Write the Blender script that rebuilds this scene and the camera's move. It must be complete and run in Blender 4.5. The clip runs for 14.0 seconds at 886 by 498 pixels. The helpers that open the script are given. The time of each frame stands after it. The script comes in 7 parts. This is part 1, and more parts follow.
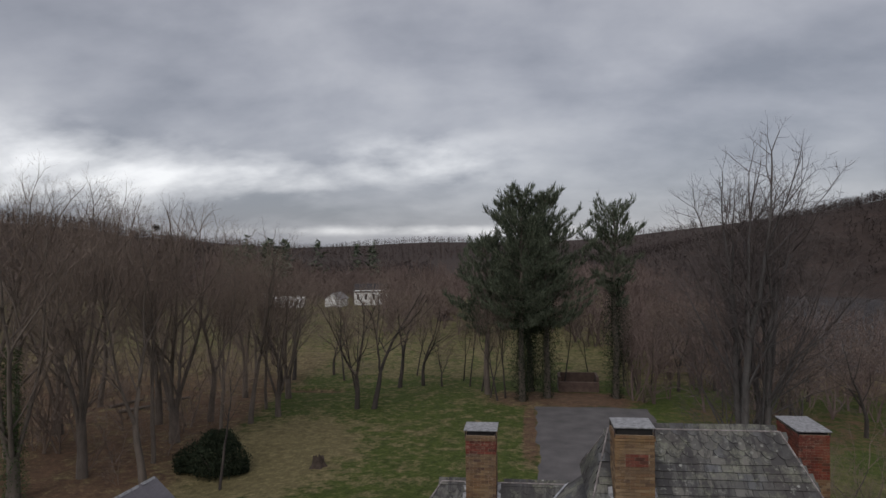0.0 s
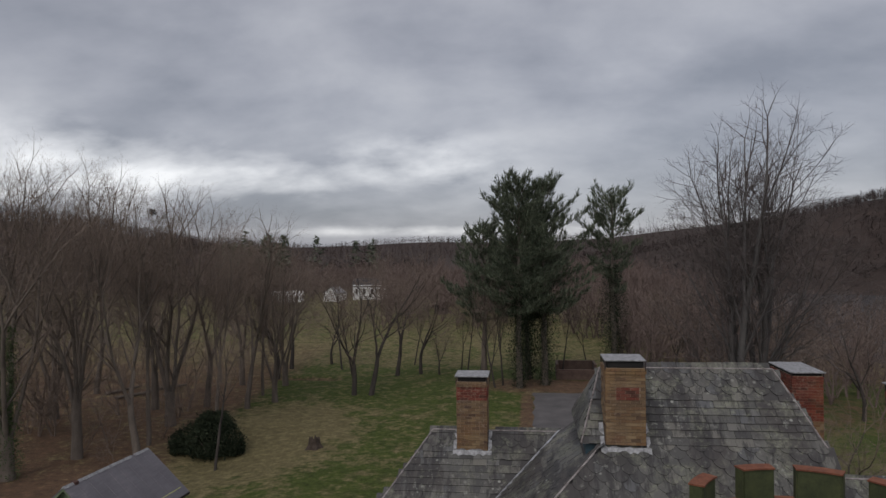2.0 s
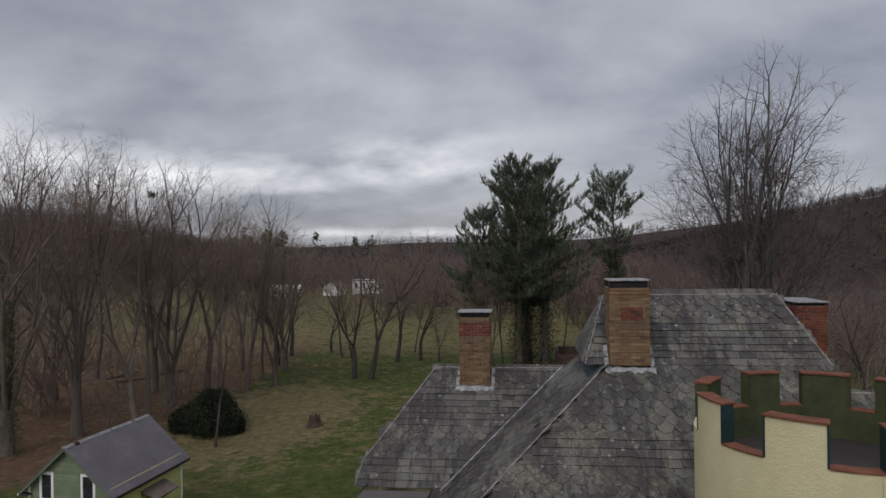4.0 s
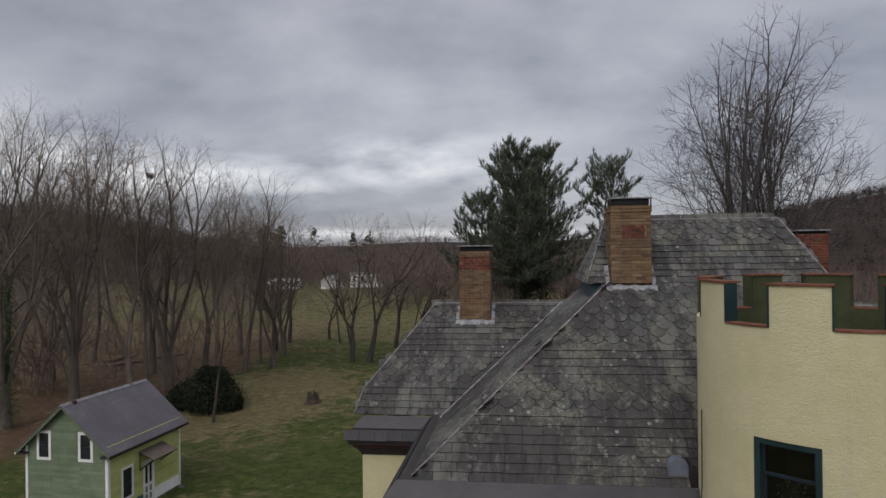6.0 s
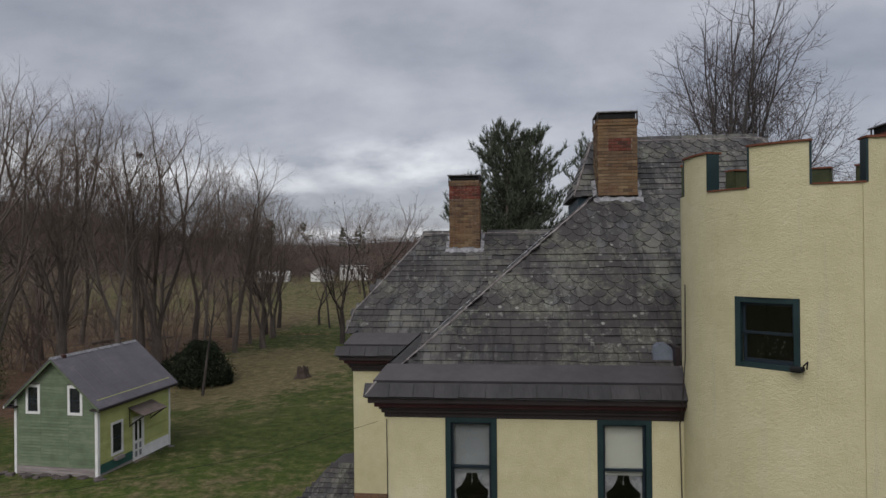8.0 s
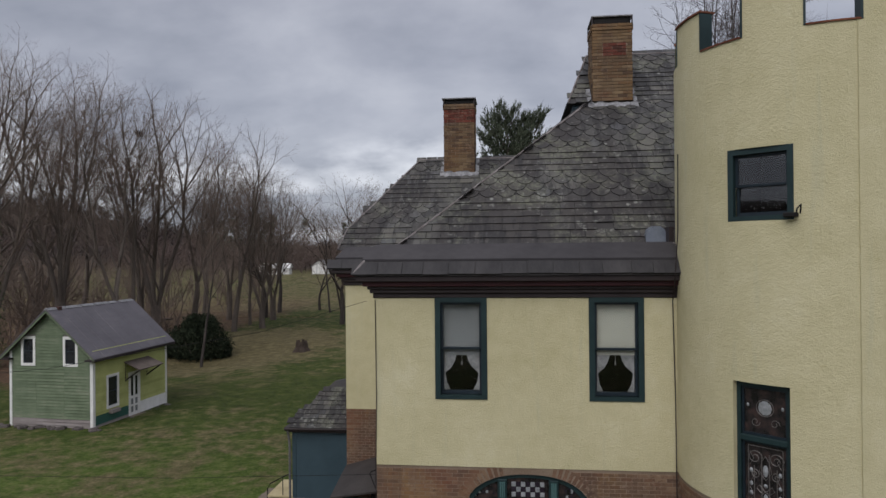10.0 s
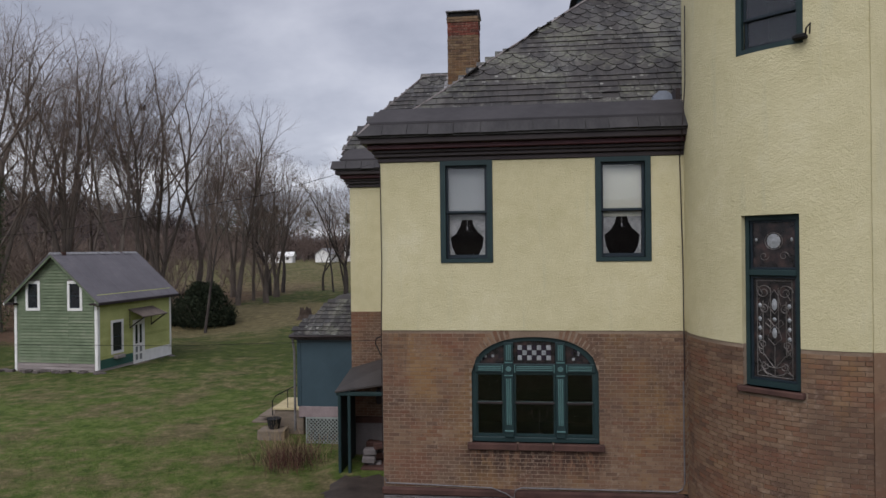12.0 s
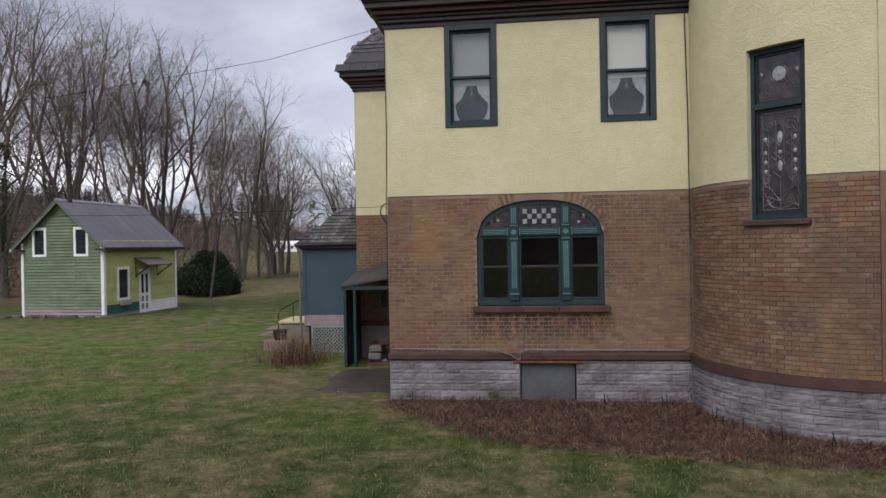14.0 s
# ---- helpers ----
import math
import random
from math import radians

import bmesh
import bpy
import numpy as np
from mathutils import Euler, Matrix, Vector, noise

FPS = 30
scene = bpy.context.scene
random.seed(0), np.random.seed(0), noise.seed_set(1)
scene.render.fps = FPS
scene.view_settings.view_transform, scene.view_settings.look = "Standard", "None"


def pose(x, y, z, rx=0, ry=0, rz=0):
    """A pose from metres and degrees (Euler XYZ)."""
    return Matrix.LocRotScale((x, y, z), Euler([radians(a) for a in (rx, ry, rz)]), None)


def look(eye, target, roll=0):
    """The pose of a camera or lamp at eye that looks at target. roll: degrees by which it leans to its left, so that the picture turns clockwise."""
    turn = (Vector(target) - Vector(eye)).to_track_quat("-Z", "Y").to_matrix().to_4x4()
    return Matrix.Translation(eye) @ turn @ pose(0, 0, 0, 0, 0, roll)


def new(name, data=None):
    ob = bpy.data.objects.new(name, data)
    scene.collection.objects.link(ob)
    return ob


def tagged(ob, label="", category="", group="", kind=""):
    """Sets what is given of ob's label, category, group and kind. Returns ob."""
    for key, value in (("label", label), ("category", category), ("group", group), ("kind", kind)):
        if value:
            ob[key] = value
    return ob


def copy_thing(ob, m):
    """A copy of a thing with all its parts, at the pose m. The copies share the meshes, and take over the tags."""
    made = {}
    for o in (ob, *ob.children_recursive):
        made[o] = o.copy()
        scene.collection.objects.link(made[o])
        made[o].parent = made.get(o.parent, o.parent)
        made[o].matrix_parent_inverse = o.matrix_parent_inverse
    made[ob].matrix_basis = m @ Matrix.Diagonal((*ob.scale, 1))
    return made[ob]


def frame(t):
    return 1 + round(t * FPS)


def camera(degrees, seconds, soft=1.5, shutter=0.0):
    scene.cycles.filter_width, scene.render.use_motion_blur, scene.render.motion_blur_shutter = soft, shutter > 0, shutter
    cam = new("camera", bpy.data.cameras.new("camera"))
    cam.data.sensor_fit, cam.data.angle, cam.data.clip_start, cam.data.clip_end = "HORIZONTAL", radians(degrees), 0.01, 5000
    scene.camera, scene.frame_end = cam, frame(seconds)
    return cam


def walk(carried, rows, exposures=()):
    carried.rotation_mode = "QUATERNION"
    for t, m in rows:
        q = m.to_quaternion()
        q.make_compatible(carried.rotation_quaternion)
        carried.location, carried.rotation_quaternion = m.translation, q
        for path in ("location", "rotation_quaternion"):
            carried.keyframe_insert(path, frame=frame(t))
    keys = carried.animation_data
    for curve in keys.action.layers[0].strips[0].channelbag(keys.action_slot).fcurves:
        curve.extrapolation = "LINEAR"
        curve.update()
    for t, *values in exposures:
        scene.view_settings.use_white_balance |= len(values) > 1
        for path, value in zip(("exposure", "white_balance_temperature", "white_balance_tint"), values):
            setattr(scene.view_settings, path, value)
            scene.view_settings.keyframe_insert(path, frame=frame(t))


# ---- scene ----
cam = camera(67.0, 14.0)
PATH = [
    (0, (0.17, -0.093, 17.55), (-0.08, 1.892, 17.545), -0.7),
    (0.5, (0.235, -0.087, 17.139), (-0.016, 1.897, 17.134), -0.7),
    (1, (0.319, -0.038, 16.745), (0.069, 1.946, 16.74), -0.7),
    (1.5, (0.363, 0.027, 16.365), (0.114, 2.011, 16.359), -0.8),
    (2, (0.391, 0.11, 15.901), (0.142, 2.095, 15.898), -0.7),
    (2.5, (0.398, 0.117, 15.456), (0.151, 2.102, 15.452), -0.8),
    (3, (0.372, 0.115, 14.978), (0.126, 2.099, 14.975), -0.8),
    (5.5, (0.144, 0.198, 12.531), (-0.103, 2.183, 12.533), -0.7),
    (6, (0.163, 0.201, 12.042), (-0.077, 2.187, 12.044), -0.7),
    (6.5, (0.159, 0.13, 11.515), (-0.058, 2.118, 11.518), -0.6),
    (7, (0.165, 0.044, 10.962), (-0.044, 2.033, 10.965), -0.6),
    (7.5, (0.14, -0.061, 10.456), (-0.069, 1.928, 10.459), -0.6),
    (10, (0.356, 0.172, 7.689), (0.139, 2.16, 7.696), -0.5),
    (10.5, (0.333, 0.175, 7.104), (0.116, 2.163, 7.108), -0.5),
    (11, (0.311, 0.202, 6.49), (0.09, 2.189, 6.492), -0.6),
    (11.5, (0.288, 0.208, 5.891), (0.065, 2.196, 5.891), -0.7),
    (12, (0.284, 0.235, 5.267), (0.058, 2.222, 5.265), -0.7),
    (12.5, (0.306, 0.239, 4.632), (0.072, 2.225, 4.629), -0.7),
    (13, (0.293, 0.221, 4.03), (0.058, 2.207, 4.026), -0.8),
    (13.5, (0.252, 0.197, 3.445), (0.016, 2.183, 3.439), -0.8),
    (14, (0.241, 0.208, 2.866), (0.002, 2.194, 2.856), -1.0),
]
walk(cam, [(t, look(eye, target, roll)) for t, eye, target, roll in PATH],
     exposures=[(0, -0.06, 6500, 12), (5.5, 0.0, 6480, 12), (7.5, 0.04, 6450, 12), (10, 0.08, 6330, 13), (12.5, 0.38, 6270, 15), (14, 0.58, 6240, 16)])

# ---- world, sun ----
world = bpy.data.worlds.new("overcast_sky")
scene.world = world
world.use_nodes = True
wt = world.node_tree
wt.nodes.clear()


def wn(kind, **values):
    n = wt.nodes.new(kind)
    for k, v in values.items():
        if k in n.inputs:
            n.inputs[k].default_value = v
    return n


def wmath(op, a, b=None, clamp=False):
    n = wt.nodes.new("ShaderNodeMath")
    n.operation, n.use_clamp = op, clamp
    for i, v in enumerate((a, b)):
        if v is None:
            continue
        if isinstance(v, (int, float)):
            n.inputs[i].default_value = v
        else:
            wt.links.new(v, n.inputs[i])
    return n.outputs[0]


w_out = wt.nodes.new("ShaderNodeOutputWorld")
w_bg = wt.nodes.new("ShaderNodeBackground")
w_add = wt.nodes.new("ShaderNodeAddShader")
w_bg2 = wt.nodes.new("ShaderNodeBackground")
sky = wt.nodes.new("ShaderNodeTexSky")
sky.sky_type, sky.sun_disc = "NISHITA", False
sky.sun_elevation, sky.sun_rotation = radians(42), radians(200)
wt.links.new(sky.outputs[0], w_bg2.inputs[0])
w_bg2.inputs[1].default_value = 0.012
tc = wt.nodes.new("ShaderNodeTexCoord")
sep = wt.nodes.new("ShaderNodeSeparateXYZ")
wt.links.new(tc.outputs["Generated"], sep.inputs[0])
up = wmath("MAXIMUM", sep.outputs[2], 0.0)
azim = wmath("ARCTAN2", sep.outputs[0], sep.outputs[1])
# the deck as a flat ceiling high up, rolling banks lower down
lift = wmath("ADD", up, 0.40)
comb = wt.nodes.new("ShaderNodeCombineXYZ")
wt.links.new(wmath("DIVIDE", sep.outputs[0], lift), comb.inputs[0])
wt.links.new(wmath("DIVIDE", sep.outputs[1], lift), comb.inputs[1])


def cloud(scale, detail, rough, offset, distort=0.3, stretch=(0.8, 1.0, 1.0)):
    mp = wt.nodes.new("ShaderNodeMapping")
    mp.inputs["Location"].default_value = offset
    mp.inputs["Scale"].default_value = stretch
    wt.links.new(comb.outputs[0], mp.inputs[0])
    n = wn("ShaderNodeTexNoise", Scale=scale, Detail=detail, Roughness=rough, Distortion=distort)
    wt.links.new(mp.outputs[0], n.inputs["Vector"])
    return n.outputs[0]


def wramp(fac, stops):
    r = wt.nodes.new("ShaderNodeValToRGB")
    while len(r.color_ramp.elements) < len(stops):
        r.color_ramp.elements.new(0.5)
    for e, (p, c) in zip(r.color_ramp.elements, stops):
        e.position, e.color = p, (*c, 1)
    wt.links.new(fac, r.inputs[0])
    return r.outputs[0]


def bank(az, el, wide, high):
    """How near a direction lies to the middle of a bank of cloud, in degrees."""
    a = wmath("DIVIDE", wmath("SUBTRACT", azim, radians(az)), radians(wide))
    b = wmath("DIVIDE", wmath("SUBTRACT", sep.outputs[2], math.sin(radians(el))), radians(high))
    return wmath("EXPONENT", wmath("MULTIPLY", wmath("ADD", wmath("MULTIPLY", a, a), wmath("MULTIPLY", b, b)), -1.0))


big = cloud(1.1, 4, 0.5, (3.1, 0.6, 0), 0.0)
fine = cloud(3.2, 7, 0.53, (7.3, 2.2, 0), 0.1)
mixn = wmath("ADD", wmath("MULTIPLY", big, 0.45), wmath("MULTIPLY", fine, 0.55))
mixn = wmath("SUBTRACT", mixn, wmath("MULTIPLY", bank(-14, 3.3, 26, 1.5), 0.07))
deck = wramp(mixn, [(0.36, (0.225, 0.238, 0.272)), (0.47, (0.315, 0.327, 0.363)), (0.55, (0.385, 0.397, 0.43)), (0.65, (0.47, 0.48, 0.505))])
# thin breaks above the left and middle horizon, and a pale strip at its edge
breaks = wmath("ADD", wmath("MULTIPLY", bank(-38, 6.4, 9, 3.0), 1.35), wmath("ADD", bank(-22, 5.8, 5.5, 1.9), wmath("ADD", bank(-8.5, 7.4, 7.0, 2.0), wmath("MULTIPLY", bank(-6, 1.5, 18, 0.55), 0.8))))
gap = wmath("ADD", wmath("MULTIPLY", breaks, 0.55), wmath("MULTIPLY", wmath("SUBTRACT", fine, 0.5), 2.4))
gap = wmath("MULTIPLY", gap, wmath("MINIMUM", wmath("MULTIPLY", breaks, 1.8), 1.0))
bright = wramp(gap, [(0.05, (0, 0, 0)), (0.40, (0.33, 0.33, 0.33)), (0.85, (0.95, 0.95, 0.95))])
mx = wt.nodes.new("ShaderNodeMix")
mx.data_type = "RGBA"
wt.links.new(bright, mx.inputs[0])
wt.links.new(deck, mx.inputs[6])
mx.inputs[7].default_value = (0.90, 0.915, 0.92, 1)
# the deck is brighter overhead and behind, where the hidden sun stands
behind = wmath("MULTIPLY", sep.outputs[1], -1.0)
glow = wmath("ADD", wmath("MULTIPLY", wmath("MAXIMUM", wmath("ADD", behind, 0.1), 0.0), 0.9), wmath("ADD", 1.0, wmath("MULTIPLY", wmath("MAXIMUM", wmath("SUBTRACT", up, 0.42), 0.0), 1.2)))
mul = wt.nodes.new("ShaderNodeMix")
mul.data_type, mul.blend_type = "RGBA", "MULTIPLY"
mul.inputs[0].default_value = 1.0
wt.links.new(mx.outputs[2], mul.inputs[6])
wt.links.new(glow, mul.inputs[7])
wt.links.new(mul.outputs[2], w_bg.inputs[0])
w_bg.inputs[1].default_value = 1.05
wt.links.new(w_bg.outputs[0], w_add.inputs[0])
wt.links.new(w_bg2.outputs[0], w_add.inputs[1])
wt.links.new(w_add.outputs[0], w_out.inputs[0])

sun_data = bpy.data.lights.new("sun", "SUN")
sun_data.energy, sun_data.angle, sun_data.color = 1.3, radians(40), (1.0, 0.97, 0.92)
sun = new("sun", sun_data)
sun.matrix_world = look((-6, -20, 22), (0, 0, 0))

# ---- materials ----
class Mat:
    """A node material with a few short-hands."""

    def __init__(self, name, rough=0.8, metal=0.0, spec=0.3):
        self.m = bpy.data.materials.new(name)
        self.m.use_nodes = True
        self.t = self.m.node_tree
        self.b = self.t.nodes["Principled BSDF"]
        self.b.inputs["Roughness"].default_value = rough
        self.b.inputs["Metallic"].default_value = metal
        self.b.inputs["Specular IOR Level"].default_value = spec
        self.tc = self.t.nodes.new("ShaderNodeTexCoord")
        geo = self.t.nodes.new("ShaderNodeNewGeometry")
        self.pos, self.island = geo.outputs["Position"], geo.outputs["Random Per Island"]
        self.nrm = geo.outputs["Normal"]
        self.rnd = self.t.nodes.new("ShaderNodeObjectInfo").outputs["Random"]

    def put(self, v, socket):
        if isinstance(v, (int, float)):
            socket.default_value = v
        elif isinstance(v, tuple):
            socket.default_value = (*v, 1) if len(v) == 3 and len(socket.default_value) == 4 else v
        else:
            self.t.links.new(v, socket)

    def noise(self, scale, detail=5, rough=0.55, stretch=(1, 1, 1), turn=(0, 0, 0), distort=0.0, local=False):
        mp = self.t.nodes.new("ShaderNodeMapping")
        mp.inputs["Scale"].default_value = stretch
        mp.inputs["Rotation"].default_value = turn
        self.t.links.new(self.tc.outputs["Object"] if local else self.pos, mp.inputs[0])
        n = self.t.nodes.new("ShaderNodeTexNoise")
        for k, v in (("Scale", scale), ("Detail", detail), ("Roughness", rough), ("Distortion", distort)):
            n.inputs[k].default_value = v
        self.t.links.new(mp.outputs[0], n.inputs["Vector"])
        return n.outputs[0]

    def voronoi(self, scale, stretch=(1, 1, 1), feature="F1"):
        mp = self.t.nodes.new("ShaderNodeMapping")
        mp.inputs["Scale"].default_value = stretch
        self.t.links.new(self.pos, mp.inputs[0])
        n = self.t.nodes.new("ShaderNodeTexVoronoi")
        n.feature = feature
        n.inputs["Scale"].default_value = scale
        self.t.links.new(mp.outputs[0], n.inputs["Vector"])
        return n.outputs[0]

    def math(self, op, a, b=0.0, clamp=False):
        n = self.t.nodes.new("ShaderNodeMath")
        n.operation, n.use_clamp = op, clamp
        self.put(a, n.inputs[0])
        self.put(b, n.inputs[1])
        return n.outputs[0]

    def step(self, v, a, b):
        n = self.t.nodes.new("ShaderNodeMapRange")
        n.interpolation_type = "SMOOTHSTEP"
        self.put(v, n.inputs[0])
        n.inputs[1].default_value, n.inputs[2].default_value = a, b
        return n.outputs[0]

    def ramp(self, fac, stops):
        r = self.t.nodes.new("ShaderNodeValToRGB")
        while len(r.color_ramp.elements) < len(stops):
            r.color_ramp.elements.new(0.5)
        for e, (p, c) in zip(r.color_ramp.elements, stops):
            e.position, e.color = p, (*c, 1)
        self.put(fac, r.inputs[0])
        return r.outputs[0]

    def mix(self, fac, a, b, blend="MIX"):
        n = self.t.nodes.new("ShaderNodeMix")
        n.data_type, n.blend_type = "RGBA", blend
        self.put(fac, n.inputs[0])
        self.put(a, n.inputs[6])
        self.put(b, n.inputs[7])
        return n.outputs[2]

    def axis(self, i):
        s = self.t.nodes.new("ShaderNodeSeparateXYZ")
        self.t.links.new(self.pos, s.inputs[0])
        return s.outputs[i]

    def done(self, colour, bump=None, strength=0.3, dist=0.02, rough=None, normal_add=None):
        self.put(colour, self.b.inputs["Base Color"])
        if rough is not None:
            self.put(rough, self.b.inputs["Roughness"])
        if bump is not None:
            n = self.t.nodes.new("ShaderNodeBump")
            n.inputs["Strength"].default_value, n.inputs["Distance"].default_value = strength, dist
            self.put(bump, n.inputs["Height"])
            self.t.links.new(n.outputs[0], self.b.inputs["Normal"])
        return self.m


def mix2(name, a, b, scale=3.0, fine=30.0, rough=0.8, bump=0.2, dist=0.01, metal=0.0, spec=0.3, stretch=(1, 1, 1), jitter=0.0, island=False):
    """Two colours in patches, with fine grain."""
    m = Mat(name, rough, metal, spec)
    big = m.noise(scale, 5, 0.6, stretch)
    small = m.noise(fine, 4, 0.6, stretch)
    f = m.math("ADD", m.math("MULTIPLY", big, 0.7), m.math("MULTIPLY", small, 0.3))
    if jitter:
        f = m.math("ADD", f, m.math("MULTIPLY", m.math("SUBTRACT", m.island if island else m.rnd, 0.5), jitter))
    col = m.ramp(f, [(0.3, a), (0.7, b)])
    return m.done(col, small, bump, dist)


def stucco_mat():
    m = Mat("yellow_stucco", 0.88, 0, 0.25)
    big, mid = m.noise(0.6, 5, 0.6), m.noise(4, 5, 0.6)
    col = m.ramp(m.math("ADD", m.math("MULTIPLY", big, 0.6), m.math("MULTIPLY", mid, 0.4)), [(0.3, (0.46, 0.415, 0.24)), (0.55, (0.54, 0.49, 0.303)), (0.75, (0.60, 0.555, 0.375))])
    run = m.noise(1.6, 5, 0.6, (2.6, 2.6, 0.18))
    col = m.mix(m.math("MULTIPLY", m.step(run, 0.56, 0.74), 0.35), col, (0.40, 0.40, 0.29))
    blot = m.step(m.noise(9, 3, 0.5, (1, 1, 1.6)), 0.66, 0.76)
    col = m.mix(m.math("MULTIPLY", blot, 0.3), col, (0.42, 0.36, 0.17))
    grit = m.math("ADD", m.math("MULTIPLY", m.noise(15, 5, 0.7), 0.9), m.math("MULTIPLY", m.noise(34, 3, 0.6), 0.6))
    grit2 = m.noise(60, 3, 0.6)
    return m.done(col, m.math("ADD", grit, m.math("MULTIPLY", grit2, 0.4)), 0.7, 0.022)


def brick_mat(name, base, dark, light, island=False, wear=1.0):
    m = Mat(name, 0.9, 0, 0.2)
    r = m.island if island else m.rnd
    red_one = (base[0] * 0.95, base[1] * 0.76, base[2] * 0.70)
    col = m.ramp(r, [(0.0, dark), (0.16, base), (0.45, light), (0.62, base), (0.8, red_one), (0.92, base), (1.0, dark)])
    stain = m.noise(0.5, 6, 0.66)
    col = m.mix(m.math("MULTIPLY", m.step(stain, 0.43, 0.58), 0.55 * (0.35 + 0.65 * wear)), col, (0.075, 0.048, 0.036))
    warm = m.noise(0.8, 5, 0.65, (1.3, 1.3, 0.7), (0.4, 0.2, 0.9))
    col = m.mix(m.math("MULTIPLY", m.step(warm, 0.5, 0.66), 0.55 * wear), col, (0.25, 0.145, 0.055))
    red = m.step(m.noise(1.1, 5, 0.6, (1, 1, 1.8), (0.2, 0.5, 0.1)), 0.5, 0.68)
    col = m.mix(m.math("MULTIPLY", red, 0.55 * wear), col, (0.155, 0.062, 0.038))
    drip = m.step(m.noise(2.4, 5, 0.6, (1.6, 1.6, 0.16)), 0.52, 0.68)
    col = m.mix(m.math("MULTIPLY", drip, 0.4 * (0.35 + 0.65 * wear)), col, (0.075, 0.05, 0.038))
    # soot and damp that ran down from the window sill
    x, z = m.axis(0), m.axis(2)
    band = m.math("MULTIPLY", m.math("MULTIPLY", m.step(x, -0.9, -0.5), m.math("SUBTRACT", 1.0, m.step(x, 1.5, 2.0))), m.math("MULTIPLY", m.step(z, 0.98, 1.5), m.math("SUBTRACT", 1.0, m.step(z, 1.70, 1.80))))
    run = m.step(m.noise(5, 6, 0.68, (1.6, 1, 0.6)), 0.38, 0.54)
    col = m.mix(m.math("MULTIPLY", m.math("MULTIPLY", band, run), 0.95), col, (0.034, 0.020, 0.016))
    # pale bloom of salts and lime in blotches
    bloom = m.math("MULTIPLY", m.step(m.noise(13, 6, 0.7), 0.5, 0.66), m.step(m.noise(1.3, 4, 0.6, (1, 1, 1), (0.7, 0.3, 0.5)), 0.4, 0.62))
    col = m.mix(m.math("MULTIPLY", bloom, 0.5), col, (0.33, 0.25, 0.19))
    soot = m.step(m.noise(7, 6, 0.72, (1, 1, 1.5), (0.1, 0.9, 0.3)), 0.55, 0.68)
    col = m.mix(m.math("MULTIPLY", soot, 0.6), col, (0.050, 0.033, 0.026))
    grain = m.noise(45, 4, 0.65)
    col = m.mix(m.math("MULTIPLY", grain, 0.3), col, (0.10, 0.055, 0.035))
    return m.done(col, grain, 0.4, 0.006)


def slate_mat(name, island=False):
    m = Mat(name, 0.62, 0, 0.35)
    r = m.island if island else m.rnd
    col = m.ramp(r, [(0.0, (0.038, 0.036, 0.034)), (0.2, (0.065, 0.062, 0.057)), (0.5, (0.090, 0.086, 0.076)), (0.72, (0.118, 0.110, 0.093)), (0.88, (0.082, 0.083, 0.085)), (1.0, (0.050, 0.047, 0.045))])
    # brown-black weathering in broad patches that run down the slope
    patch = m.noise(0.55, 7, 0.72, (1.4, 0.6, 0.6))
    col = m.mix(m.math("MULTIPLY", m.step(patch, 0.45, 0.55), 0.8), col, (0.030, 0.024, 0.022))
    streak = m.noise(1.5, 7, 0.72, (1.9, 0.34, 0.34))
    col = m.mix(m.math("MULTIPLY", m.step(streak, 0.49, 0.57), 0.85), col, (0.017, 0.015, 0.015))
    # lichen: a grey-green film, pale crusts and round spots
    moss = m.step(m.noise(0.9, 7, 0.74, (1, 1, 1), (0.3, 0.8, 0.2)), 0.48, 0.60)
    speck = m.step(m.noise(11, 5, 0.72), 0.44, 0.62)
    col = m.mix(m.math("MULTIPLY", m.math("MULTIPLY", moss, m.math("ADD", m.math("MULTIPLY", speck, 0.6), 0.2)), 0.85), col, (0.175, 0.178, 0.125))
    lich = m.step(m.noise(6.5, 6, 0.7), 0.56, 0.66)
    area = m.step(m.noise(0.7, 4, 0.6, (1, 1, 1), (0.9, 0.1, 0.4)), 0.42, 0.58)
    col = m.mix(m.math("MULTIPLY", m.math("MULTIPLY", lich, m.math("ADD", m.math("MULTIPLY", area, 0.65), 0.15)), 0.7), col, (0.27, 0.27, 0.235))
    spot = m.math("SUBTRACT", 1.0, m.step(m.voronoi(3.2), 0.08, 0.17))
    col = m.mix(m.math("MULTIPLY", m.math("MULTIPLY", spot, area), 0.75), col, (0.32, 0.32, 0.285))
    grain = m.noise(28, 5, 0.65)
    col = m.mix(m.math("MULTIPLY", grain, 0.35), col, (0.035, 0.032, 0.031))
    return m.done(col, grain, 0.4, 0.008)


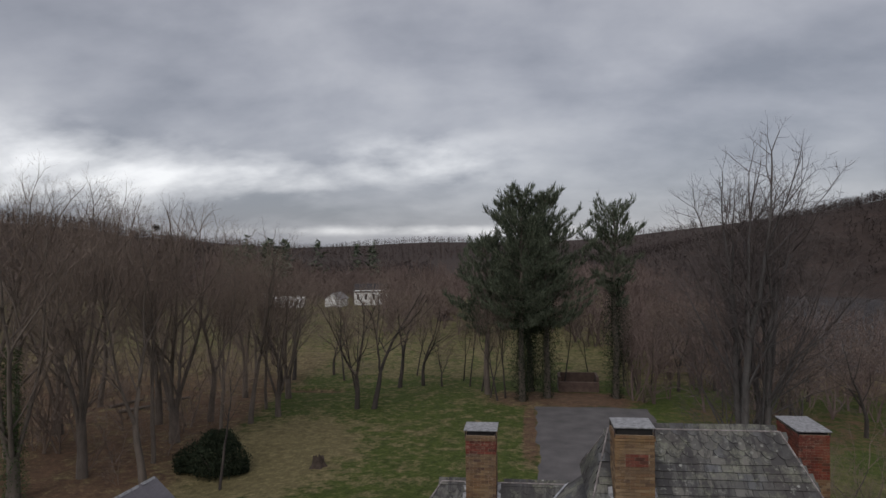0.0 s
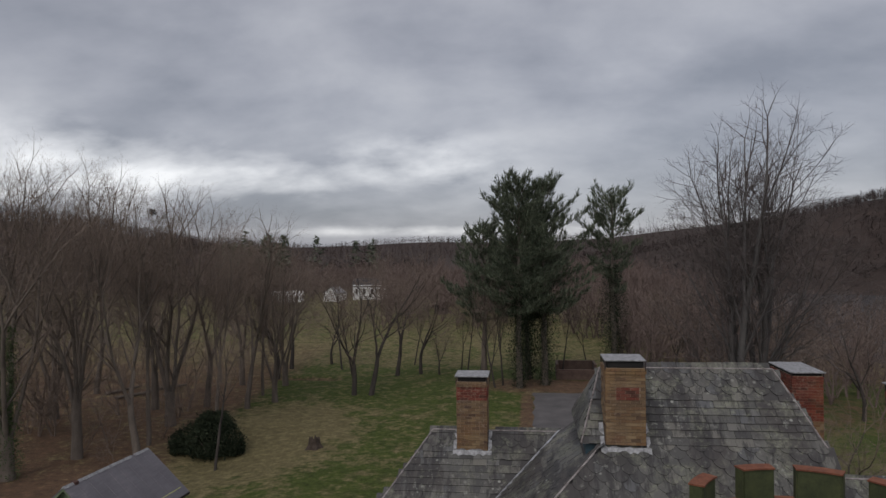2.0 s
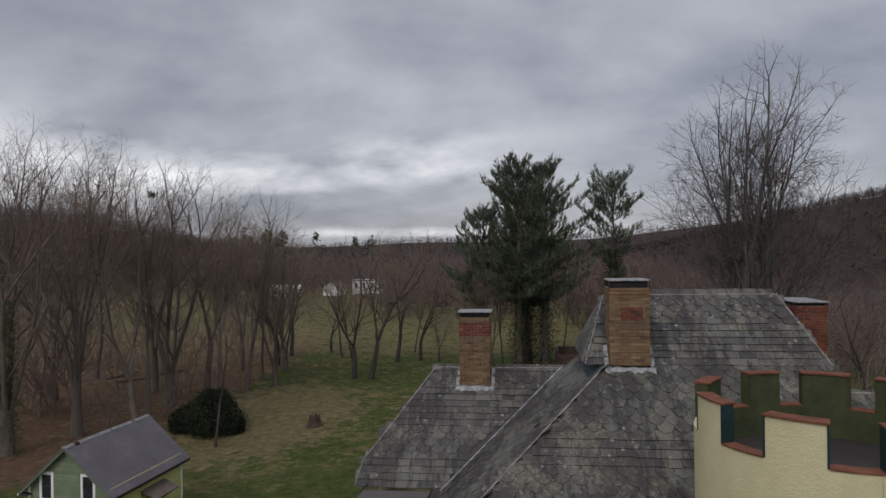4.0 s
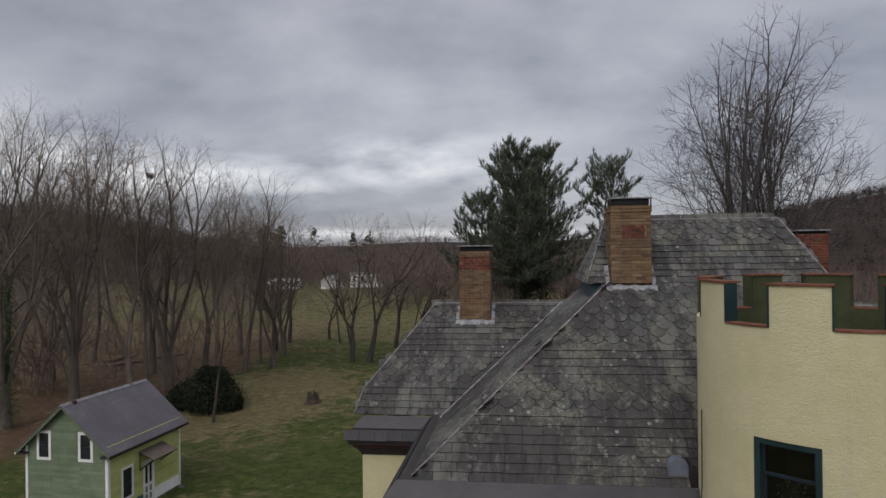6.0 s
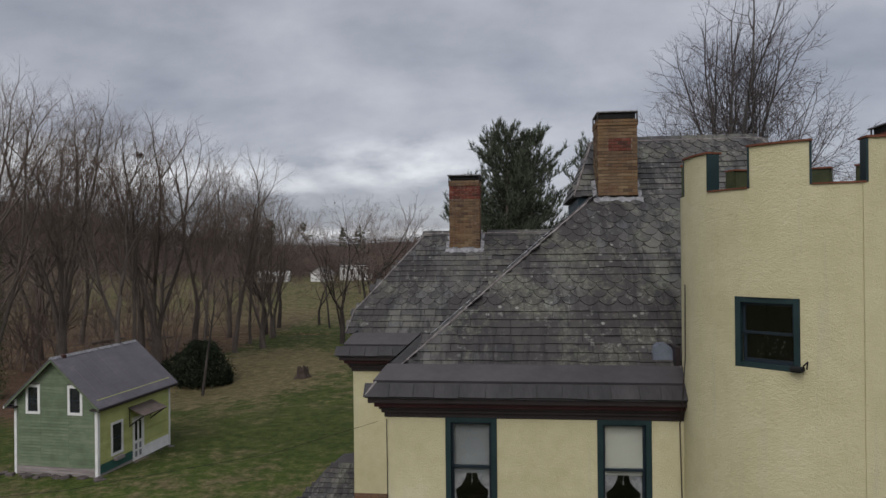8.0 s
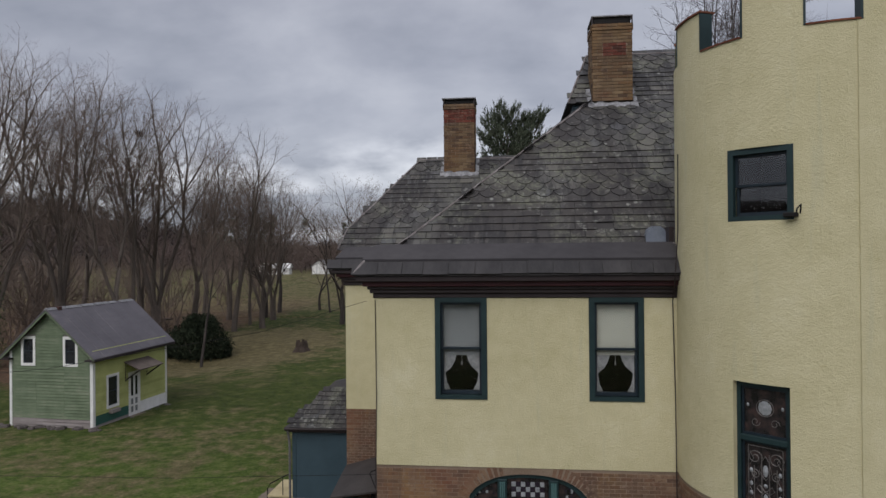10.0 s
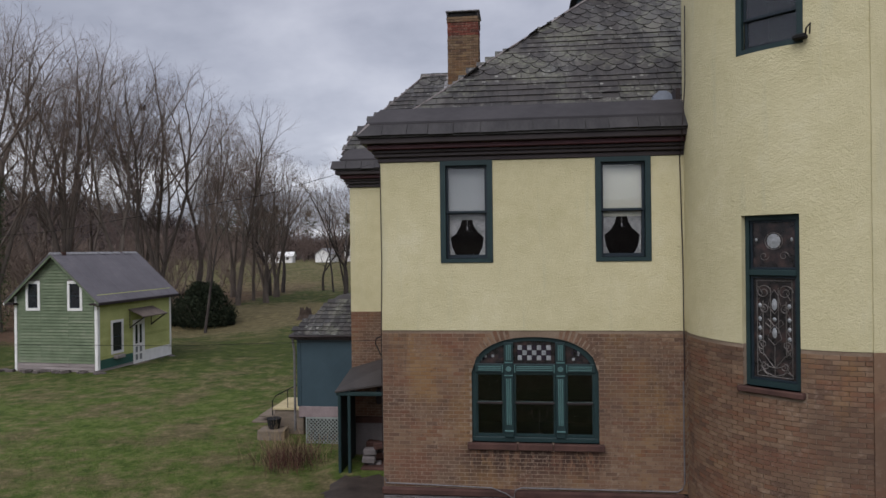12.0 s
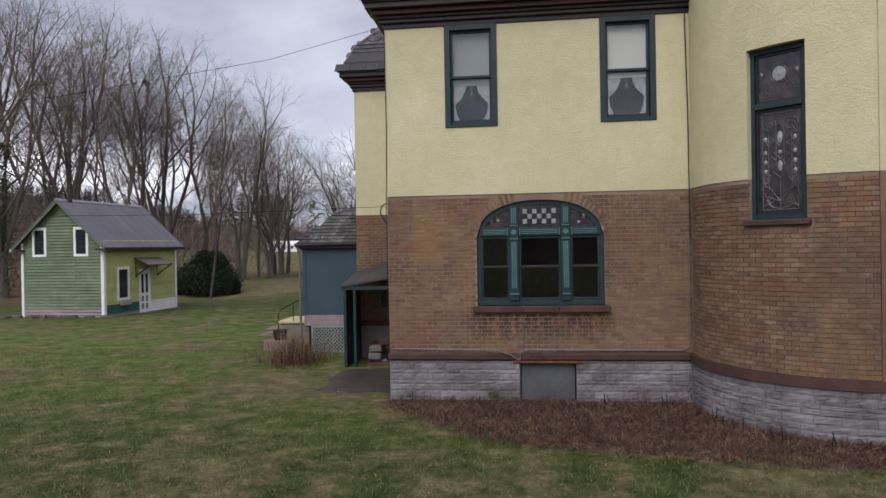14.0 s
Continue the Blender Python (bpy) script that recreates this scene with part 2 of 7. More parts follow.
def ground_mat():
    m = Mat("lawn_ground", 0.95, 0, 0.15)
    big = m.noise(0.06, 6, 0.6)
    mid = m.noise(0.45, 5, 0.65)
    fine = m.noise(9, 5, 0.7)
    tuft = m.noise(60, 3, 0.6)
    clump = m.noise(1.7, 8, 0.72)
    both = m.math("ADD", m.math("MULTIPLY", clump, 0.6), m.math("MULTIPLY", fine, 0.4))
    green = m.ramp(both, [(0.36, (0.018, 0.028, 0.006)), (0.46, (0.039, 0.054, 0.011)), (0.55, (0.064, 0.080, 0.018)), (0.66, (0.120, 0.116, 0.043))])
    dry = m.ramp(both, [(0.36, (0.065, 0.054, 0.026)), (0.52, (0.135, 0.110, 0.055)), (0.66, (0.25, 0.20, 0.105))])
    lush = m.ramp(both, [(0.36, (0.034, 0.056, 0.010)), (0.46, (0.072, 0.108, 0.019)), (0.56, (0.116, 0.152, 0.036)), (0.66, (0.22, 0.21, 0.085))])
    # dry thatch in large worn patches
    f = m.step(m.math("ADD", m.math("MULTIPLY", big, 0.6), m.math("MULTIPLY", mid, 0.4)), 0.50, 0.62)
    att = m.t.nodes.new("ShaderNodeVertexColor")
    att.layer_name = "cover"
    green = m.mix(att.outputs["Alpha"], green, lush)
    col = m.mix(m.math("MULTIPLY", f, 0.5), green, dry)
    s = m.t.nodes.new("ShaderNodeSeparateColor")
    m.t.links.new(att.outputs[0], s.inputs[0])
    leaf = m.ramp(m.math("ADD", m.math("MULTIPLY", both, 0.75), m.math("MULTIPLY", tuft, 0.25)), [(0.36, (0.040, 0.027, 0.018)), (0.5, (0.095, 0.058, 0.036)), (0.66, (0.20, 0.115, 0.070))])
    edge = m.math("ADD", s.outputs[0], m.math("MULTIPLY", m.math("SUBTRACT", m.math("ADD", m.math("MULTIPLY", mid, 0.5), m.math("MULTIPLY", clump, 0.5)), 0.5), 1.7))
    col = m.mix(m.step(edge, 0.35, 0.75), col, leaf)
    edge2 = m.math("ADD", s.outputs[1], m.math("MULTIPLY", m.math("SUBTRACT", m.math("ADD", m.math("MULTIPLY", mid, 0.5), m.math("MULTIPLY", clump, 0.5)), 0.5), 2.7))
    col = m.mix(m.math("MULTIPLY", m.step(edge2, 0.35, 0.75), 0.92), col, dry)
    floor = m.ramp(m.math("ADD", m.math("MULTIPLY", mid, 0.5), m.math("MULTIPLY", big, 0.5)), [(0.35, (0.024, 0.017, 0.014)), (0.65, (0.048, 0.033, 0.027))])
    col = m.mix(s.outputs[2], col, floor)
    return m.done(col, m.math("ADD", fine, tuft), 0.8, 0.06)


def glass_mat(name, tint=(0.02, 0.022, 0.025), rough=0.03):
    m = Mat(name, rough, 0, 0.6)
    m.b.inputs["Base Color"].default_value = (*tint, 1)
    m.b.inputs["Transmission Weight"].default_value = 1.0
    m.b.inputs["IOR"].default_value = 1.45
    m.b.inputs["Base Color"].default_value = (0.85, 0.88, 0.9, 1)
    return m.m


STUCCO = stucco_mat()
BRICK = brick_mat("tan_brick", (0.175, 0.108, 0.068), (0.108, 0.066, 0.046), (0.225, 0.148, 0.094))
BRICK_J = brick_mat("tan_brick_joined", (0.175, 0.108, 0.068), (0.108, 0.066, 0.046), (0.225, 0.148, 0.094), True)
CH_TAN = brick_mat("chimney_tan_brick", (0.21, 0.135, 0.066), (0.085, 0.052, 0.035), (0.29, 0.20, 0.105), True)
MORTAR = mix2("mortar", (0.12, 0.082, 0.055), (0.29, 0.225, 0.165), 0.5, 40, 0.95, 0.3)
STONE = mix2("whitewashed_stone", (0.050, 0.038, 0.032), (0.25, 0.238, 0.246), 1.6, 14, 0.9, 0.6, 0.015, jitter=0.12)
STONE_J = mix2("stone_joint", (0.10, 0.09, 0.088), (0.18, 0.16, 0.158), 3, 30, 0.95, 0.4)
SANDSTONE = mix2("red_sandstone", (0.034, 0.017, 0.014), (0.090, 0.045, 0.035), 2.5, 25, 0.88, 0.4, 0.01)
SLATE = slate_mat("slate")
SLATE_J = slate_mat("slate_joined", True)
SLATE_D = mix2("dark_apron_slate", (0.010, 0.009, 0.010), (0.044, 0.040, 0.040), 1.6, 16, 0.6, 0.4, 0.01, stretch=(1.5, 0.5, 0.5), jitter=0.16)
SHEET = mix2("dark_gutter_sheet", (0.020, 0.018, 0.020), (0.052, 0.047, 0.050), 1.2, 9, 0.45, 0.2, 0.004, 0.2, stretch=(0.5, 1, 1))
SLATE_E = mix2("slate_edge_grime", (0.010, 0.009, 0.009), (0.028, 0.026, 0.025), 3, 30, 0.9, 0.0)
UNDER = mix2("roof_underlay", (0.035, 0.033, 0.033), (0.06, 0.055, 0.052), 2, 20)
METAL = mix2("zinc_flashing", (0.14, 0.135, 0.14), (0.50, 0.50, 0.52), 5, 22, 0.45, 0.2, 0.005, 0.6)
PALE = mix2("weathered_lead_cap", (0.07, 0.068, 0.07), (0.36, 0.355, 0.36), 9, 30, 0.6, 0.2, 0.005, 0.2)
RUST = mix2("rusty_cap", (0.07, 0.022, 0.012), (0.20, 0.075, 0.04), 4, 26, 0.85, 0.3, 0.005)
GREEN = mix2("dark_green_paint", (0.008, 0.021, 0.022), (0.017, 0.037, 0.038), 3, 40, 0.5, 0.1, 0.003)
TEAL = mix2("teal_trim_paint", (0.05, 0.112, 0.108), (0.085, 0.160, 0.152), 3, 40, 0.5, 0.1, 0.003)
MOSSY = mix2("mossy_green_boards", (0.020, 0.027, 0.012), (0.058, 0.064, 0.024), 3, 18, 0.8, 0.3, 0.006)
BLUE = mix2("slate_blue_boards", (0.025, 0.046, 0.058), (0.042, 0.070, 0.085), 1.5, 25, 0.6, 0.15, 0.004)
BROWN = mix2("brown_cornice_paint", (0.018, 0.012, 0.012), (0.034, 0.024, 0.024), 3, 30, 0.55, 0.15, 0.004)
MAROON = mix2("maroon_cornice_paint", (0.035, 0.008, 0.010), (0.06, 0.014, 0.017), 3, 30, 0.5, 0.1, 0.003)
DECK = mix2("tar_roof", (0.018, 0.016, 0.017), (0.04, 0.032, 0.03), 1.4, 18, 0.8, 0.3, 0.01)
WHITE = mix2("white_trim_paint", (0.58, 0.57, 0.54), (0.76, 0.75, 0.72), 3, 40, 0.6, 0.1, 0.003)
# black for small dark things; on the room boxes it paints in the indoor shade
BLACK = mix2("black_paint_and_unlit_room", (0.008, 0.008, 0.008), (0.018, 0.016, 0.015), 1, 8, 0.9)
LACE = mix2("lace_curtain", (0.12, 0.12, 0.12), (0.34, 0.335, 0.33), 8, 60, 0.95)
BLIND = mix2("cream_blind", (0.36, 0.35, 0.29), (0.43, 0.42, 0.35), 1, 20, 0.9)
BLIND_G = mix2("grey_blind", (0.15, 0.155, 0.15), (0.20, 0.205, 0.20), 1, 20, 0.9)
GREYP = mix2("grey_conduit", (0.075, 0.068, 0.068), (0.19, 0.18, 0.18), 5, 30, 0.6, 0.1, 0.003, 0.2)
GLASS = glass_mat("window_glass")
GROUND = ground_mat()
BARK = mix2("bark", (0.058, 0.047, 0.039), (0.148, 0.120, 0.098), 2, 14, 0.95, 0.7, 0.03, stretch=(1, 1, 0.25))
BARK_DARK = mix2("dark_wet_bark", (0.022, 0.018, 0.016), (0.066, 0.055, 0.047), 2, 14, 0.95, 0.7, 0.03, stretch=(1, 1, 0.25))
SYC_TWIG = mix2("sycamore_twigs", (0.058, 0.048, 0.046), (0.105, 0.086, 0.080), 0.5, 6, 0.95, 0.0)
BARK_PALE = mix2("pale_bark", (0.048, 0.044, 0.043), (0.135, 0.125, 0.118), 1.5, 9, 0.95, 0.5, 0.03, stretch=(1, 1, 0.3))
TWIG = mix2("twigs", (0.100, 0.075, 0.060), (0.185, 0.140, 0.112), 0.5, 6, 0.95, 0.0)
TWIG_RED = mix2("russet_twigs", (0.085, 0.062, 0.054), (0.15, 0.108, 0.092), 0.12, 3, 0.95, 0.0)
NEEDLE = mix2("pine_needles", (0.034, 0.044, 0.028), (0.115, 0.132, 0.085), 0.4, 5, 0.85, 0.0, jitter=0.6, island=True)
SHRUB = mix2("evergreen_shrub", (0.010, 0.015, 0.009), (0.030, 0.037, 0.021), 0.8, 6, 0.95, 0.0, spec=0.1, jitter=0.5, island=True)
HILLTWIG = mix2("hillside_twigs", (0.040, 0.030, 0.027), (0.074, 0.054, 0.047), 0.05, 2, 0.95, 0.0)
GRAVEL = mix2("grey_gravel", (0.050, 0.046, 0.046), (0.110, 0.100, 0.098), 0.5, 9, 0.95, 0.5, 0.02)
WATER = mix2("river_water", (0.05, 0.055, 0.06), (0.07, 0.075, 0.08), 0.05, 0.6, 0.12, 0.3, 0.2)

# ---- building tools ----
def mesh_from(name, verts, faces, material, smooth=False):
    me = bpy.data.meshes.new(name)
    me.from_pydata(verts, [], faces)
    me.materials.append(material)
    if smooth:
        me.polygons.foreach_set("use_smooth", [True] * len(me.polygons))
    me.update()
    return me


class Shape:
    """Collects vertices and faces for one mesh."""

    def __init__(self):
        self.v, self.f = [], []

    def add(self, verts, faces):
        n = len(self.v)
        self.v += [tuple(p) for p in verts]
        self.f += [tuple(n + i for i in f) for f in faces]
        return self

    def box(self, x0, x1, y0, y1, z0, z1, m=None):
        c = [Vector((x, y, z)) for z in (z0, z1) for y in (y0, y1) for x in (x0, x1)]
        if m is not None:
            c = [m @ p for p in c]
        return self.add(c, [(0, 2, 3, 1), (4, 5, 7, 6), (0, 1, 5, 4), (2, 6, 7, 3), (0, 4, 6, 2), (1, 3, 7, 5)])

    def soft(self, x0, x1, y0, y1, z0, z1, r=0.01, m=None):
        """A box with chamfered edges."""
        cx, cy, cz = (x0 + x1) / 2, (y0 + y1) / 2, (z0 + z1) / 2
        hx, hy, hz = (x1 - x0) / 2, (y1 - y0) / 2, (z1 - z0) / 2
        r = min(r, hx * 0.45, hy * 0.45, hz * 0.45)
        bm = bmesh.new()
        bmesh.ops.create_cube(bm, size=1)
        for v in bm.verts:
            v.co = Vector((cx + 2 * hx * v.co.x, cy + 2 * hy * v.co.y, cz + 2 * hz * v.co.z))
        bmesh.ops.bevel(bm, geom=bm.edges[:], offset=r, segments=1, affect="EDGES")
        bm.verts.index_update()
        vs = [m @ v.co if m is not None else v.co.copy() for v in bm.verts]
        fs = [[v.index for v in f.verts] for f in bm.faces]
        bm.free()
        return self.add(vs, fs)

    def tube(self, points, radii, sides=6, cap=True):
        pts = [Vector(p) for p in points]
        if isinstance(radii, (int, float)):
            radii = [radii] * len(pts)
        rings, faces = [], []
        for i, p in enumerate(pts):
            d = (pts[min(i + 1, len(pts) - 1)] - pts[max(i - 1, 0)]).normalized()
            a = d.cross(Vector((0, 0, 1)) if abs(d.z) < 0.95 else Vector((1, 0, 0))).normalized()
            b = d.cross(a)
            rings += [p + radii[i] * (math.cos(2 * math.pi * k / sides) * a + math.sin(2 * math.pi * k / sides) * b) for k in range(sides)]
        for i in range(len(pts) - 1):
            for k in range(sides):
                q, w = i * sides + k, i * sides + (k + 1) % sides
                faces.append((q, w, w + sides, q + sides))
        if cap:
            faces += [tuple(range(sides))[::-1], tuple((len(pts) - 1) * sides + k for k in range(sides))]
        return self.add(rings, faces)

    def prism(self, poly, axis, a, b, m=None):
        """A flat outline (two coordinates) pushed along an axis from a to b."""
        def at(p, s):
            q = {"x": (s, p[0], p[1]), "y": (p[0], s, p[1]), "z": (p[0], p[1], s)}[axis]
            return m @ Vector(q) if m is not None else Vector(q)
        n = len(poly)
        vs = [at(p, a) for p in poly] + [at(p, b) for p in poly]
        fs = [tuple(range(n))[::-1], tuple(range(n, 2 * n))] + [(i, (i + 1) % n, n + (i + 1) % n, n + i) for i in range(n)]
        return self.add(vs, fs)

    def ring(self, c, r0, r1, z0, z1, a0, a1, n=8):
        """A piece of a round wall between two angles, in degrees."""
        vs, fs = [], []
        for i in range(n + 1):
            a = radians(a0 + (a1 - a0) * i / n)
            u = (math.cos(a), math.sin(a))
            vs += [(c[0] + r * u[0], c[1] + r * u[1], z) for r, z in ((r1, z0), (r1, z1), (r0, z1), (r0, z0))]
        for i in range(n):
            for k in range(4):
                fs.append((4 * i + k, 4 * i + 4 + k, 4 * i + 4 + (k + 1) % 4, 4 * i + (k + 1) % 4))
        fs += [(3, 2, 1, 0), tuple(4 * n + k for k in range(4))]
        return self.add(vs, fs)

    def mesh(self, name, material, smooth=False, weld=False):
        me = mesh_from(name, self.v, self.f, material, smooth)
        bm = bmesh.new()
        bm.from_mesh(me)
        if weld:
            # adjoining blocks become one body: shared corners merge, faces inside go
            bmesh.ops.remove_doubles(bm, verts=bm.verts[:], dist=1e-4)
            seen = {}
            for f in bm.faces:
                seen.setdefault(frozenset(v.index for v in f.verts), []).append(f)
            bmesh.ops.delete(bm, geom=[f for fs in seen.values() if len(fs) > 1 for f in fs], context="FACES_ONLY")
        bmesh.ops.recalc_face_normals(bm, faces=bm.faces[:])
        bm.to_mesh(me)
        bm.free()
        return me


def thing(name, label, category, at=(0, 0, 0), group="", kind=""):
    ob = new(name)
    ob.location = at
    ob.empty_display_size = 0.1
    return tagged(ob, label, category, group, kind)


def part(name, shape, material, parent, label="", smooth=False, weld=False):
    """One mesh under a thing; coordinates of shape are the world's, less the thing's place."""
    ob = new(name, shape.mesh(name, material, smooth, weld) if isinstance(shape, Shape) else shape)
    ob.parent = parent
    if label:
        ob["label"] = label
    return ob


def setting(name, shape, material, label, category):
    ob = new(name, shape.mesh(name, material))
    return tagged(ob, label, category, kind="structure")


def wall_cells(xs, zs, holes):
    """The cells of a grid of cuts that lie in no hole (x0, x1, z0, z1)."""
    xs = sorted(set(xs) | {v for h in holes for v in h[:2]})
    zs = sorted(set(zs) | {v for h in holes for v in h[2:]})
    for x0, x1 in zip(xs, xs[1:]):
        for z0, z1 in zip(zs, zs[1:]):
            cx, cz = (x0 + x1) / 2, (z0 + z1) / 2
            if not any(h[0] < cx < h[1] and h[2] < cz < h[3] for h in holes):
                yield x0, x1, z0, z1

# ---- land ----
def smooth(v, a, b):
    u = np.clip((v - a) / (b - a), 0, 1)
    return u * u * (3 - 2 * u)


def land(x, y):
    """Height of the ground."""
    x, y = np.asarray(x, float), np.asarray(y, float)
    r, th = np.hypot(x, y), np.degrees(np.arctan2(x, y))
    z = 0.06 - 0.33 * smooth(y, 14, 45) - 0.25 * smooth(y, 75, 90) + 2.6 * smooth(y, 92, 185)
    z = z - 0.75 * np.exp(-(((x + 25) / 6) ** 2 + ((y - 49) / 6) ** 2))
    z = z - 0.45 * np.exp(-(((y - 81.5 - 0.16 * (x + 30) + 0.8 * np.sin(x * 0.25)) / 1.1) ** 2)) * smooth(-x, 20, 26) * smooth(x, -90, -60)
    river = smooth(th, 9, 20) * smooth(r, 118, 140) * (1 - smooth(r, 285, 320))
    z = z - 8.5 * river - 1.5 * smooth(th, 5, 25) * smooth(r, 60, 110)
    far = smooth(np.abs(th), 150, 120)
    left = np.interp(th, [-120, -60, -41, -34, -28, -22, -18, -12], [34, 38, 32, 26, 16, 6, 1, 0]) * smooth(r, 190, 400)
    mid = np.interp(th, [-60, -30, -17, -13, -10, 0, 8, 40, 90], [24, 20, 14, 26, 29, 28, 30, 36, 36]) * smooth(r, 760, 1300)
    right = np.interp(th, [2, 8, 14, 20, 26, 40, 120], [0, 6, 19, 33, 45, 56, 54]) * smooth(r, 315, 520)
    bumps = 1.5 * np.sin(x * 0.031 + 1) * np.sin(y * 0.027) * smooth(r, 240, 420)
    return z + (left + mid * 0.9 + right) * np.where(np.abs(th) < 130, 1, 0.8) + bumps


def spread(lo, hi, core0, core1, step, grow=1.22):
    out = list(np.arange(core0, core1 + step / 2, step))
    s, v = step, core1
    while v < hi:
        s *= grow
        v += s
        out.append(min(v, hi))
    s, v = step, core0
    while v > lo:
        s *= grow
        v -= s
        out.insert(0, max(v, lo))
    return np.array(out)


def leafy(x, y):
    """How much of the ground is leaf litter, how much dry thatch."""
    a = smooth(-x - 0.12 * (y - 45), 22, 30) * smooth(y, 30, 44) * (1 - smooth(y, 78, 86))
    a = np.maximum(a, 0.9 * smooth(-x, 24, 34) * smooth(y, 22, 40) * (1 - smooth(y, 100, 140)) * 0.8)
    a = np.maximum(a, np.exp(-(((x - 0.4) / 1.0) ** 4 + ((y - 65) / 12) ** 4)) * 0.9)
    creek = y - 81.5 - 0.16 * (x + 30) + 0.8 * np.sin(x * 0.25)
    a = np.maximum(a, np.exp(-((creek / 1.6) ** 2)) * smooth(-x, 18, 26) * 0.8)
    a = np.maximum(a, np.exp(-(((x - 4) / 10) ** 4 + ((y - 79) / 5) ** 4)) * 0.9)
    a = np.maximum(a, np.exp(-(((x - 26) / 14) ** 4 + ((y - 70) / 12) ** 4)) * 0.55)
    bed = smooth(y - np.interp(x, [-2.5, -1.2, -0.35, 2.2, 4.1, 9], [12.1, 10.6, 9.7, 9.05, 8.85, 8.6]), -0.5, 0.6) * smooth(x, -2.5, -2.1)
    a = np.maximum(a, np.exp(-(((x + 3.2) / 1.7) ** 2 + ((y - 12.3) / 1.3) ** 2)) * 0.62)
    a = np.maximum(a, bed * (1 - smooth(y, 12.6, 13.2)))
    r, th = np.hypot(x, y), np.degrees(np.arctan2(x, y))
    a = np.maximum(a, smooth(r, 190, 240) * 0.95)
    a = np.maximum(a, smooth(th, 6, 14) * smooth(r, 88, 110))
    d = np.exp(-(((x + 22) / 9) ** 2 + ((y - 56) / 16) ** 2)) * 1.15
    d = np.maximum(d, np.exp(-(((x + 4.5) / 3.2) ** 2 + ((y - 13) / 3.0) ** 2)) * 0.75)
    d = np.maximum(d, np.exp(-(((x - 3) / 6) ** 2 + ((y - 8.8 + 0.12 * x) / 0.6) ** 2)) * 0.7)
    d = np.maximum(d, 0.62 * smooth(y, 80, 96))
    d = np.maximum(d, 0.40 * smooth(y, 36, 48) * (1 - smooth(x, 2, 10)))
    d = np.maximum(d, 0.50 * (1 - smooth(y, 26, 42)))
    d = np.maximum(d, np.exp(-(((x + 16) / 9) ** 2 + ((y - 24) / 3.0) ** 2)) * 0.55)
    return a, d


gx, gy = spread(-2600, 2600, -34, 26, 0.75), spread(-2600, 2600, 0, 92, 0.75)
GX, GY = np.meshgrid(gx, gy)
GZ = land(GX, GY)
nx, ny = len(gx), len(gy)
idx = np.arange(nx * ny).reshape(ny, nx)
quads = np.stack([idx[:-1, :-1], idx[:-1, 1:], idx[1:, 1:], idx[1:, :-1]], -1).reshape(-1, 4)
gm = mesh_from("ground", np.stack([GX, GY, GZ], -1).reshape(-1, 3).tolist(), quads.tolist(), GROUND, True)
layer = gm.color_attributes.new("cover", "FLOAT_COLOR", "POINT")
lr, ld = leafy(GX.ravel(), GY.ravel())
layer.data.foreach_set("color", np.stack([lr, ld, smooth(np.hypot(GX.ravel(), GY.ravel()), 185, 260), smooth(GY.ravel(), 8, 15) * (1 - smooth(GY.ravel(), 16, 36))], -1).ravel())
tagged(new("ground", gm), "rough winter lawn with dry thatch and leaf litter, rising to wooded hills", "ground", kind="structure")

water = Shape().add([(20, 60, -4.2), (700, 60, -4.2), (700, 420, -4.2), (20, 420, -4.2)], [(0, 1, 2, 3)])
setting("water", water, WATER, "grey river seen between the bare trees", "water")


def draped(xs, ys, lift, rag=0.0, seed=1):
    """A thin sheet on the ground with ragged edges."""
    rs = random.Random(seed)
    s = Shape()
    n, m = len(xs), len(ys)
    for j, y in enumerate(ys):
        for i, x in enumerate(xs):
            edge = i in (0, n - 1) or j in (0, m - 1)
            qx, qy = x + (rs.uniform(-rag, rag) if edge else 0), y + (rs.uniform(-rag, rag) if edge else 0)
            s.v.append((qx, qy, float(land(qx, qy)) + (lift if not edge else 0.004)))
    s.f = [(j * n + i, j * n + i + 1, j * n + n + i + 1, j * n + n + i) for j in range(m - 1) for i in range(n - 1)]
    return s


setting("gravel_lot", draped(np.linspace(0.9, 12.8, 12), np.linspace(51, 75, 22), 0.05, 0.25), GRAVEL, "grey gravel parking lot with leaf-strewn edge", "parking lot")

# ---- the house ----
WX0, WX1, WY = -2.23, 3.2, 12.31            # front wall
sub_box = lambda *a: Shape().box(*a)
TC, TR = (5.3, 12.07), 2.16                 # round tower
Z_STONE, Z_BRICK, Z_STUCCO = 0.78, 0.92, 3.78
Z_CORN = 6.87
house = thing("house", "yellow stucco and tan brick Victorian house with slate roofs, crenellated tower", "house")

ARCH = (-0.60, 1.66, 1.76, 3.02, 3.66)      # x0, x1, sill, spring, crown


def arch_top(x, grow=0.0):
    """Height of the flattened arch at x."""
    x0, x1, _, spring, crown = ARCH
    c, a = (x0 + x1) / 2, (x1 - x0) / 2 + grow
    u = min(1.0, abs(x - c) / a)
    return spring + (crown - spring + grow) * (1 - u ** 2.3) ** (1 / 2.0)


WIN = [(-1.13, -0.18, 5.0, 6.86), (1.63, 2.59, 5.0, 6.86)]
BASE_WIN = (0.14, 1.14, 0.0, 0.74)

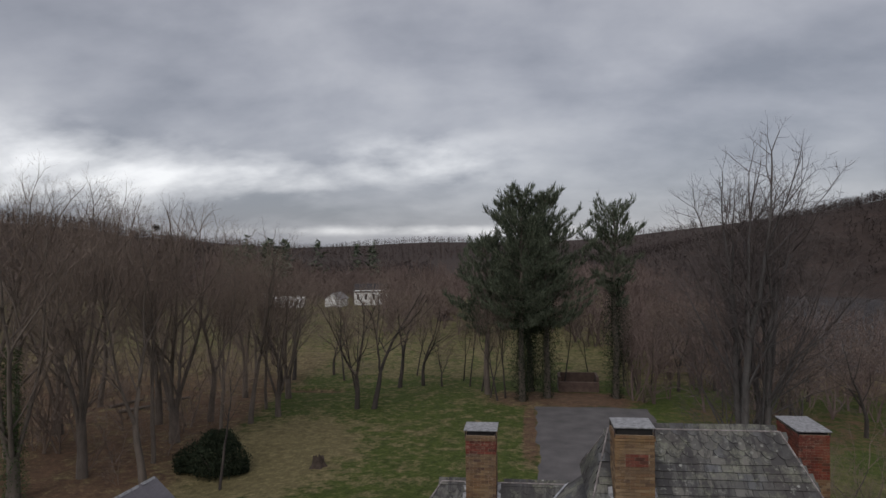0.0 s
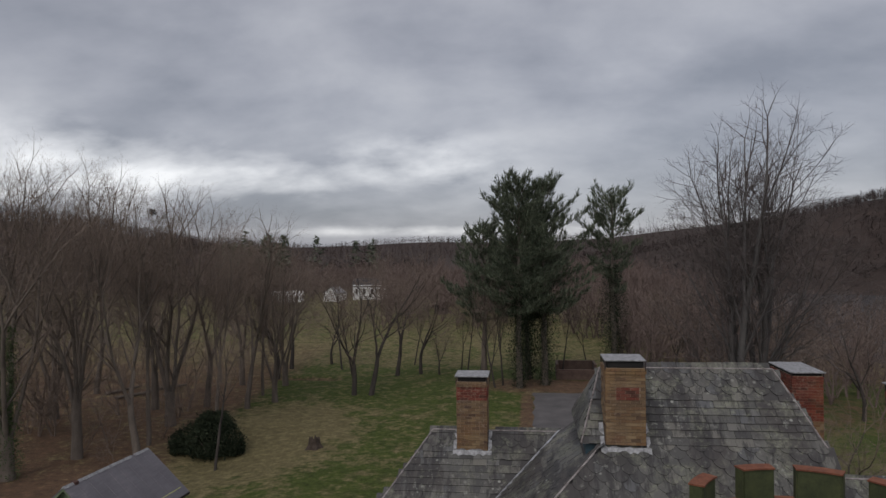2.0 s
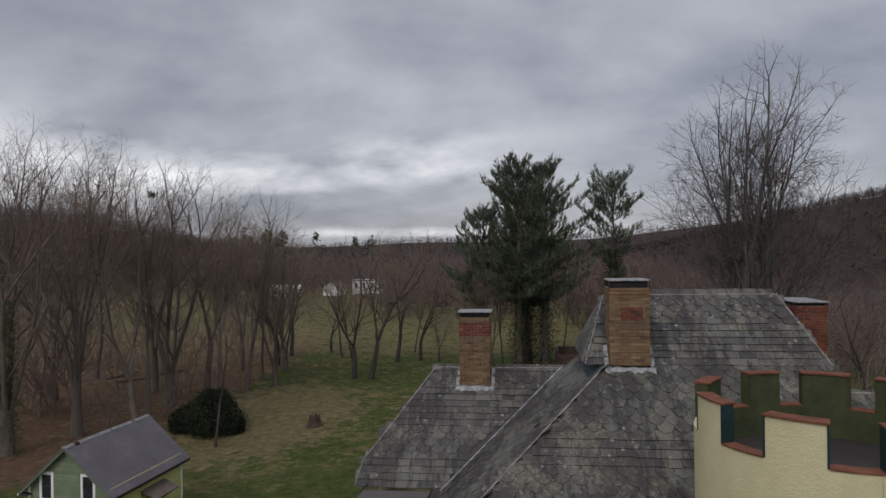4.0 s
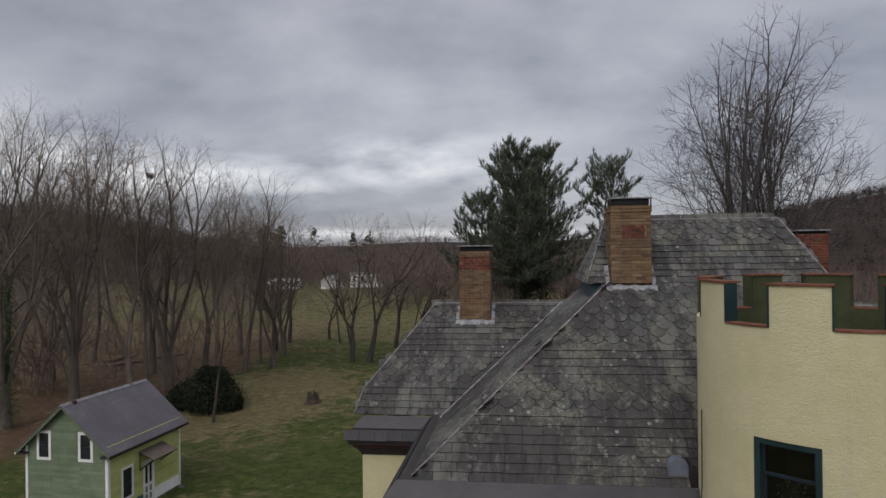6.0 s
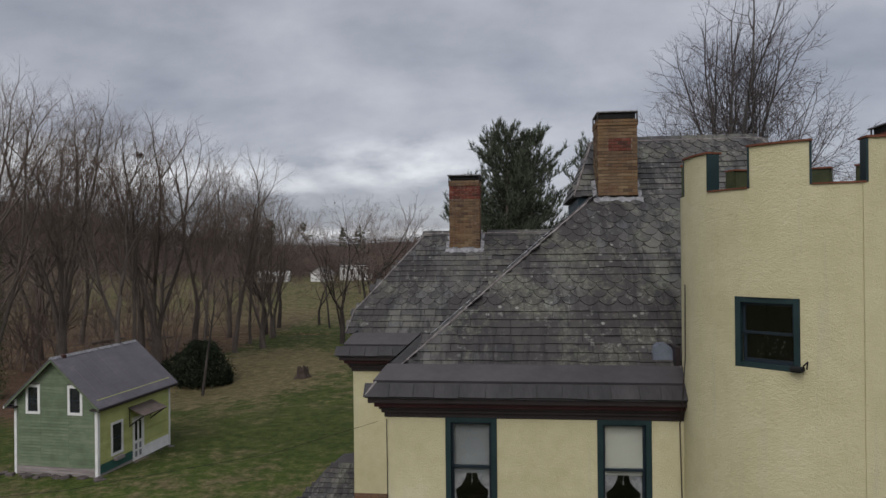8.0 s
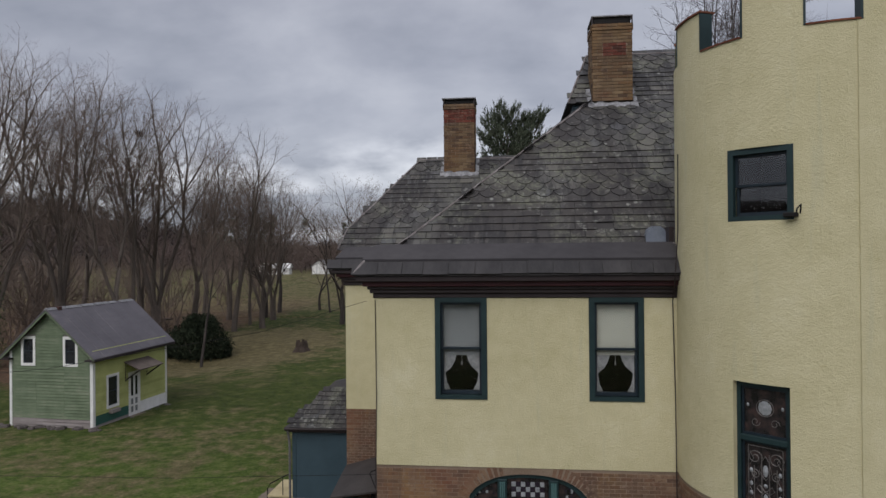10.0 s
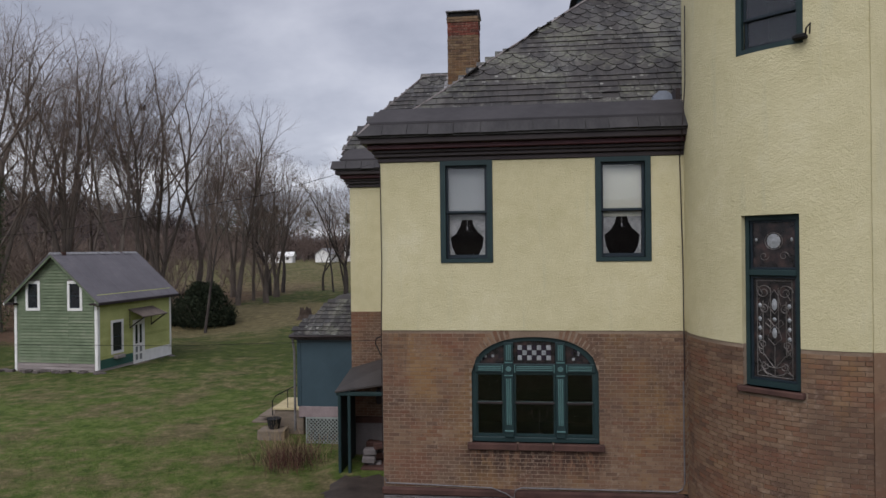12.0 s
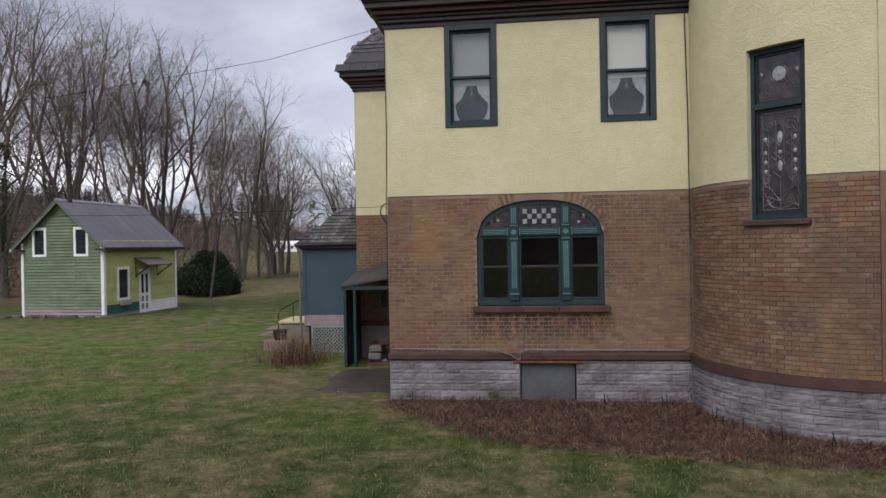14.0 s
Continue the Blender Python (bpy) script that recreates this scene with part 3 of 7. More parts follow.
# front wall in three storeys of material
s = Shape()
for c in wall_cells([WX0, WX1], [Z_STUCCO, Z_CORN + 0.35], [(*w[:3], w[3] + 0.02) for w in WIN]):
    s.box(c[0], c[1], WY - 0.015, WY + 0.32, c[2], c[3])
wall_up = part("wall", s, STUCCO, house, "rough yellow stucco upper wall", weld=True)
s = Shape()
xs = [WX0] + list(np.linspace(ARCH[0], ARCH[1], 25)) + [WX1]
for x0, x1 in zip(xs, xs[1:]):
    c = (x0 + x1) / 2
    if ARCH[0] < c < ARCH[1]:
        s.box(x0, x1, WY, WY + 0.32, Z_BRICK, ARCH[2])
        t0, t1 = arch_top(x0), arch_top(x1)
        s.prism([(x0, t0), (x1, t1), (x1, Z_STUCCO), (x0, Z_STUCCO)], "y", WY, WY + 0.32)
    else:
        s.box(x0, x1, WY, WY + 0.32, Z_BRICK, Z_STUCCO)
wall_brick = part("wall", s, MORTAR, house, "tan brick lower wall with an arched opening", weld=True)
s = Shape()
for c in wall_cells([WX0, WX1], [-0.3, Z_STONE], [BASE_WIN]):
    s.box(c[0], c[1], WY - 0.02, WY + 0.4, c[2], c[3])
wall_stone = part("wall", s, STONE_J, house, "whitewashed rubble stone foundation", weld=True)
s = Shape()
for a, b in ((WX0 - 0.03, 3.12),):
    s.soft(a, b, WY - 0.075, WY + 0.1, Z_STONE, Z_BRICK, 0.03)
part("water_table", s, SANDSTONE, house, "dark red sandstone course")

# left flank and closing walls
wing_brick = None
for b, lab in (((WX0, WX0 + 0.3, WY + 0.33, 16.95, Z_STUCCO, Z_CORN + 0.3), "yellow stucco side wall"), ((-4.0, WX0 + 0.3, 16.96, 17.26, Z_STUCCO - 0.1, Z_CORN + 0.3), "yellow stucco wall of the set-back wing"), ((-4.0, -3.7, 17.27, 26, Z_STUCCO - 0.1, Z_CORN + 0.3), "yellow stucco end wall"), ((7.0, 12.0, 12.4, 12.7, 0, Z_CORN + 0.3), "yellow stucco front wall"), ((11.7, 12.0, 12.71, 26, 0, Z_CORN + 0.3), "yellow stucco end wall"), ((-4.0, 12.0, 26.01, 26.3, 0, Z_CORN + 0.3), "yellow stucco rear wall")):
    part("wall", Shape().box(*b), STUCCO, house, lab)
for b, lab in (((WX0, WX0 + 0.3, WY + 0.33, 16.95, -0.3, Z_STUCCO), "tan brick side wall"), ((-4.0, WX0 + 0.3, 16.96, 17.26, -0.3, Z_STUCCO - 0.1), "tan brick wall of the set-back wing"), ((-4.0, -3.7, 17.27, 26, -0.3, Z_STUCCO - 0.1), "tan brick end wall")):
    wing = part("wall", Shape().box(*b), MORTAR, house, lab)
    wing_brick = wing if "wing" in lab else wing_brick
# flat stucco pier against the tower
a_ = radians(-92.5)
pm = pose(TC[0] + (TR - 0.02) * math.cos(a_), TC[1] + (TR - 0.02) * math.sin(a_), 0, 0, 0, -92.5 + 90)
part("pier", sub_box(-0.16, 0.9, -0.035, 0.25, Z_STUCCO, 10.81, pm), STUCCO, house, "flat yellow stucco pier against the tower")
part("pier", sub_box(-0.16, 0.9, -0.035, 0.25, Z_BRICK, Z_STUCCO, pm), BRICK_J, house, "brick foot of the pier")

# ---- tower ----
MERLONS = [(-179, -157.5), (-136.2, -114.3), (-94.8, -73), (-54, -33), (-13, 8), (25, 45), (59, 81), (94.5, 112), (137, 155)]
T_LOW, T_TOP = 10.83, 11.46
T_WIN = (-143.2, -118.0, 8.10, 9.18)
L_WIN = (-141.8, -120.0, 3.16, 5.70)
s, b, g, st = Shape(), Shape(), Shape(), Shape()
edges = sorted({-180, 180, *T_WIN[:2], *L_WIN[:2]})
for a0, a1 in zip(edges, edges[1:]):
    if a1 - a0 < 0.01:
        continue
    mid = (a0 + a1) / 2
    n = max(2, int((a1 - a0) / 3))
    cuts = [Z_STUCCO, T_LOW]
    if T_WIN[0] < mid < T_WIN[1]:
        cuts = [Z_STUCCO, T_WIN[2], T_WIN[3], T_LOW]
    if L_WIN[0] < mid < L_WIN[1]:
        cuts = [L_WIN[3]] + cuts[1:]
    for z0, z1 in list(zip(cuts, cuts[1:]))[::2]:
        s.ring(TC, TR - 0.2, TR, z0, z1, a0, a1, n)
    b.ring(TC, TR - 0.2, TR - 0.012, Z_BRICK, L_WIN[2] if L_WIN[0] < mid < L_WIN[1] else Z_STUCCO, a0, a1, n)
    st.ring(TC, TR - 0.3, TR + 0.01, -0.3, Z_STONE, a0, a1, n)
tower = part("tower_wall", s, STUCCO, house, "rough yellow stucco round tower", weld=True)
tower_brick = part("tower_wall", b, MORTAR, house, "tan brick lower tower", weld=True)
tower_stone = part("tower_wall", st, STONE_J, house, "whitewashed stone tower foundation", weld=True)
s = Shape()
s.ring(TC, TR - 0.1, TR + 0.06, Z_STONE, Z_BRICK, -184, 10, 48)
part("water_table", s, SANDSTONE, house, "dark red sandstone course round the tower")
for a0, a1 in MERLONS:
    s = Shape()
    n = max(3, int((a1 - a0) / 4))
    s.ring(TC, TR - 0.2, TR, T_LOW, T_TOP, a0, a1, n)
    mer = part("merlon", s, STUCCO, house)
    lin = Shape()
    lin.ring(TC, TR - 0.235, TR - 0.2, T_LOW, T_TOP - 0.01, a0, a1, n)
    lin.ring(TC, TR - 0.21, TR + 0.012, T_LOW + 0.01, T_TOP - 0.01, a0 - 0.8, a0, 1)
    lin.ring(TC, TR - 0.21, TR + 0.012, T_LOW + 0.01, T_TOP - 0.01, a1, a1 + 0.8, 1)
    part("lining", lin, GREEN if a0 < -90 else MOSSY, mer, "dark green painted boards")
    cap = Shape()
    cap.ring(TC, TR - 0.26, TR + 0.03, T_TOP, T_TOP + 0.03, a0 - 1.0, a1 + 1.0, n)
    part("cap", cap, RUST, mer, "rusty metal coping")
for (_, a0), (a1, _) in zip(MERLONS, MERLONS[1:]):
    cap = Shape()
    cap.ring(TC, TR - 0.24, TR + 0.02, T_LOW, T_LOW + 0.025, a0 + 0.8, a1 - 0.8, 6)
    part("coping", cap, RUST, house, "rusty coping in the battlement gap")
s = Shape()
s.ring(TC, TR - 0.235, TR - 0.2, 10.25, T_LOW, -180, 180, 60)
part("parapet_lining", s, MOSSY, house, "mossy green inner parapet boards")
s = Shape()
s.ring(TC, 0.01, TR - 0.2, 10.2, 10.26, -180, 180, 48)
part("tower_deck", s, DECK, house, "tarred tower roof deck")
s = Shape()
s.soft(-0.45, 0.45, -0.35, 0.35, 0, 0.14, 0.02, pose(5.5, 11.4, 10.26, 0, 0, 12))
part("hatch", s, DECK, house, "flat dark roof hatch")

# ---- roofs ----
E_Y, E_Z, C_Y, C_Z = 11.97, 7.29, 12.35, 7.79     # eave edge and gutter crest


def zmain(y):
    return 7.69 + (y - 12.86)


def ztwo(y):
    return 10.42 + (y - 20.1)


def cornice(profile, x0, x1, y_off, name_label):
    """Stepped bands under an eave, one object each; profile: (out, z0, z1, material, label)."""
    for out, z0, z1, mat, lab in profile:
        s = Shape()
        s.soft(x0 - out, x1, y_off - out, y_off + 0.25, z0, z1, 0.012)
        part("cornice_moulding", s, mat, house, lab)


STEPS = [(0.04, 6.84, 6.93, BROWN, "dark brown frieze board"), (0.09, 6.93, 7.00, BROWN, "brown bed moulding"), (0.13, 7.00, 7.06, BROWN, "brown moulding"), (0.20, 7.06, 7.15, MAROON, "maroon soffit band"), (0.30, 7.15, 7.255, BROWN, "dark brown fascia")]
cornice(STEPS, WX0, 3.17, WY, "")
cornice(STEPS, -4.0, WX0 - 0.3, 16.96, "")


# front eave, mitred at its left corner
s = Shape()
prof = [(E_Y, E_Z - 0.035), (E_Y, E_Z), (C_Y - 0.03, C_Z), (C_Y + 0.03, C_Z), (12.77, 7.6), (12.77, E_Z - 0.035)]
for (y, z) in prof:
    s.v.append((WX0 + (y - WY) , y, z))
for (y, z) in prof:
    s.v.append((3.19, y, z))
n = len(prof)
s.f += [(i, (i + 1) % n, n + (i + 1) % n, n + i) for i in range(n)] + [tuple(range(n))[::-1], tuple(range(n, 2 * n))]
roof_eave = part("eave", s, UNDER, house, "flared slate eave over the cornice")
s = Shape()
for (y, z) in prof:
    s.v.append((WX0 + (y - WY), y, z))
for (y, z) in prof:
    s.v.append((WX0 + (y - WY), 17.4, z))
s.f += [(i, (i + 1) % n, n + (i + 1) % n, n + i) for i in range(n)] + [tuple(range(n))[::-1], tuple(range(n, 2 * n))]
roof_eave3 = part("eave", s, UNDER, house, "flared slate eave of the left flank")
dy = 16.96 - WY
s = Shape()
for (y, z) in prof:
    s.v.append((-4.0 + (y - WY), y + dy, z))
for (y, z) in prof:
    s.v.append((WX0 + 0.1, y + dy, z))
s.f += [(i, (i + 1) % n, n + (i + 1) % n, n + i) for i in range(n)] + [tuple(range(n))[::-1], tuple(range(n, 2 * n))]
roof_eave2 = part("eave", s, UNDER, house, "flared slate eave of the set-back wing")

# under-surfaces of the slopes
HIP0, HIP1 = (-2.1, 12.80), (2.05, 16.30)


def hip_x(y):
    return HIP0[0] + (y - HIP0[1]) * (HIP1[0] - HIP0[0]) / (HIP1[1] - HIP0[1])


def zleft(x):
    """Left slope of the main roof."""
    return zmain(HIP0[1]) + (x - HIP0[0]) * (zmain(HIP1[1]) - zmain(HIP0[1])) / (HIP1[0] - HIP0[0])


s = Shape()
top = 16.4
s.add([(HIP0[0], HIP0[1], zmain(HIP0[1])), (12, HIP0[1], zmain(HIP0[1])), (12, 15.85, zmain(15.85)), (7.3, 15.85, zmain(15.85)), (7.3, top, zmain(top)), (HIP1[0], top, zmain(top))], [(0, 1, 2, 3, 4, 5)])
s.add([(12, 15.85, zmain(15.85)), (7.3, 15.85, zmain(15.85)), (7.3, 19, 7.5), (12, 19, 7.5)], [(0, 1, 2, 3)])
s.add([(HIP0[0], HIP0[1], zmain(HIP0[1])), (HIP1[0], HIP1[1], zmain(HIP1[1])), (HIP1[0], 19.6, zmain(HIP1[1])), (1.2, 20.1, zleft(1.2)), (HIP0[0], 17.33, zmain(HIP0[1]))], [(0, 1, 2, 3, 4)])
roof_main = part("roof", s, UNDER, house, "weathered grey slate main roof")
# upper roof block
UX0, UX1, UR0, UR1, UY, URY, UZ, URZ = 1.62, 7.16, 2.22, 6.5, 16.36, 17.9, 11.19, 12.72
s = Shape()
s.add([(UX0, UY, UZ), (UX1, UY, UZ), (UR1, URY, URZ), (UR0, URY, URZ), (UX0, 19.6, UZ), (UX1, 19.6, UZ)], [(0, 1, 2, 3), (1, 5, 2), (0, 3, 4), (3, 2, 5, 4), (0, 4, 5, 1)])
roof_upper = part("roof", s, UNDER, house, "slate hip roof of the upper block")
s = Shape()
s.box(UX0 + 0.12, UX1 - 0.12, UY + 0.14, 19.5, 9.6, UZ - 0.02)
part("wall", s, BLUE, house, "blue-grey boarded wall below the upper roof")
# set-back wing roof
s = Shape()
s.add([(-4.32, 17.42, ztwo(17.42)), (-4.2, 17.96, ztwo(17.96)), (-3.72, 18.54, ztwo(18.54)), (-2.48, 20.1, 10.42), (2.2, 20.1, 10.42), (2.2, 17.42, ztwo(17.42))], [(0, 1, 2, 3, 4, 5)])
s.add([(-2.48, 20.1, 10.42), (2.2, 20.1, 10.42), (2.2, 23, 7.6), (-4.3, 23, 7.6), (-3.72, 18.54, 8.86), (-4.2, 17.96, 8.28), (-4.32, 17.42, 7.74)], [(0, 1, 2, 3), (0, 4, 3), (4, 5, 6, 3)])
roof_two = part("roof", s, UNDER, house, "slate roof of the set-back wing")

# ---- windows of the house ----
def sub(shape, m):
    """The shape moved by a matrix."""
    out = Shape()
    out.v, out.f = [tuple(m @ Vector(v)) for v in shape.v], list(shape.f)
    return out


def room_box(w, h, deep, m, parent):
    """A room box behind a pane, open to the front; its near-black colour stands in for indoor shade."""
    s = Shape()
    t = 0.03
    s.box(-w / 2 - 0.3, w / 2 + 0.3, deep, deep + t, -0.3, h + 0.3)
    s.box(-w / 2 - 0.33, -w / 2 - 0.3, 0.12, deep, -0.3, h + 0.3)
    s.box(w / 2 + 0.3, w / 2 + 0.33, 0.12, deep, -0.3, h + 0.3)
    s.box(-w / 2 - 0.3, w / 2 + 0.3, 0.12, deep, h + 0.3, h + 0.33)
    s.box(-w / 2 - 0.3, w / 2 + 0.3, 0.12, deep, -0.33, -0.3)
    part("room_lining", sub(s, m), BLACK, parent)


def pane_at(x0, x1, z0, z1, y, m, parent, mat=None, label=""):
    ob = part("pane", sub(Shape().box(x0, x1, y, y + 0.006, z0, z1), m), mat or GLASS, parent, label)
    ob.visible_shadow = False
    return ob


def frame_bars(x0, x1, z0, z1, w, y0, y1, m, bottom=None):
    """A rectangular frame in one piece, its outer edges eased."""
    s = Shape()
    b, e = bottom or w, min(0.006, w / 5)
    outer, inner = [(x0, z0), (x1, z0), (x1, z1), (x0, z1)], [(x0 + w, z0 + b), (x1 - w, z0 + b), (x1 - w, z1 - w), (x0 + w, z1 - w)]
    eased = [(x + (e if x == x0 else -e), z + (e if z == z0 else -e)) for x, z in outer]
    loops = [[(x, y1, z) for x, z in inner], [(x, y0, z) for x, z in inner], [(x, y0, z) for x, z in eased], [(x, y0 + e, z) for x, z in outer], [(x, y1, z) for x, z in outer]]
    s.v = [v for l in loops for v in l]
    s.f = [(4 * a + k, 4 * a + (k + 1) % 4, 4 * ((a + 1) % 5) + (k + 1) % 4, 4 * ((a + 1) % 5) + k) for a in range(5) for k in range(4)]
    return sub(s, m)


def curtain(points, y, m, parent, seed=0):
    """A gathered lace curtain from an outline."""
    s = Shape()
    s.prism(points, "y", y, y + 0.012)
    part("curtain", sub(s, m), LACE, parent, "white lace curtain")


def sash_window(w, h, m, blind, blind_to, lace=True, casing=0.1, meet=0.5, label="double-hung sash window with green casing"):
    """A double-hung window; its foot's middle at the origin of m, +y inwards."""
    win = part("window", frame_bars(-w / 2, w / 2, 0, h, casing, -0.035, 0.06, m, 0.075), GREEN, house, label)
    a, b = w / 2 - casing, casing * 0.75
    zm = b + (h - casing - b) * meet
    part("sash", frame_bars(-a, a, zm - 0.02, h - casing, 0.045, 0.05, 0.085, m), SASH, win, "upper sash")
    part("sash", frame_bars(-a, a, b, zm + 0.02, 0.045, 0.088, 0.125, m, 0.07), SASH, win, "lower sash")
    pane_at(-a + 0.045, a - 0.045, zm, h - casing - 0.045, 0.066, m, win)
    pane_at(-a + 0.045, a - 0.045, b + 0.07, zm, 0.104, m, win)
    if blind is not None:
        part("blind", sub(Shape().box(-a + 0.02, a - 0.02, 0.135, 0.14, blind_to, h - casing), m), blind, win, "drawn roller blind")
    if lace:
        z1 = blind_to + 0.02
        hw = a - 0.05
        curtain([(-hw, b + 0.07), (-hw, z1), (-0.09, z1), (-0.13, z1 - 0.14), (-0.20, z1 - 0.26), (-0.30, z1 - 0.34), (-hw + 0.02, z1 - 0.37), (-hw + 0.05, b + 0.2), (-hw + 0.11, b + 0.07)], 0.15, m, win)
        curtain([(hw, b + 0.07), (hw, z1), (0.09, z1), (0.12, z1 - 0.13), (0.18, z1 - 0.23), (0.29, z1 - 0.33), (hw - 0.02, z1 - 0.36), (hw - 0.05, b + 0.2), (hw - 0.12, b + 0.07)], 0.15, m, win)
        part("cord", sub(Shape().tube([(0.0, 0.16, z1), (0.0, 0.16, z1 - 0.14)], 0.004, 5).tube([(0, 0.16, z1 - 0.14), (0, 0.16, z1 - 0.2)], 0.012, 6), m), LACE, win)
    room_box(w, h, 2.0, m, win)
    return win


SASH = mix2("sash_dark_paint", (0.008, 0.014, 0.02), (0.016, 0.026, 0.034), 3, 40, 0.45, 0.05)
for k, w in enumerate(WIN):
    m = pose((w[0] + w[1]) / 2, WY, w[2])
    sash_window(w[1] - w[0], w[3] - w[2], m, BLIND_G if k == 0 else BLIND, 0.78 if k == 0 else 0.80, True)


def tower_place(a0, a1, z, back=0.0):
    """The matrix of a flat window set across the round wall."""
    c, h = radians((a0 + a1) / 2), radians((a1 - a0) / 2)
    d = Vector((-math.cos(c), -math.sin(c), 0))
    right = Vector((d.y, -d.x, 0))
    o = Vector((TC[0], TC[1], 0)) - d * (TR * math.cos(h) - back)
    m = Matrix(((right.x, d.x, 0, o.x), (right.y, d.y, 0, o.y), (0, 0, 1, z), (0, 0, 0, 1)))
    return m, 2 * TR * math.sin(h)


m, w = tower_place(*T_WIN[:3], 0.02)
tw = sash_window(w, T_WIN[3] - T_WIN[2], m, None, 0, False, 0.085, 0.5, "small tower sash window with dark green casing")
s = Shape()
rs = random.Random(4)
for k in range(34):
    x, z = rs.uniform(-0.24, 0.2), rs.uniform(0.16, 0.44)
    s.box(x, x + 0.006, 0.2, 0.205, z, z + rs.uniform(0.01, 0.03))
part("bead_curtain", sub(s, m), BLIND_G, tw, "pale dangling ornaments behind the pane")["kind"] = "stuff"
s = Shape()
s.soft(-0.09, 0.09, -0.16, -0.03, 0.03, 0.10, 0.02).tube([(0.05, -0.03, 0.06), (0.12, -0.2, 0.14), (0.17, -0.19, 0.20), (0.13, -0.1, 0.08)], 0.012, 6)
lamp = thing("flood_lamp", "small black flood lamp bracketed to the tower window", "lamp")
part("body", sub(s, m @ pose(w / 2 - 0.02, 0, 0)), BLACK, lamp)

# tall leaded window
m, w = tower_place(*L_WIN[:3], 0.11)
h = L_WIN[3] - L_WIN[2]
lead = part("window", frame_bars(-w / 2, w / 2, 0, h, 0.075, -0.02, 0.08, m, 0.09), GREEN, house, "tall leaded stained-glass window with dark green frame")
zt = h * 0.665
part("transom", sub(Shape().soft(-w / 2 + 0.07, w / 2 - 0.07, -0.035, 0.08, zt - 0.045, zt + 0.045, 0.01), m), GREEN, lead)
part("sash", frame_bars(-w / 2 + 0.075, w / 2 - 0.075, zt + 0.045, h - 0.075, 0.035, 0.02, 0.06, m), SASH, lead)
part("sash", frame_bars(-w / 2 + 0.075, w / 2 - 0.075, 0.09, zt - 0.045, 0.035, 0.02, 0.06, m), SASH, lead)
STAINED = Mat("stained_glass", 0.25, 0, 0.5)
STAINED = STAINED.done(STAINED.ramp(STAINED.noise(7, 4, 0.6), [(0.35, (0.008, 0.007, 0.008)), (0.5, (0.020, 0.017, 0.018)), (0.65, (0.050, 0.032, 0.030))]), STAINED.noise(25, 3), 0.3, 0.004)
JEWEL = mix2("pale_glass_jewel", (0.13, 0.14, 0.15), (0.36, 0.37, 0.37), 14, 60, 0.2, 0.2)
CAME = mix2("lead_came", (0.10, 0.092, 0.088), (0.22, 0.20, 0.185), 6, 40, 0.5, 0.1, 0.003, 0.5)
iw = w / 2 - 0.11
pane_at(-iw, iw, zt + 0.08, h - 0.11, 0.045, m, lead, STAINED, "dark stained glass")
pane_at(-iw, iw, 0.125, zt - 0.08, 0.045, m, lead, STAINED, "dark stained glass")
room_box(w, h, 1.0, m, lead)


def came(points, r=0.007, name="came"):
    part(name, sub(Shape().tube([(x, 0.04, z) for x, z in points], r, 4), m), CAME, lead)


def arc(cx, cz, r, a0, a1, n=12, grow=0.0):
    return [(cx + (r + grow * i / n) * math.cos(radians(a0 + (a1 - a0) * i / n)), cz + (r + grow * i / n) * math.sin(radians(a0 + (a1 - a0) * i / n))) for i in range(n + 1)]


def jewel(cx, cz, rx, rz):
    s = Shape()
    n = 10
    s.add([(cx, 0.022, cz)] + [(cx + rx * math.cos(2 * math.pi * k / n), 0.04, cz + rz * math.sin(2 * math.pi * k / n)) for k in range(n)], [(0, 1 + k, 1 + (k + 1) % n) for k in range(n)])
    part("jewel", sub(s, m), JEWEL, lead)


LW, LH = iw - 0.05, zt - 0.12
for sx in (-1, 1):
    came([(sx * LW, 0.15), (sx * LW, LH)])
    came([(sx * LW * 0.66, 0.45), (sx * LW * 0.66, LH - 0.3)])
    came([(sx * 0.055, 0.8), (sx * 0.055, LH - 0.1)])
    came(arc(sx * LW * 0.62, LH - 0.17, 0.11, 0, 540, 24, -0.085))
    came(arc(sx * LW * 0.62, LH - 0.42, 0.07, 90, 90 + sx * 500, 20, -0.055))
    came(arc(sx * LW * 0.70, 0.62, 0.075, -90, -90 + sx * 520, 22, -0.06))
    came([(0, 0.28), (sx * 0.07, 0.36), (sx * 0.14, 0.46), (sx * 0.21, 0.5), (sx * LW * 0.95, 0.58)])
    came([(0, 0.28), (sx * 0.09, 0.3), (sx * 0.17, 0.36), (sx * 0.2, 0.3), (sx * 0.12, 0.2), (0, 0.16)])
    came([(sx * LW, 0.2), (sx * 0.17, 0.24), (sx * 0.1, 0.17)])
    for z in (0.72, 0.86, 1.0, 1.2):
        jewel(sx * LW * 0.84, z, 0.028, 0.036)
    came([(0, 0.9), (sx * 0.09, 1.0), (sx * 0.13, 0.94), (sx * 0.06, 0.88)])
came([(-LW, LH), (LW, LH)])
came([(-LW, 0.15), (LW, 0.15)])
came([(0, 0.16), (0, 0.6)])
jewel(0, 0.80, 0.035, 0.08)
jewel(0, 1.22, 0.04, 0.09)
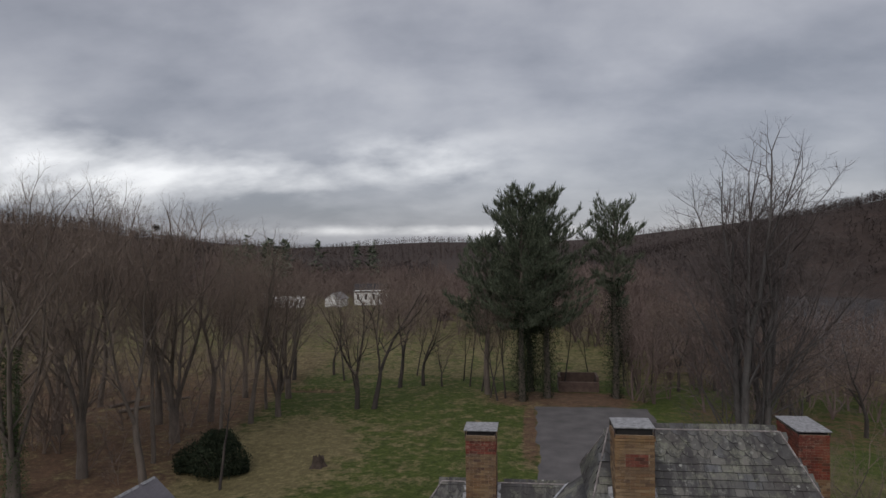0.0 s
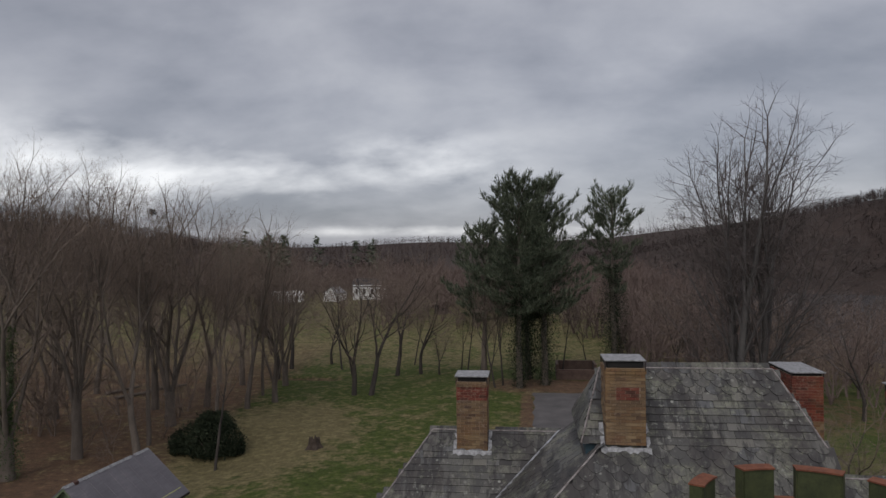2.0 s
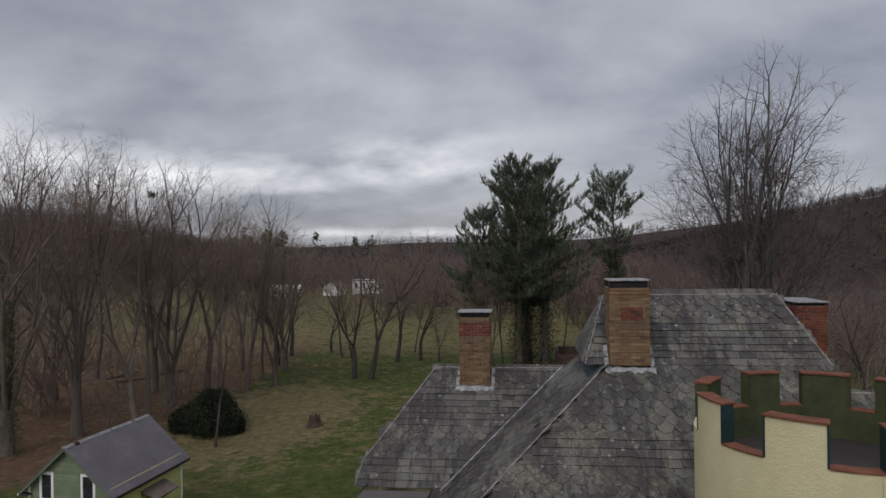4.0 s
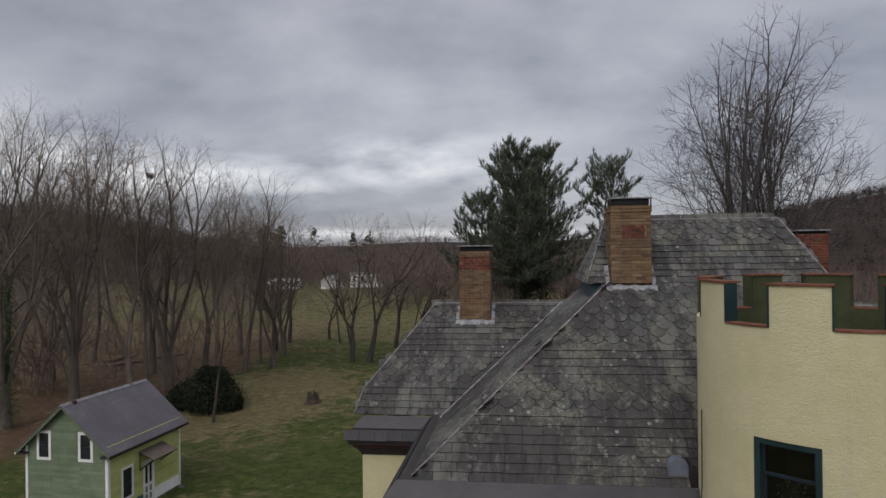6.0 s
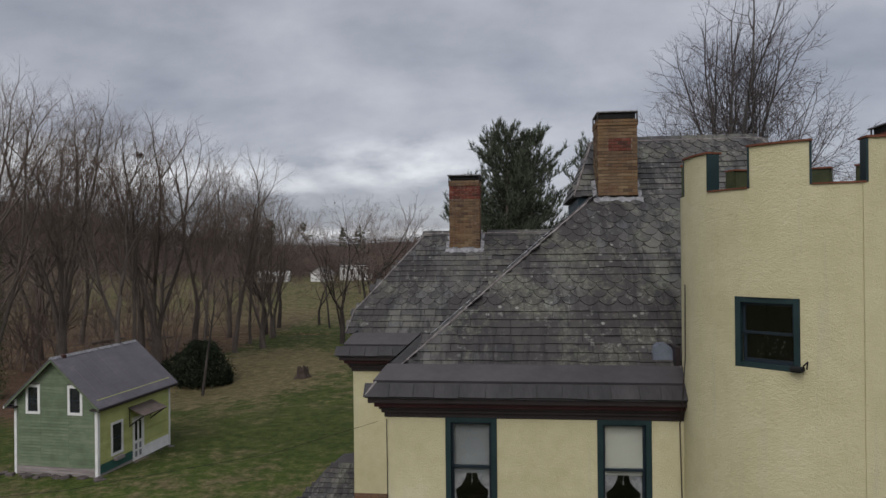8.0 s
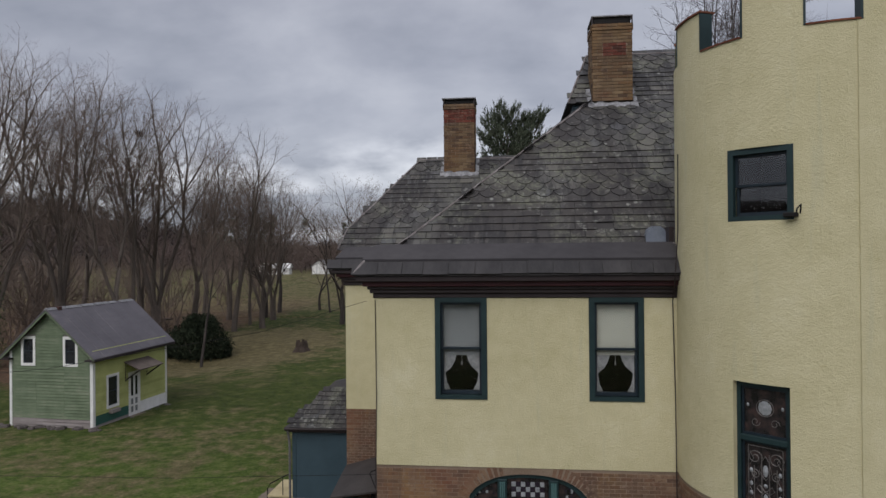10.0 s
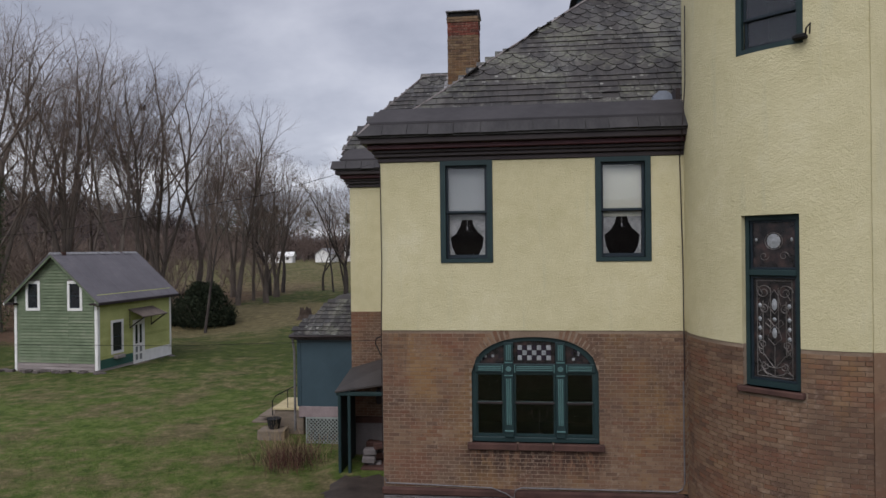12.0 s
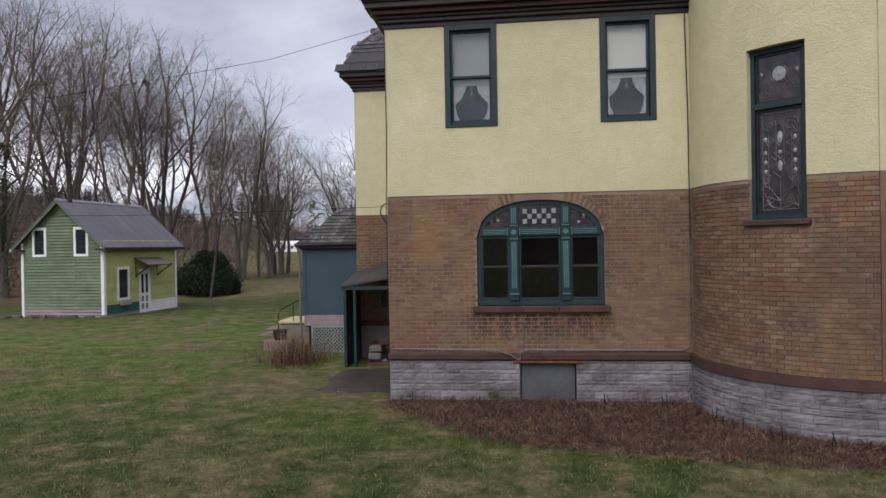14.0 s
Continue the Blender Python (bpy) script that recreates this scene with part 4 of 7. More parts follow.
for k in range(5):
    came([(-LW + 0.02, 0.2 + 0.27 * k), (-LW * 0.68, 0.3 + 0.27 * k), (-LW + 0.02, 0.4 + 0.27 * k)], 0.005)
    came([(LW - 0.02, 0.2 + 0.27 * k), (LW * 0.68, 0.3 + 0.27 * k), (LW - 0.02, 0.4 + 0.27 * k)], 0.005)
for sx in (-1, 1):
    came(arc(sx * 0.13, 0.3, 0.06, 90, 90 - sx * 480, 20, -0.045), 0.006)
    came([(0, 0.62), (sx * 0.1, 0.72), (sx * 0.06, 0.85), (0, 0.92)], 0.005)
    came([(0, 1.08), (sx * 0.09, 1.2), (sx * 0.05, 1.36), (0, 1.44)], 0.005)
jewel(0, 1.0, 0.03, 0.03)
UZc = (zt + h) / 2 - 0.0
jewel(0.0, UZc + 0.04, 0.10, 0.11)
came(arc(0, UZc + 0.04, 0.125, 0, 360, 20), 0.006)
came([(-0.09, UZc - 0.06), (0.09, UZc + 0.14)], 0.006)
came([(0.09, UZc - 0.06), (-0.09, UZc + 0.14)], 0.006)
for sx in (-1, 1):
    came(arc(sx * 0.14, UZc - 0.18, 0.07, 0, sx * 420, 18, -0.05), 0.005)
    jewel(sx * 0.25, UZc + 0.06, 0.02, 0.03)
part("sill", sub(Shape().soft(-w / 2 - 0.06, w / 2 + 0.06, -0.20, 0.1, -0.085, 0.0, 0.015), m), SANDSTONE, lead, "red sandstone sill")

# arched triple window
AX = (ARCH[0] + ARCH[1]) / 2
awin = part("window", Shape().soft(ARCH[0], ARCH[1], WY + 0.04, WY + 0.16, ARCH[2], ARCH[2] + 0.09, 0.012), GREEN, house, "arched three-light window with teal fluted posts")
s = Shape()
n = 40
ts = [i / n for i in range(n + 1)]
xs = [ARCH[0] + (ARCH[1] - ARCH[0]) * (0.5 - 0.5 * math.cos(math.pi * t)) for t in ts]
outer = [(ARCH[0], ARCH[2])] + [(x, arch_top(x)) for x in xs] + [(ARCH[1], ARCH[2])]
inner = [(ARCH[0] + 0.075, ARCH[2] + 0.05)] + [(AX + (x - AX) * (1 - 0.15 / (ARCH[1] - ARCH[0])), arch_top(x) - 0.075) for x in xs] + [(ARCH[1] - 0.075, ARCH[2] + 0.05)]
k = len(outer)
s.v = [(x, WY + 0.05, z) for x, z in outer] + [(x, WY + 0.05, z) for x, z in inner] + [(x, WY + 0.15, z) for x, z in inner] + [(x, WY + 0.15, z) for x, z in outer]
for i in range(k - 1):
    s.f += [(i, i + 1, k + i + 1, k + i), (k + i, k + i + 1, 2 * k + i + 1, 2 * k + i)]
part("frame", s, GREEN, awin, "arched dark green frame")
ZT = 3.10
posts = (AX - 0.46, AX + 0.46)
for x in posts:
    part("post", Shape().soft(x - 0.085, x + 0.085, WY + 0.0, WY + 0.15, ARCH[2] + 0.09, arch_top(x) - 0.06, 0.01), GREEN, awin)
    s = Shape()
    for dx in (-0.033, 0, 0.033):
        s.soft(x + dx - 0.012, x + dx + 0.012, WY - 0.014, WY + 0.002, 2.08, ZT - 0.19, 0.004)
        s.soft(x + dx - 0.012, x + dx + 0.012, WY - 0.014, WY + 0.002, ZT + 0.14, arch_top(x) - 0.1, 0.004)
    part("fluting", s, TEAL, awin, "pale teal fluted strips")
    for x0, x1, y0, y1, z0, z1 in ((-0.075, 0.075, -0.02, 0.002, ZT - 0.145, ZT - 0.125), (-0.075, 0.075, -0.02, 0.002, ZT + 0.09, ZT + 0.11), (-0.08, 0.08, -0.03, 0.002, 1.96, 1.985), (-0.12, -0.10, -0.02, 0.02, ZT - 0.08, ZT + 0.06), (0.10, 0.12, -0.02, 0.02, ZT - 0.08, ZT + 0.06)):
        part("moulding", Shape().soft(x + x0, x + x1, WY + y0, WY + y1, z0, z1, 0.004), TEAL, awin, "pale teal moulding")
    part("rosette", Shape().tube([(x, WY - 0.03, ZT - 0.015), (x, WY + 0.01, ZT - 0.015)], [0.045, 0.05], 14), TEAL, awin, "round teal rosette")
lights = [(ARCH[0] + 0.07, posts[0] - 0.085), (posts[0] + 0.085, posts[1] - 0.085), (posts[1] + 0.085, ARCH[1] - 0.07)]
for i, (x0, x1) in enumerate(lights):
    part("transom", Shape().soft(x0 - 0.01, x1 + 0.01, WY + 0.02, WY + 0.15, ZT - 0.085, ZT + 0.07, 0.01), GREEN, awin)
    s = Shape()
    for dz in (-0.04, -0.008, 0.024):
        s.soft(x0 + 0.05, x1 - 0.05, WY + 0.006, WY + 0.022, ZT + dz - 0.009, ZT + dz + 0.009, 0.004)
    part("fluting", s, TEAL, awin, "pale teal fluted strips")
    z0, z1, zm = ARCH[2] + 0.09, ZT - 0.085, 2.46
    part("sash", frame_bars(x0, x1, zm - 0.02, z1, 0.04, WY + 0.06, WY + 0.09, Matrix()), GREEN, awin)
    part("sash", frame_bars(x0, x1, z0, zm + 0.025, 0.04, WY + 0.09, WY + 0.125, Matrix(), 0.05), GREEN, awin)
    part("meeting_rail", Shape().soft(x0 + 0.03, x1 - 0.03, WY + 0.052, WY + 0.06, zm - 0.015, zm + 0.02, 0.003), BROWN, awin)
    pane_at(x0 + 0.04, x1 - 0.04, zm, z1 - 0.04, WY + 0.075, Matrix(), awin)
    pane_at(x0 + 0.04, x1 - 0.04, z0 + 0.05, zm, WY + 0.105, Matrix(), awin)
    # top light of stained glass
    xs2 = np.linspace(x0, x1, 9)
    poly = [(x0, ZT + 0.07)] + [(x, max(ZT + 0.075, arch_top(x) - 0.05)) for x in xs2] + [(x1, ZT + 0.07)]
    part("top_light", Shape().prism(poly, "y", WY + 0.08, WY + 0.09), STAINED, awin, "dark stained top light")
rs = random.Random(8)
PURPLE = mix2("plum_glass", (0.012, 0.010, 0.014), (0.03, 0.022, 0.032), 9, 40, 0.2)
cols = 7
cw = 0.60 / cols
for i in range(cols):
    for j in range(3):
        x, z = AX - 0.30 + i * cw, ZT + 0.13 + j * 0.092
        part("pane", Shape().soft(x + 0.004, x + cw - 0.004, WY + 0.068, WY + 0.081, z + 0.004, z + 0.088, 0.006), JEWEL if (i + j) % 2 == 0 else PURPLE, awin, "pale glass square" if (i + j) % 2 == 0 else "")
for x0, x1 in (lights[0], lights[2]):
    for k in range(9):
        x = rs.uniform(x0 + 0.08, x1 - 0.1)
        z = rs.uniform(ZT + 0.12, max(ZT + 0.13, arch_top(x) - 0.15))
        part("jewel", Shape().soft(x, x + 0.045, WY + 0.07, WY + 0.081, z, z + 0.045, 0.012), JEWEL if k % 4 == 0 else PURPLE, awin)
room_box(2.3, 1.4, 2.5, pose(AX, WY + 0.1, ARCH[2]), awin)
for x0, x1 in ((-0.68, 0.22), (0.225, 0.85), (0.855, 1.75)):
    part("sill", Shape().soft(x0, x1 - 0.005, WY - 0.09, WY + 0.14, ARCH[2] - 0.115, ARCH[2], 0.012), SANDSTONE, awin, "red sandstone sill block")
# candle stand and small ornaments inside the sill
s = Shape()
s.tube([(0.62, WY + 0.3, 1.85), (0.62, WY + 0.3, 2.2)], 0.004, 5).tube([(0.48, WY + 0.3, 2.2), (0.52, WY + 0.3, 2.12), (0.62, WY + 0.3, 2.08), (0.72, WY + 0.3, 2.12), (0.76, WY + 0.3, 2.2)], 0.004, 5)
for x in (0.48, 0.62, 0.76):
    s.tube([(x, WY + 0.3, 2.2), (x, WY + 0.3, 2.27)], 0.012, 6)
s.tube([(0.62, WY + 0.3, 1.83), (0.62, WY + 0.3, 1.86)], [0.07, 0.05], 10)
cand = thing("candle_stand", "small silver candle stand inside the arched window", "candle stand")
part("stand", s, BROWN, cand)

# basement window
s = Shape().soft(BASE_WIN[0] + 0.02, BASE_WIN[1] - 0.02, WY + 0.06, WY + 0.1, 0.0, BASE_WIN[3] - 0.03, 0.01)
bwin = part("window", s, mix2("grey_weathered_board", (0.05, 0.052, 0.057), (0.095, 0.096, 0.102), 2, 22, 0.85, 0.2), house, "boarded grey basement window")
part("lintel", Shape().soft(0.02, 1.26, WY - 0.06, WY + 0.06, BASE_WIN[3] - 0.005, BASE_WIN[3] + 0.04, 0.008), RUST, bwin, "rusty lintel")

# ---- chimneys ----
BRICK_MESH = Shape().soft(-0.1, 0.1, -0.0045, 0.03, -0.033, 0.033, 0.003).mesh("brick", BRICK)
CHT = BRICK_MESH.copy()
CHT.materials[0] = brick_mat("chimney_tan", (0.165, 0.112, 0.060), (0.055, 0.036, 0.028), (0.255, 0.180, 0.102), False, 0.6)
CHR = BRICK_MESH.copy()
CHR.materials[0] = brick_mat("chimney_red", (0.135, 0.026, 0.018), (0.045, 0.013, 0.011), (0.19, 0.045, 0.030), False, 0.3)


def piece(name, mesh, m, parent):
    ob = new(name, mesh)
    ob.parent = parent
    ob.matrix_basis = m
    return ob


def chimney(x0, x1, y0, y1, z0, z1, red, cap_over=0.07, screen=0.14, seed=0, panel=None):
    """A brick stack with a dark screened neck and a pale metal cap; red(z): whether a course is red."""
    rs = random.Random(seed)
    core = part("chimney", Shape().box(x0 + 0.01, x1 - 0.01, y0 + 0.01, y1 - 0.01, z0, z1), MORTAR, house, "weathered brick chimney")
    n = int((z1 - z0) / 0.0755)
    h = (z1 - z0) / n
    for i in range(n):
        z = z0 + (i + 0.5) * h
        out = 0.0 if i < n - 2 else 0.02
        for face in ("front", "left", "right"):
            if face == "right" and x0 > 5:
                continue
            length = x1 - x0 if face == "front" else y1 - y0
            k = max(1, round(length / 0.215))
            step = length / k
            marks = [j * step for j in range(k + 1)] if i % 2 == 0 else [0] + [(j + 0.5) * step for j in range(k)] + [length]
            spans = list(zip(marks, marks[1:]))
            inp = panel and face == "front" and panel[2] < z < panel[3]
            if inp:
                pa, pb = panel[0] - x0, panel[1] - x0
                spans = [q for p in spans for q in ((p[0], min(p[1], pa)), (max(p[0], pa), min(p[1], pb)), (max(p[0], pb), p[1])) if q[1] - q[0] > 0.03]
            for a, b in spans:
                c = (a + b) / 2
                sx = (b - a - 0.009) / 0.2
                j = rs.uniform(-0.004, 0.004)
                if face == "front":
                    m = pose(x0 + c, y0 - out + j, z)
                elif face == "left":
                    m = pose(x0 - out + j, y0 + length - c, z, 0, 0, -90)
                else:
                    m = pose(x1 + out + j, y0 + c, z, 0, 0, 90)
                isred = red(z) or (inp and panel[0] < x0 + c < panel[1])
                piece("brick", CHR if isred else CHT, m @ Matrix.Diagonal((sx, 1, (h - 0.009) / 0.066, 1)), core)
    part("neck", Shape().soft(x0 + 0.03, x1 - 0.03, y0 + 0.03, y1 - 0.03, z1, z1 + screen, 0.02), BLACK, core, "sooty flue neck")
    part("cap", Shape().soft(x0 - cap_over, x1 + cap_over, y0 - cap_over, y1 + cap_over, z1 + screen, z1 + screen + 0.035, 0.008), PALE, core, "pale metal chimney cap")
    for sx in (x0, x1):
        for sy in (y0, y1):
            part("cap_strap", Shape().box(sx - 0.015, sx + 0.015, sy - 0.015, sy + 0.015, z1 - 0.05, z1 + screen), BROWN, core)
    return core


c1 = chimney(-1.71, -0.82, 19.6, 20.45, 9.95, 11.98, lambda z: 11.40 < z < 11.86, seed=1, cap_over=0.05)
c2 = chimney(2.19, 3.11, 16.26, 17.15, 11.2, 13.02, lambda z: False, seed=2, panel=(2.43, 2.97, 12.27, 12.6), cap_over=0.02, screen=0.16)
c3 = chimney(7.42, 8.22, 19.13, 20.7, 10.6, 12.34, lambda z: z > 11.1, seed=3, cap_over=0.05, screen=0.08)
c4 = chimney(8.52, 9.35, 15.8, 16.6, 10.5, 12.5, lambda z: z > 11.6, seed=4, cap_over=0.06, screen=0.16)
part("chimney_foot", Shape().box(7.43, 8.21, 19.14, 20.69, 7.5, 10.6), CH_TAN, house, "brick chimney shaft")
# lead flashings at the feet, stepped and crumpled
for x0, x1, y0, f in ((-1.71, -0.82, 19.6, ztwo), (2.19, 3.11, 16.26, zmain)):
    s = Shape()
    rs = random.Random(int(x0 * 10) + 50)
    for i in range(15):
        a = x0 - 0.12 + (x1 - x0 + 0.24) * i / 14
        yy = y0 - 0.05 - rs.uniform(0, 0.07)
        s.v += [(a, yy, f(yy) + 0.045 + rs.uniform(-0.008, 0.012)), (a, y0 - 0.02, f(y0) + 0.06), (a, y0 - 0.022, f(y0) + 0.085 + rs.uniform(-0.04, 0.03))]
    s.f += [(3 * i + k, 3 * i + 3 + k, 3 * i + 4 + k, 3 * i + 1 + k) for i in range(14) for k in range(2)]
    for sx in (x0 - 0.02, x1 + 0.02):
        dx = -0.1 if sx < (x0 + x1) / 2 else 0.1
        for i in range(4):
            ya, yb = y0 + i * 0.12, y0 + i * 0.12 + 0.12
            s.add([(sx, ya, f(ya) + 0.05), (sx, yb, f(yb) + 0.05), (sx + dx, yb, f(yb) + 0.035), (sx + dx, ya, f(ya) + 0.035), (sx, ya, f(ya) + 0.10), (sx, yb, f(yb) + 0.10)], [(0, 1, 2, 3), (0, 1, 5, 4)])
    part("flashing", s, PALE, house, "crumpled pale lead flashing", weld=True)

# valley, hips and ridges
s = Shape()
pa, pb = Vector((-2.05, 17.31, 7.69)), Vector((1.18, 20.06, 10.40))
for i in range(10):
    a, b = pa.lerp(pb, i / 10), pa.lerp(pb, (i + 1) / 10)
    s.add([a + Vector((-0.03, -0.14, -0.1)), b + Vector((-0.03, -0.14, -0.1)), b + Vector((0, 0, 0.05)), a + Vector((0, 0, 0.05)), b + Vector((0.14, 0.02, 0.13)), a + Vector((0.14, 0.02, 0.13))], [(0, 1, 2, 3), (3, 2, 4, 5)])
part("valley_flashing", s, METAL, house, "bright zinc valley flashing", weld=True)
HIPCAP = mix2("rusted_hip_cap", (0.045, 0.030, 0.026), (0.30, 0.27, 0.26), 5, 16, 0.7, 0.3, 0.006)


def ridge(points, r=0.024, lift=0.022):
    part("ridge_cap", Shape().tube([(x, y, z + lift) for x, y, z in points], r, 6), HIPCAP, house, "rusted metal ridge cap")


ridge([(HIP0[0], HIP0[1], zmain(HIP0[1])), ((HIP0[0] + HIP1[0]) / 2, (HIP0[1] + HIP1[1]) / 2, (zmain(HIP0[1]) + zmain(HIP1[1])) / 2 + 0.01), (HIP1[0], HIP1[1], zmain(HIP1[1]))])
ridge([(UR0, URY, URZ), (UR1, URY, URZ)])
ridge([(UR0, URY, URZ), (UX0, UY, UZ)])
ridge([(UR1, URY, URZ), (UX1, UY, UZ)])
ridge([(UR0, URY, URZ), (UX0, 19.6, UZ)])
ridge([(7.2, 15.85, zmain(15.85)), (12, 15.85, zmain(15.85))])
ridge([(-2.48, 20.1, 10.42), (1.2, 20.1, 10.42)])
ridge([(-2.48, 20.1, 10.42), (-3.72, 18.54, ztwo(18.54)), (-4.2, 17.96, ztwo(17.96)), (-4.32, 17.42, ztwo(17.42))])
part("hip_cap", Shape().tube([(WX0 - 0.33, E_Y, E_Z + 0.01), (WX0 + 0.04, C_Y, C_Z + 0.01)], 0.028, 6), HIPCAP, house)
part("gutter_lip", Shape().tube([(WX0 + 0.05, C_Y, C_Z + 0.012), (0.5, C_Y, C_Z + 0.005), (3.19, C_Y, C_Z + 0.012)], 0.016, 6), HIPCAP, house, "weathered metal gutter lip")
part("gutter_lip", Shape().tube([(-3.95, C_Y + dy, C_Z + 0.01), (-2.2, C_Y + dy, C_Z + 0.01)], 0.016, 6), HIPCAP, house, "weathered metal gutter lip")
# metal vent box beside the tower
s = Shape()
prof2 = [(-0.19, 0), (-0.19, 0.24), (-0.15, 0.34), (-0.07, 0.4), (0.07, 0.4), (0.15, 0.34), (0.19, 0.24), (0.19, 0)]
s.prism(prof2, "y", 12.95, 13.3, pose(2.95, 0, 7.72))
part("roof_vent", s, mix2("blue_grey_metal", (0.16, 0.18, 0.22), (0.27, 0.30, 0.35), 3, 25, 0.4, 0.2, 0.004, 0.5), house, "blue-grey sheet-metal roof vent")
part("step_flashing", Shape().box(3.12, 3.2, 12.7, 13.4, 7.55, 8.1), BROWN, house)

# ---- pipes and cables on the front ----
def cable(name, label, pts, r, mat, sides=6):
    ob = thing(name, label, name.replace("_", " "))
    part("run", Shape().tube(pts, r, sides), mat, ob)
    return ob


cable("conduit", "grey conduit running along the brick above the foundation", [(3.10, WY - 0.03, 2.9), (3.10, WY - 0.03, 1.12), (3.06, WY - 0.03, 1.02), (2.98, WY - 0.03, 0.97), (1.5, WY - 0.04, 0.97), (0.28, WY - 0.09, 0.985), (0.17, WY - 0.1, 0.95), (0.14, WY - 0.1, 0.8)], 0.014, GREYP)
cable("conduit", "thin conduit fixed along the wall to the corner", [(0.12, WY - 0.1, 0.8), (0.0, WY - 0.1, 0.88), (-0.25, WY - 0.1, 0.975), (-1.2, WY - 0.05, 0.98), (-2.18, WY - 0.04, 0.995), (-2.2, WY - 0.04, 1.08)], 0.012, GREYP)
cable("downspout_cable", "thin dark cable down the inner corner by the tower", [(3.1, 11.9, 9.3), (3.09, 11.9, 8.0), (3.05, 11.95, 7.25), (3.07, 12.1, 7.0), (3.07, 12.24, 6.8), (3.11, WY - 0.04, 5.0), (3.12, WY - 0.03, 2.9)], 0.010, BROWN)
cable("wall_cable", "thin cable down the house corner", [(WX0 + 0.0, WY - 0.03, 6.8), (WX0 + 0.01, WY - 0.03, 5), (WX0 - 0.01, WY - 0.03, 3.9), (WX0 - 0.03, WY + 0.05, 3.5), (WX0 - 0.03, WY + 0.05, 1.5)], 0.008, BROWN)
cable("service_cable", "loose cable loop at the brick corner", [(WX0 - 0.03, WY + 0.03, 3.66), (WX0 - 0.12, WY + 0.05, 3.62), (WX0 - 0.2, WY + 0.3, 3.5), (WX0 - 0.05, WY + 0.1, 3.3)], 0.012, BLACK)
cable("power_line", "thin sagging power line from the eave corner", [(-2.35, 12.1, 6.80), (-4.25, 11.8, 6.26), (-8, 11.3, 5.65), (-14, 10.5, 5.2), (-24, 9, 5.6)], 0.004, BLACK, 4)
cable("power_line", "thin sagging wire from the house towards the cottage", [(-2.25, 12.28, 3.6), (-6, 12.0, 3.52), (-12, 11.5, 3.6), (-24, 10.5, 4.4)], 0.004, BLACK, 4)

# ---- blue extension ----
ext = thing("porch_room", "blue boarded porch room with a small slate roof", "extension")
EX0, EX1, EY0, EY1 = -5.72, -4.01, 17.8, 20.6
s = Shape()
s.box(EX0, EX1, EY0, EY0 + 0.1, 1.04, 2.9)
s.box(EX0, EX0 + 0.1, EY0 + 0.1, EY1, 0.7, 2.9)
part("wall", s, BLUE, ext, "slate-blue boarded walls")
s = Shape()
s.soft(EX0 - 0.01, EX0 + 0.1, EY0 - 0.015, EY0 + 0.02, 1.04, 2.85, 0.008)
part("corner_board", s, BLUE, ext)
part("fascia", Shape().soft(EX0 - 0.14, EX1, EY0 - 0.14, EY0 + 0.02, 2.85, 2.98, 0.012), BROWN, ext, "dark fascia and gutter")
part("gutter", Shape().tube([(EX0 - 0.16, EY0 - 0.17, 2.95), (EX1, EY0 - 0.17, 2.97)], 0.05, 8), BROWN, ext, "dark half-round gutter")
part("downpipe", Shape().tube([(EX0 - 0.08, EY0 - 0.16, 2.9), (EX0 - 0.07, EY0 - 0.08, 2.65), (EX0 - 0.06, EY0 - 0.06, 2.5), (EX0 - 0.06, EY0 - 0.06, 0.4)], 0.035, 8), GREYP, ext, "grey downpipe")
s = Shape()
s.add([(EX0 - 0.16, EY0 - 0.18, 2.98), (EX1, EY0 - 0.18, 2.98), (EX1, 19.0, 4.0), (-4.9, 19.0, 3.95), (EX0 - 0.16, EY1 + 0.1, 2.98), (EX1, EY1 + 0.1, 2.98), (-4.9, 19.3, 3.95), (EX1, 19.3, 4.12)], [(0, 1, 2, 3), (0, 3, 6, 4), (4, 6, 7, 5), (3, 2, 7, 6), (0, 4, 5, 1)])
ext_roof = part("roof", s, UNDER, ext, "small mossy slate roof")
part("skirt", Shape().soft(EX0 + 0.02, EX1, EY0 - 0.01, EY0 + 0.1, 0.75, 1.04, 0.01), mix2("worn_grey_pink_boards", (0.16, 0.12, 0.12), (0.27, 0.22, 0.215), 2, 18, 0.9, 0.2), ext, "worn grey-pink skirt board")
# lattice of crossed laths
lat = thing("lattice_panel", "pale grey crossed lath lattice under the porch room", "lattice")
LATM = mix2("grey_green_lath", (0.16, 0.18, 0.165), (0.26, 0.28, 0.26), 2, 20, 0.9, 0.2)
lx0, lx1, lz0, lz1 = -5.5, -4.05, -0.02, 0.75
